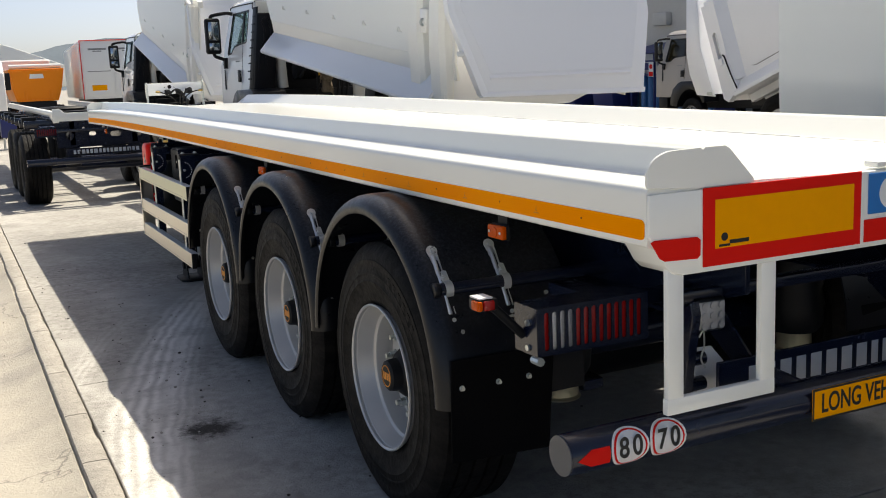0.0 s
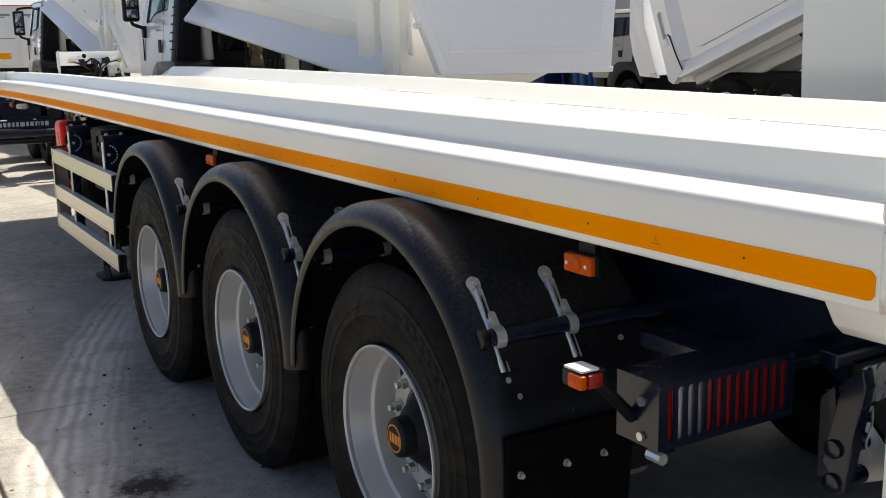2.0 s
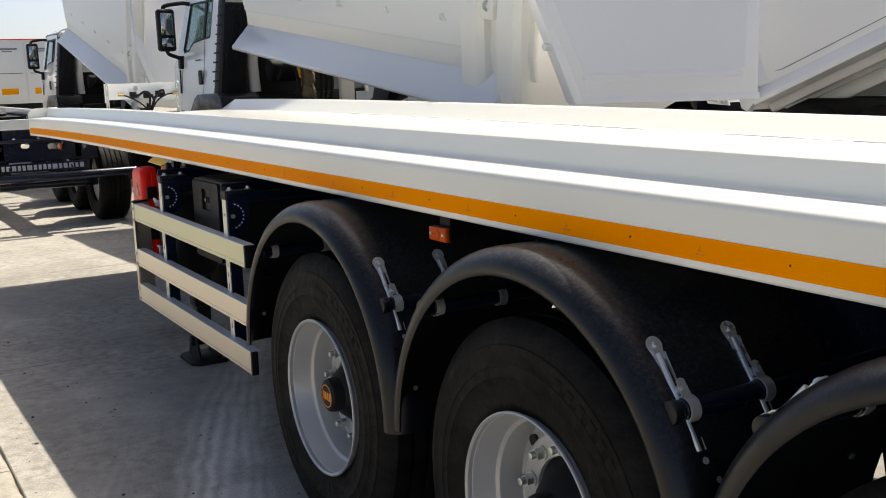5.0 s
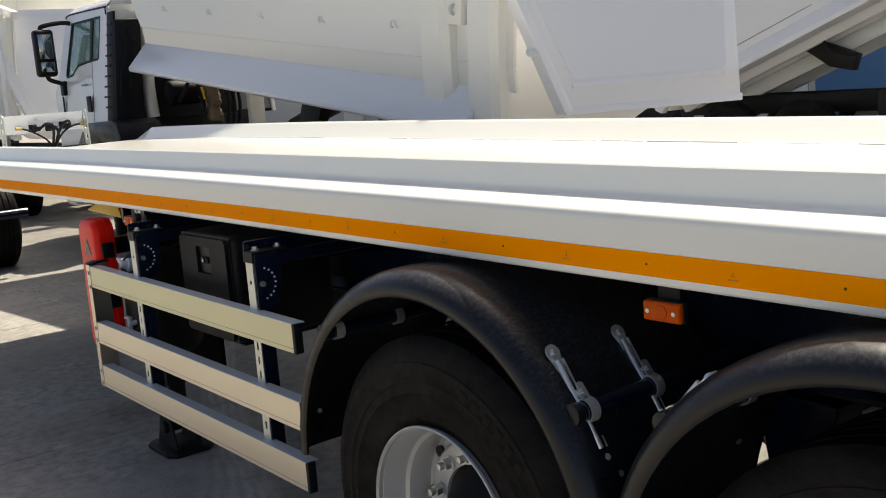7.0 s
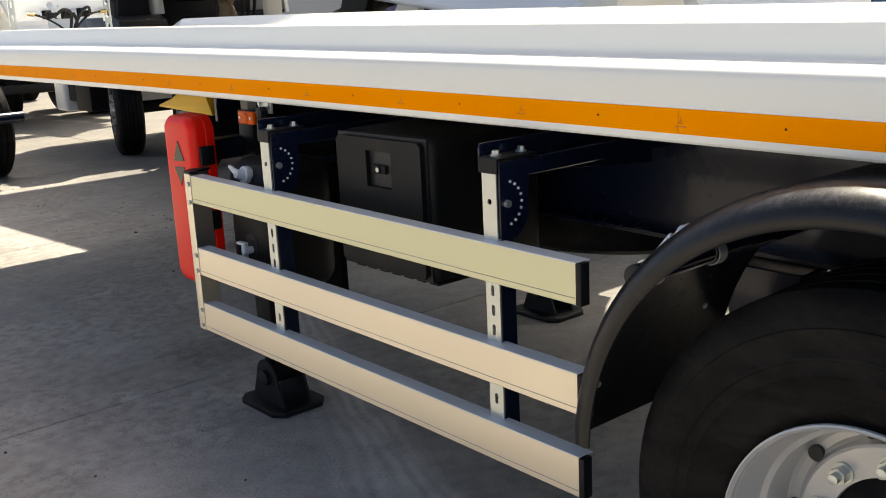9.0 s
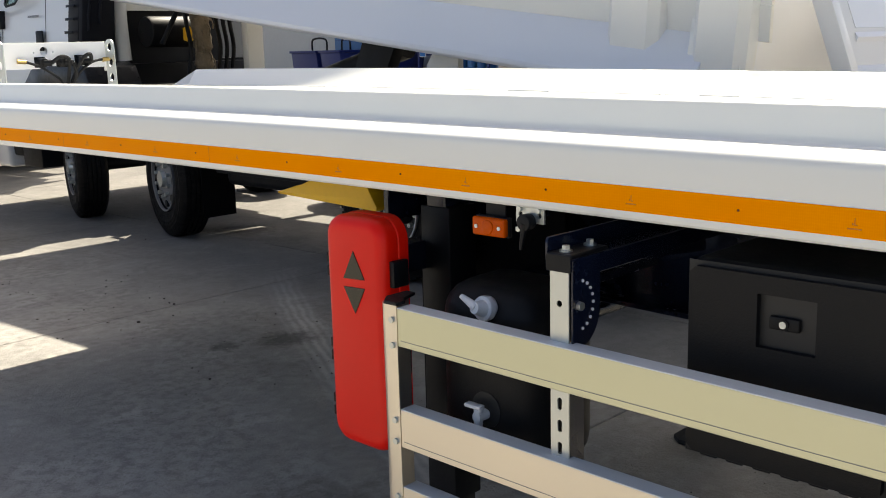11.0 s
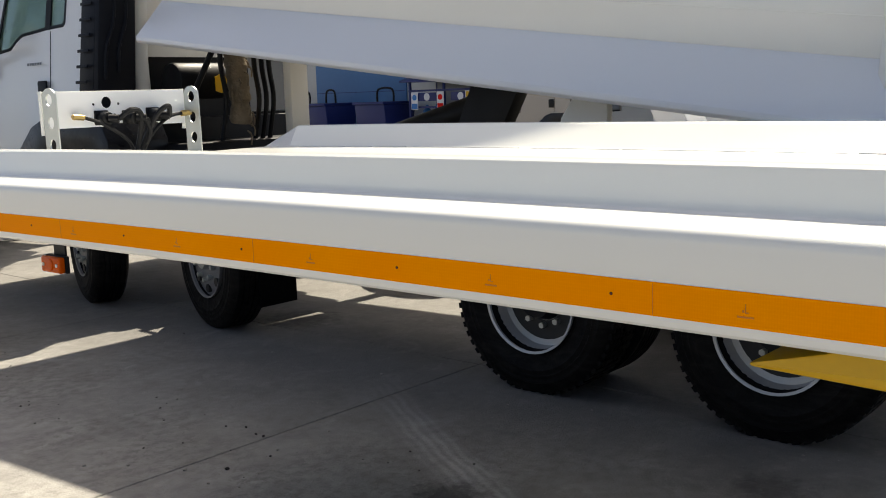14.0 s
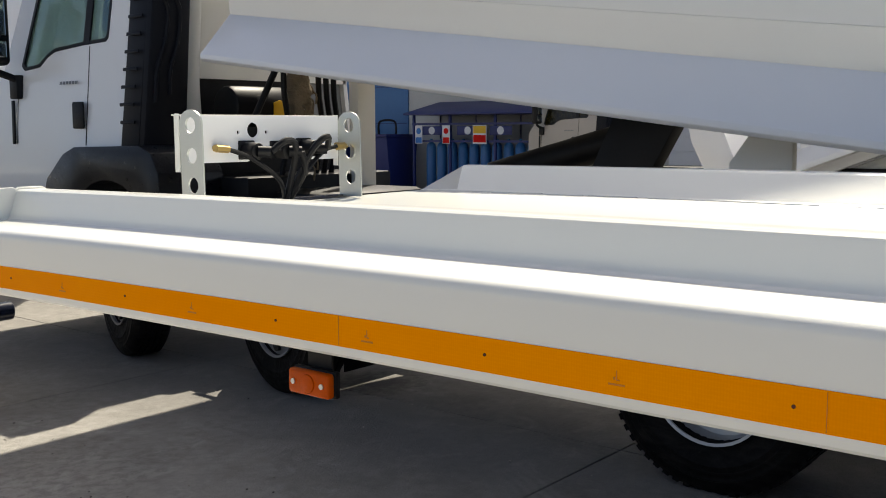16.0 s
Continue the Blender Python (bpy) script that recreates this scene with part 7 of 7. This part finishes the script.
def build_workshop():
    wall = tagged(part("wall_workshop", box(BX, BX + 0.3, 8.0, 60.0, -0.1, 6.5), PLASTER), "pale plaster workshop wall", "wall", kind="structure")
    part("blue_wall_panel", box(BX - 0.05, BX, 26.65, 30.4, 0.0, 5.0, 0.01), BLUEWALL, wall, "blue painted wall panel")
    for k in range(4):
        part("panel_seam", box(BX - 0.056, BX - 0.05, 26.7, 30.35, 0.8 + 1.0 * k, 0.815 + 1.0 * k), BLUECRATE, wall)
    part("blue_door", box(BX - 0.06, BX, 12.2, 15.2, 0.0, 3.2, 0.01), BLUEWALL, wall)
    part("roller_door", box(BX - 0.06, BX, 15.4, 18.8, 0.0, 3.2, 0.01), FILMWHITE, wall)
    for k in range(9):
        part("roller_slat", box(BX - 0.075, BX - 0.06, 15.45, 18.75, 0.1 + 0.34 * k, 0.40 + 0.34 * k, 0.01, 1), FILMWHITE, wall)
    part("lamp_box", box(BX - 0.25, BX, 24.9, 25.6, 2.9, 3.3, 0.03), PLASTER, wall)
    part("blue_upper_band", box(BX - 0.04, BX, 8.0, 60.0, 5.2, 6.5), BLUEWALL, wall)
    tagged(part("roof_workshop", box(BX - 0.6, BX + 14, 7.5, 60.5, 6.5, 6.8), SLATE), "grey workshop roof", "roof", kind="structure")


build_workshop()


def gas_cage():
    """A blue mesh-fronted cage full of gas cylinders, with warning signs."""
    c = tagged(empty("gas_cylinder_cage", 19.2, 24, 0), "dark blue gas cylinder cage with warning signs", "cage")
    y0, y1, x0, x1, h = 21.3, 25.4, 18.7, 19.8, 2.0
    for y in (y0, y0 + 1.45, y0 + 2.85, y1 - 0.06):
        part("post", box(x0, x0 + 0.06, y, y + 0.06, 0.0, h, 0.004), BLUECRATE, c)
        part("post", box(x1, x1 + 0.06, y, y + 0.06, 0.0, h, 0.004), BLUECRATE, c)
    part("roof", prism([(x0 - 0.25, h), (x0 - 0.25, h + 0.05), (x1 + 0.1, h + 0.36), (x1 + 0.1, h)], "y", y0 - 0.1, y1 + 0.1, 0.01), BLUECRATE, c)
    part("end_panel", box(x0, x1, y0 - 0.02, y0, 0.0, h), BLUECRATE, c)
    part("back_panel", box(x1, x1 + 0.02, y0, y1, 0.3, h), GREYCAP, c)
    part("floor_plate", box(x0, x1, y0, y1, 0.0, 0.06), BLUECRATE, c)
    for z in (1.32, 1.75):
        part("rail", box(x0 - 0.01, x0 + 0.02, y0, y1, z, z + 0.05), BLUECRATE, c)
    for k in range(12):
        y = y0 + 0.22 + 0.35 * k
        if y < y1 - 0.1:
            cyl = part("gas_cylinder", lathe([(0.0, 0.06), (0.125, 0.06), (0.13, 0.09), (0.13, 1.16), (0.11, 1.26), (0.05, 1.32), (0.035, 1.40), (0.0, 1.40)], (x0 + 0.30, y, 0), "z", 18, False), BLUEGAS, c)
    for y in (22.25, 23.25, 24.4):
        s = part("badge_sign", box(x0 - 0.03, x0 - 0.015, y, y + 0.66, 1.50, 1.72, 0.01), BLUECRATE, c)
        part("oval", lathe([(0.0, -0.002), (0.10, -0.002), (0.10, 0.0), (0.0, 0.0)], (x0 - 0.031, y + 0.33, 1.61), "x", 20, False), FILMWHITE, s)
    for y, m in ((25.02, BLUELOGO), (24.12, REDFILM), (22.98, YELLOWPAINT)):
        s = part("warning_sign", box(x0 - 0.06, x0 - 0.05, y, y + 0.24 if m is not YELLOWPAINT else y + 0.42, 1.28, 1.74, 0.004), FILMWHITE, c, "small enamel warning sign")
        part("sign_field", box(x0 - 0.063, x0 - 0.06, y + 0.02, y + 0.22 if m is not YELLOWPAINT else y + 0.40, 1.30, 1.44) if m is not YELLOWPAINT else box(x0 - 0.063, x0 - 0.06, y + 0.02, y + 0.40, 1.54, 1.72), m, s)
        part("sign_disc", rod((x0 - 0.066, y + 0.12, 1.60), (x0 - 0.06, y + 0.12, 1.60), 0.075, 18) if m is not YELLOWPAINT else box(x0 - 0.063, x0 - 0.06, y + 0.02, y + 0.40, 1.32, 1.50), m if m is not YELLOWPAINT else REDFILM, s)


gas_cage()
for y, w in ((25.9, 1.12), (28.2, 0.9), (29.3, 1.2)):
    c = tagged(empty("blue_bin", 19, y, 0), "dark blue steel bin by the wall", "bin", "bins by the wall")
    part("bin", prism([(18.4, 0.12), (19.3, 0.12), (19.5, 1.45), (18.25, 1.45)], "y", y, y + w, 0.02), BLUECRATE, c)
    part("rim", box(18.2, 19.55, y - 0.03, y + w + 0.03, 1.45, 1.52, 0.01), BLUECRATE, c)
    for yy in (y + 0.1, y + w - 0.2):
        part("foot", box(18.5, 19.2, yy, yy + 0.1, 0.0, 0.14), BLUECRATE, c)
    part("handle", hose([(18.9, y + 0.25, 1.5), (18.9, y + 0.3, 1.85), (18.9, y + w - 0.3, 1.85), (18.9, y + w - 0.25, 1.5)], 0.03, 8), BLACK, c)


# ---- hills on the horizon ----
def build_hills():
    bm = bmesh.new()
    low, high = [], []
    n = 240
    for k in range(n + 1):
        a = radians(-75 + 150 * k / n)
        r = 900
        h = 22 + 26 * (0.5 + 0.5 * math.sin(a * 3.1 + 0.6)) + 16 * noise.noise(Vector((a * 5, 0.3, 0))) + 3 * noise.noise(Vector((a * 46, 2.3, 0))) + 1.6 * noise.noise(Vector((a * 140, 5.3, 0)))
        h *= 0.62 + 0.38 * min(max((math.degrees(a) - 3.5) / 5.5, 0.0), 1.0)
        low.append(bm.verts.new((r * math.sin(a), r * math.cos(a), -2)))
        high.append(bm.verts.new(((r + 140) * math.sin(a), (r + 140) * math.cos(a), max(h, 6))))
    for k in range(n):
        bm.faces.new((low[k], low[k + 1], high[k + 1], high[k]))
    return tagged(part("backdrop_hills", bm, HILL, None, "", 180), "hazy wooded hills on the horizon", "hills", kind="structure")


build_hills()

# ---- stains, dust and small debris on the concrete ----

def debris(seed, count):
    rng = random.Random(seed)
    bm = bmesh.new()
    for _ in range(count):
        y = rng.uniform(0, 14)
        x = (-0.55 if y < 8 else 1.4) + rng.gauss(0, 0.40) if rng.random() < 0.7 else rng.uniform(-2.0, 3)
        if x > -1.03 or x < -1.2:
            s = abs(rng.gauss(0, 0.0032)) + 0.0012
            z = 0.0 if x > -1 else -0.05
            b = bmesh.ops.create_icosphere(bm, subdivisions=1, radius=s)
            for v in b["verts"]:
                v.co = Vector((v.co.x * rng.uniform(0.7, 1.4) + x, v.co.y + y, v.co.z * 0.7 + z + s * 0.4))
    return bm


tagged(part("grit", debris(21, 900), KERBMAT), "scattered pale grit on the concrete", "grit", kind="stuff")
tagged(part("dark_grit", debris(22, 260), DIRT), "dark crumbs of dirt on the concrete", "grit", kind="stuff")

# ---- kerb stones and concrete slabs ----
kerb = tagged(empty("kerb", -1.09, 10, 0), "crumbling concrete kerb beside the gutter", "kerb", kind="structure")
rng = random.Random(4)
y = -5.0
while y < 40:
    ln = rng.choice((0.75, 0.9, 1.2))
    bm = bmesh.new()
    section = [(-1.158, -0.14), (-1.158, -0.006), (-1.150, 0.006), (-1.135, 0.010), (-1.060, 0.010), (-1.042, 0.005), (-1.034, -0.008), (-1.034, -0.14)]
    steps = max(int(ln / 0.06), 3)
    rows = []
    for k in range(steps + 1):
        yy = y + 0.004 + (ln - 0.008) * k / steps
        row = []
        for xx, zz in section:
            edge = 1.0 if zz > -0.1 and (xx < -1.13 or xx > -1.06) else 0.25
            chip = max(noise.noise(Vector((xx * 3, yy * 2.1, 4.0))) + 0.6 * noise.noise(Vector((xx * 5, yy * 9, 8.0))), -0.1)
            row.append(bm.verts.new((xx + (0.016 if xx < -1.1 else -0.012) * edge * chip, yy, zz - 0.010 * edge * chip + 0.003 * noise.noise(Vector((xx * 9, yy * 4, 2.0))))))
        rows.append(row)
    for p0, p1 in zip(rows, rows[1:]):
        for q in range(8):
            bm.faces.new((p0[q], p0[(q + 1) % 8], p1[(q + 1) % 8], p1[q]))
    bm.faces.new(rows[0][::-1])
    bm.faces.new(rows[-1])
    bmesh.ops.recalc_face_normals(bm, faces=bm.faces[:])
    part("kerb_stone", bm, KERBMAT, kerb)
    y += ln
paving = tagged(empty("pavement", 3, 8, 0), "large weathered concrete slabs with open joints", "pavement", kind="structure")
XJ, YJ = [-1.030, 3.35, 7.73, 12.1, 16.5], [-6.03 + 3.335 * k for k in range(13)]
slab = None
for xa, xb in zip(XJ, XJ[1:]):
    for ya, yb in zip(YJ, YJ[1:]):
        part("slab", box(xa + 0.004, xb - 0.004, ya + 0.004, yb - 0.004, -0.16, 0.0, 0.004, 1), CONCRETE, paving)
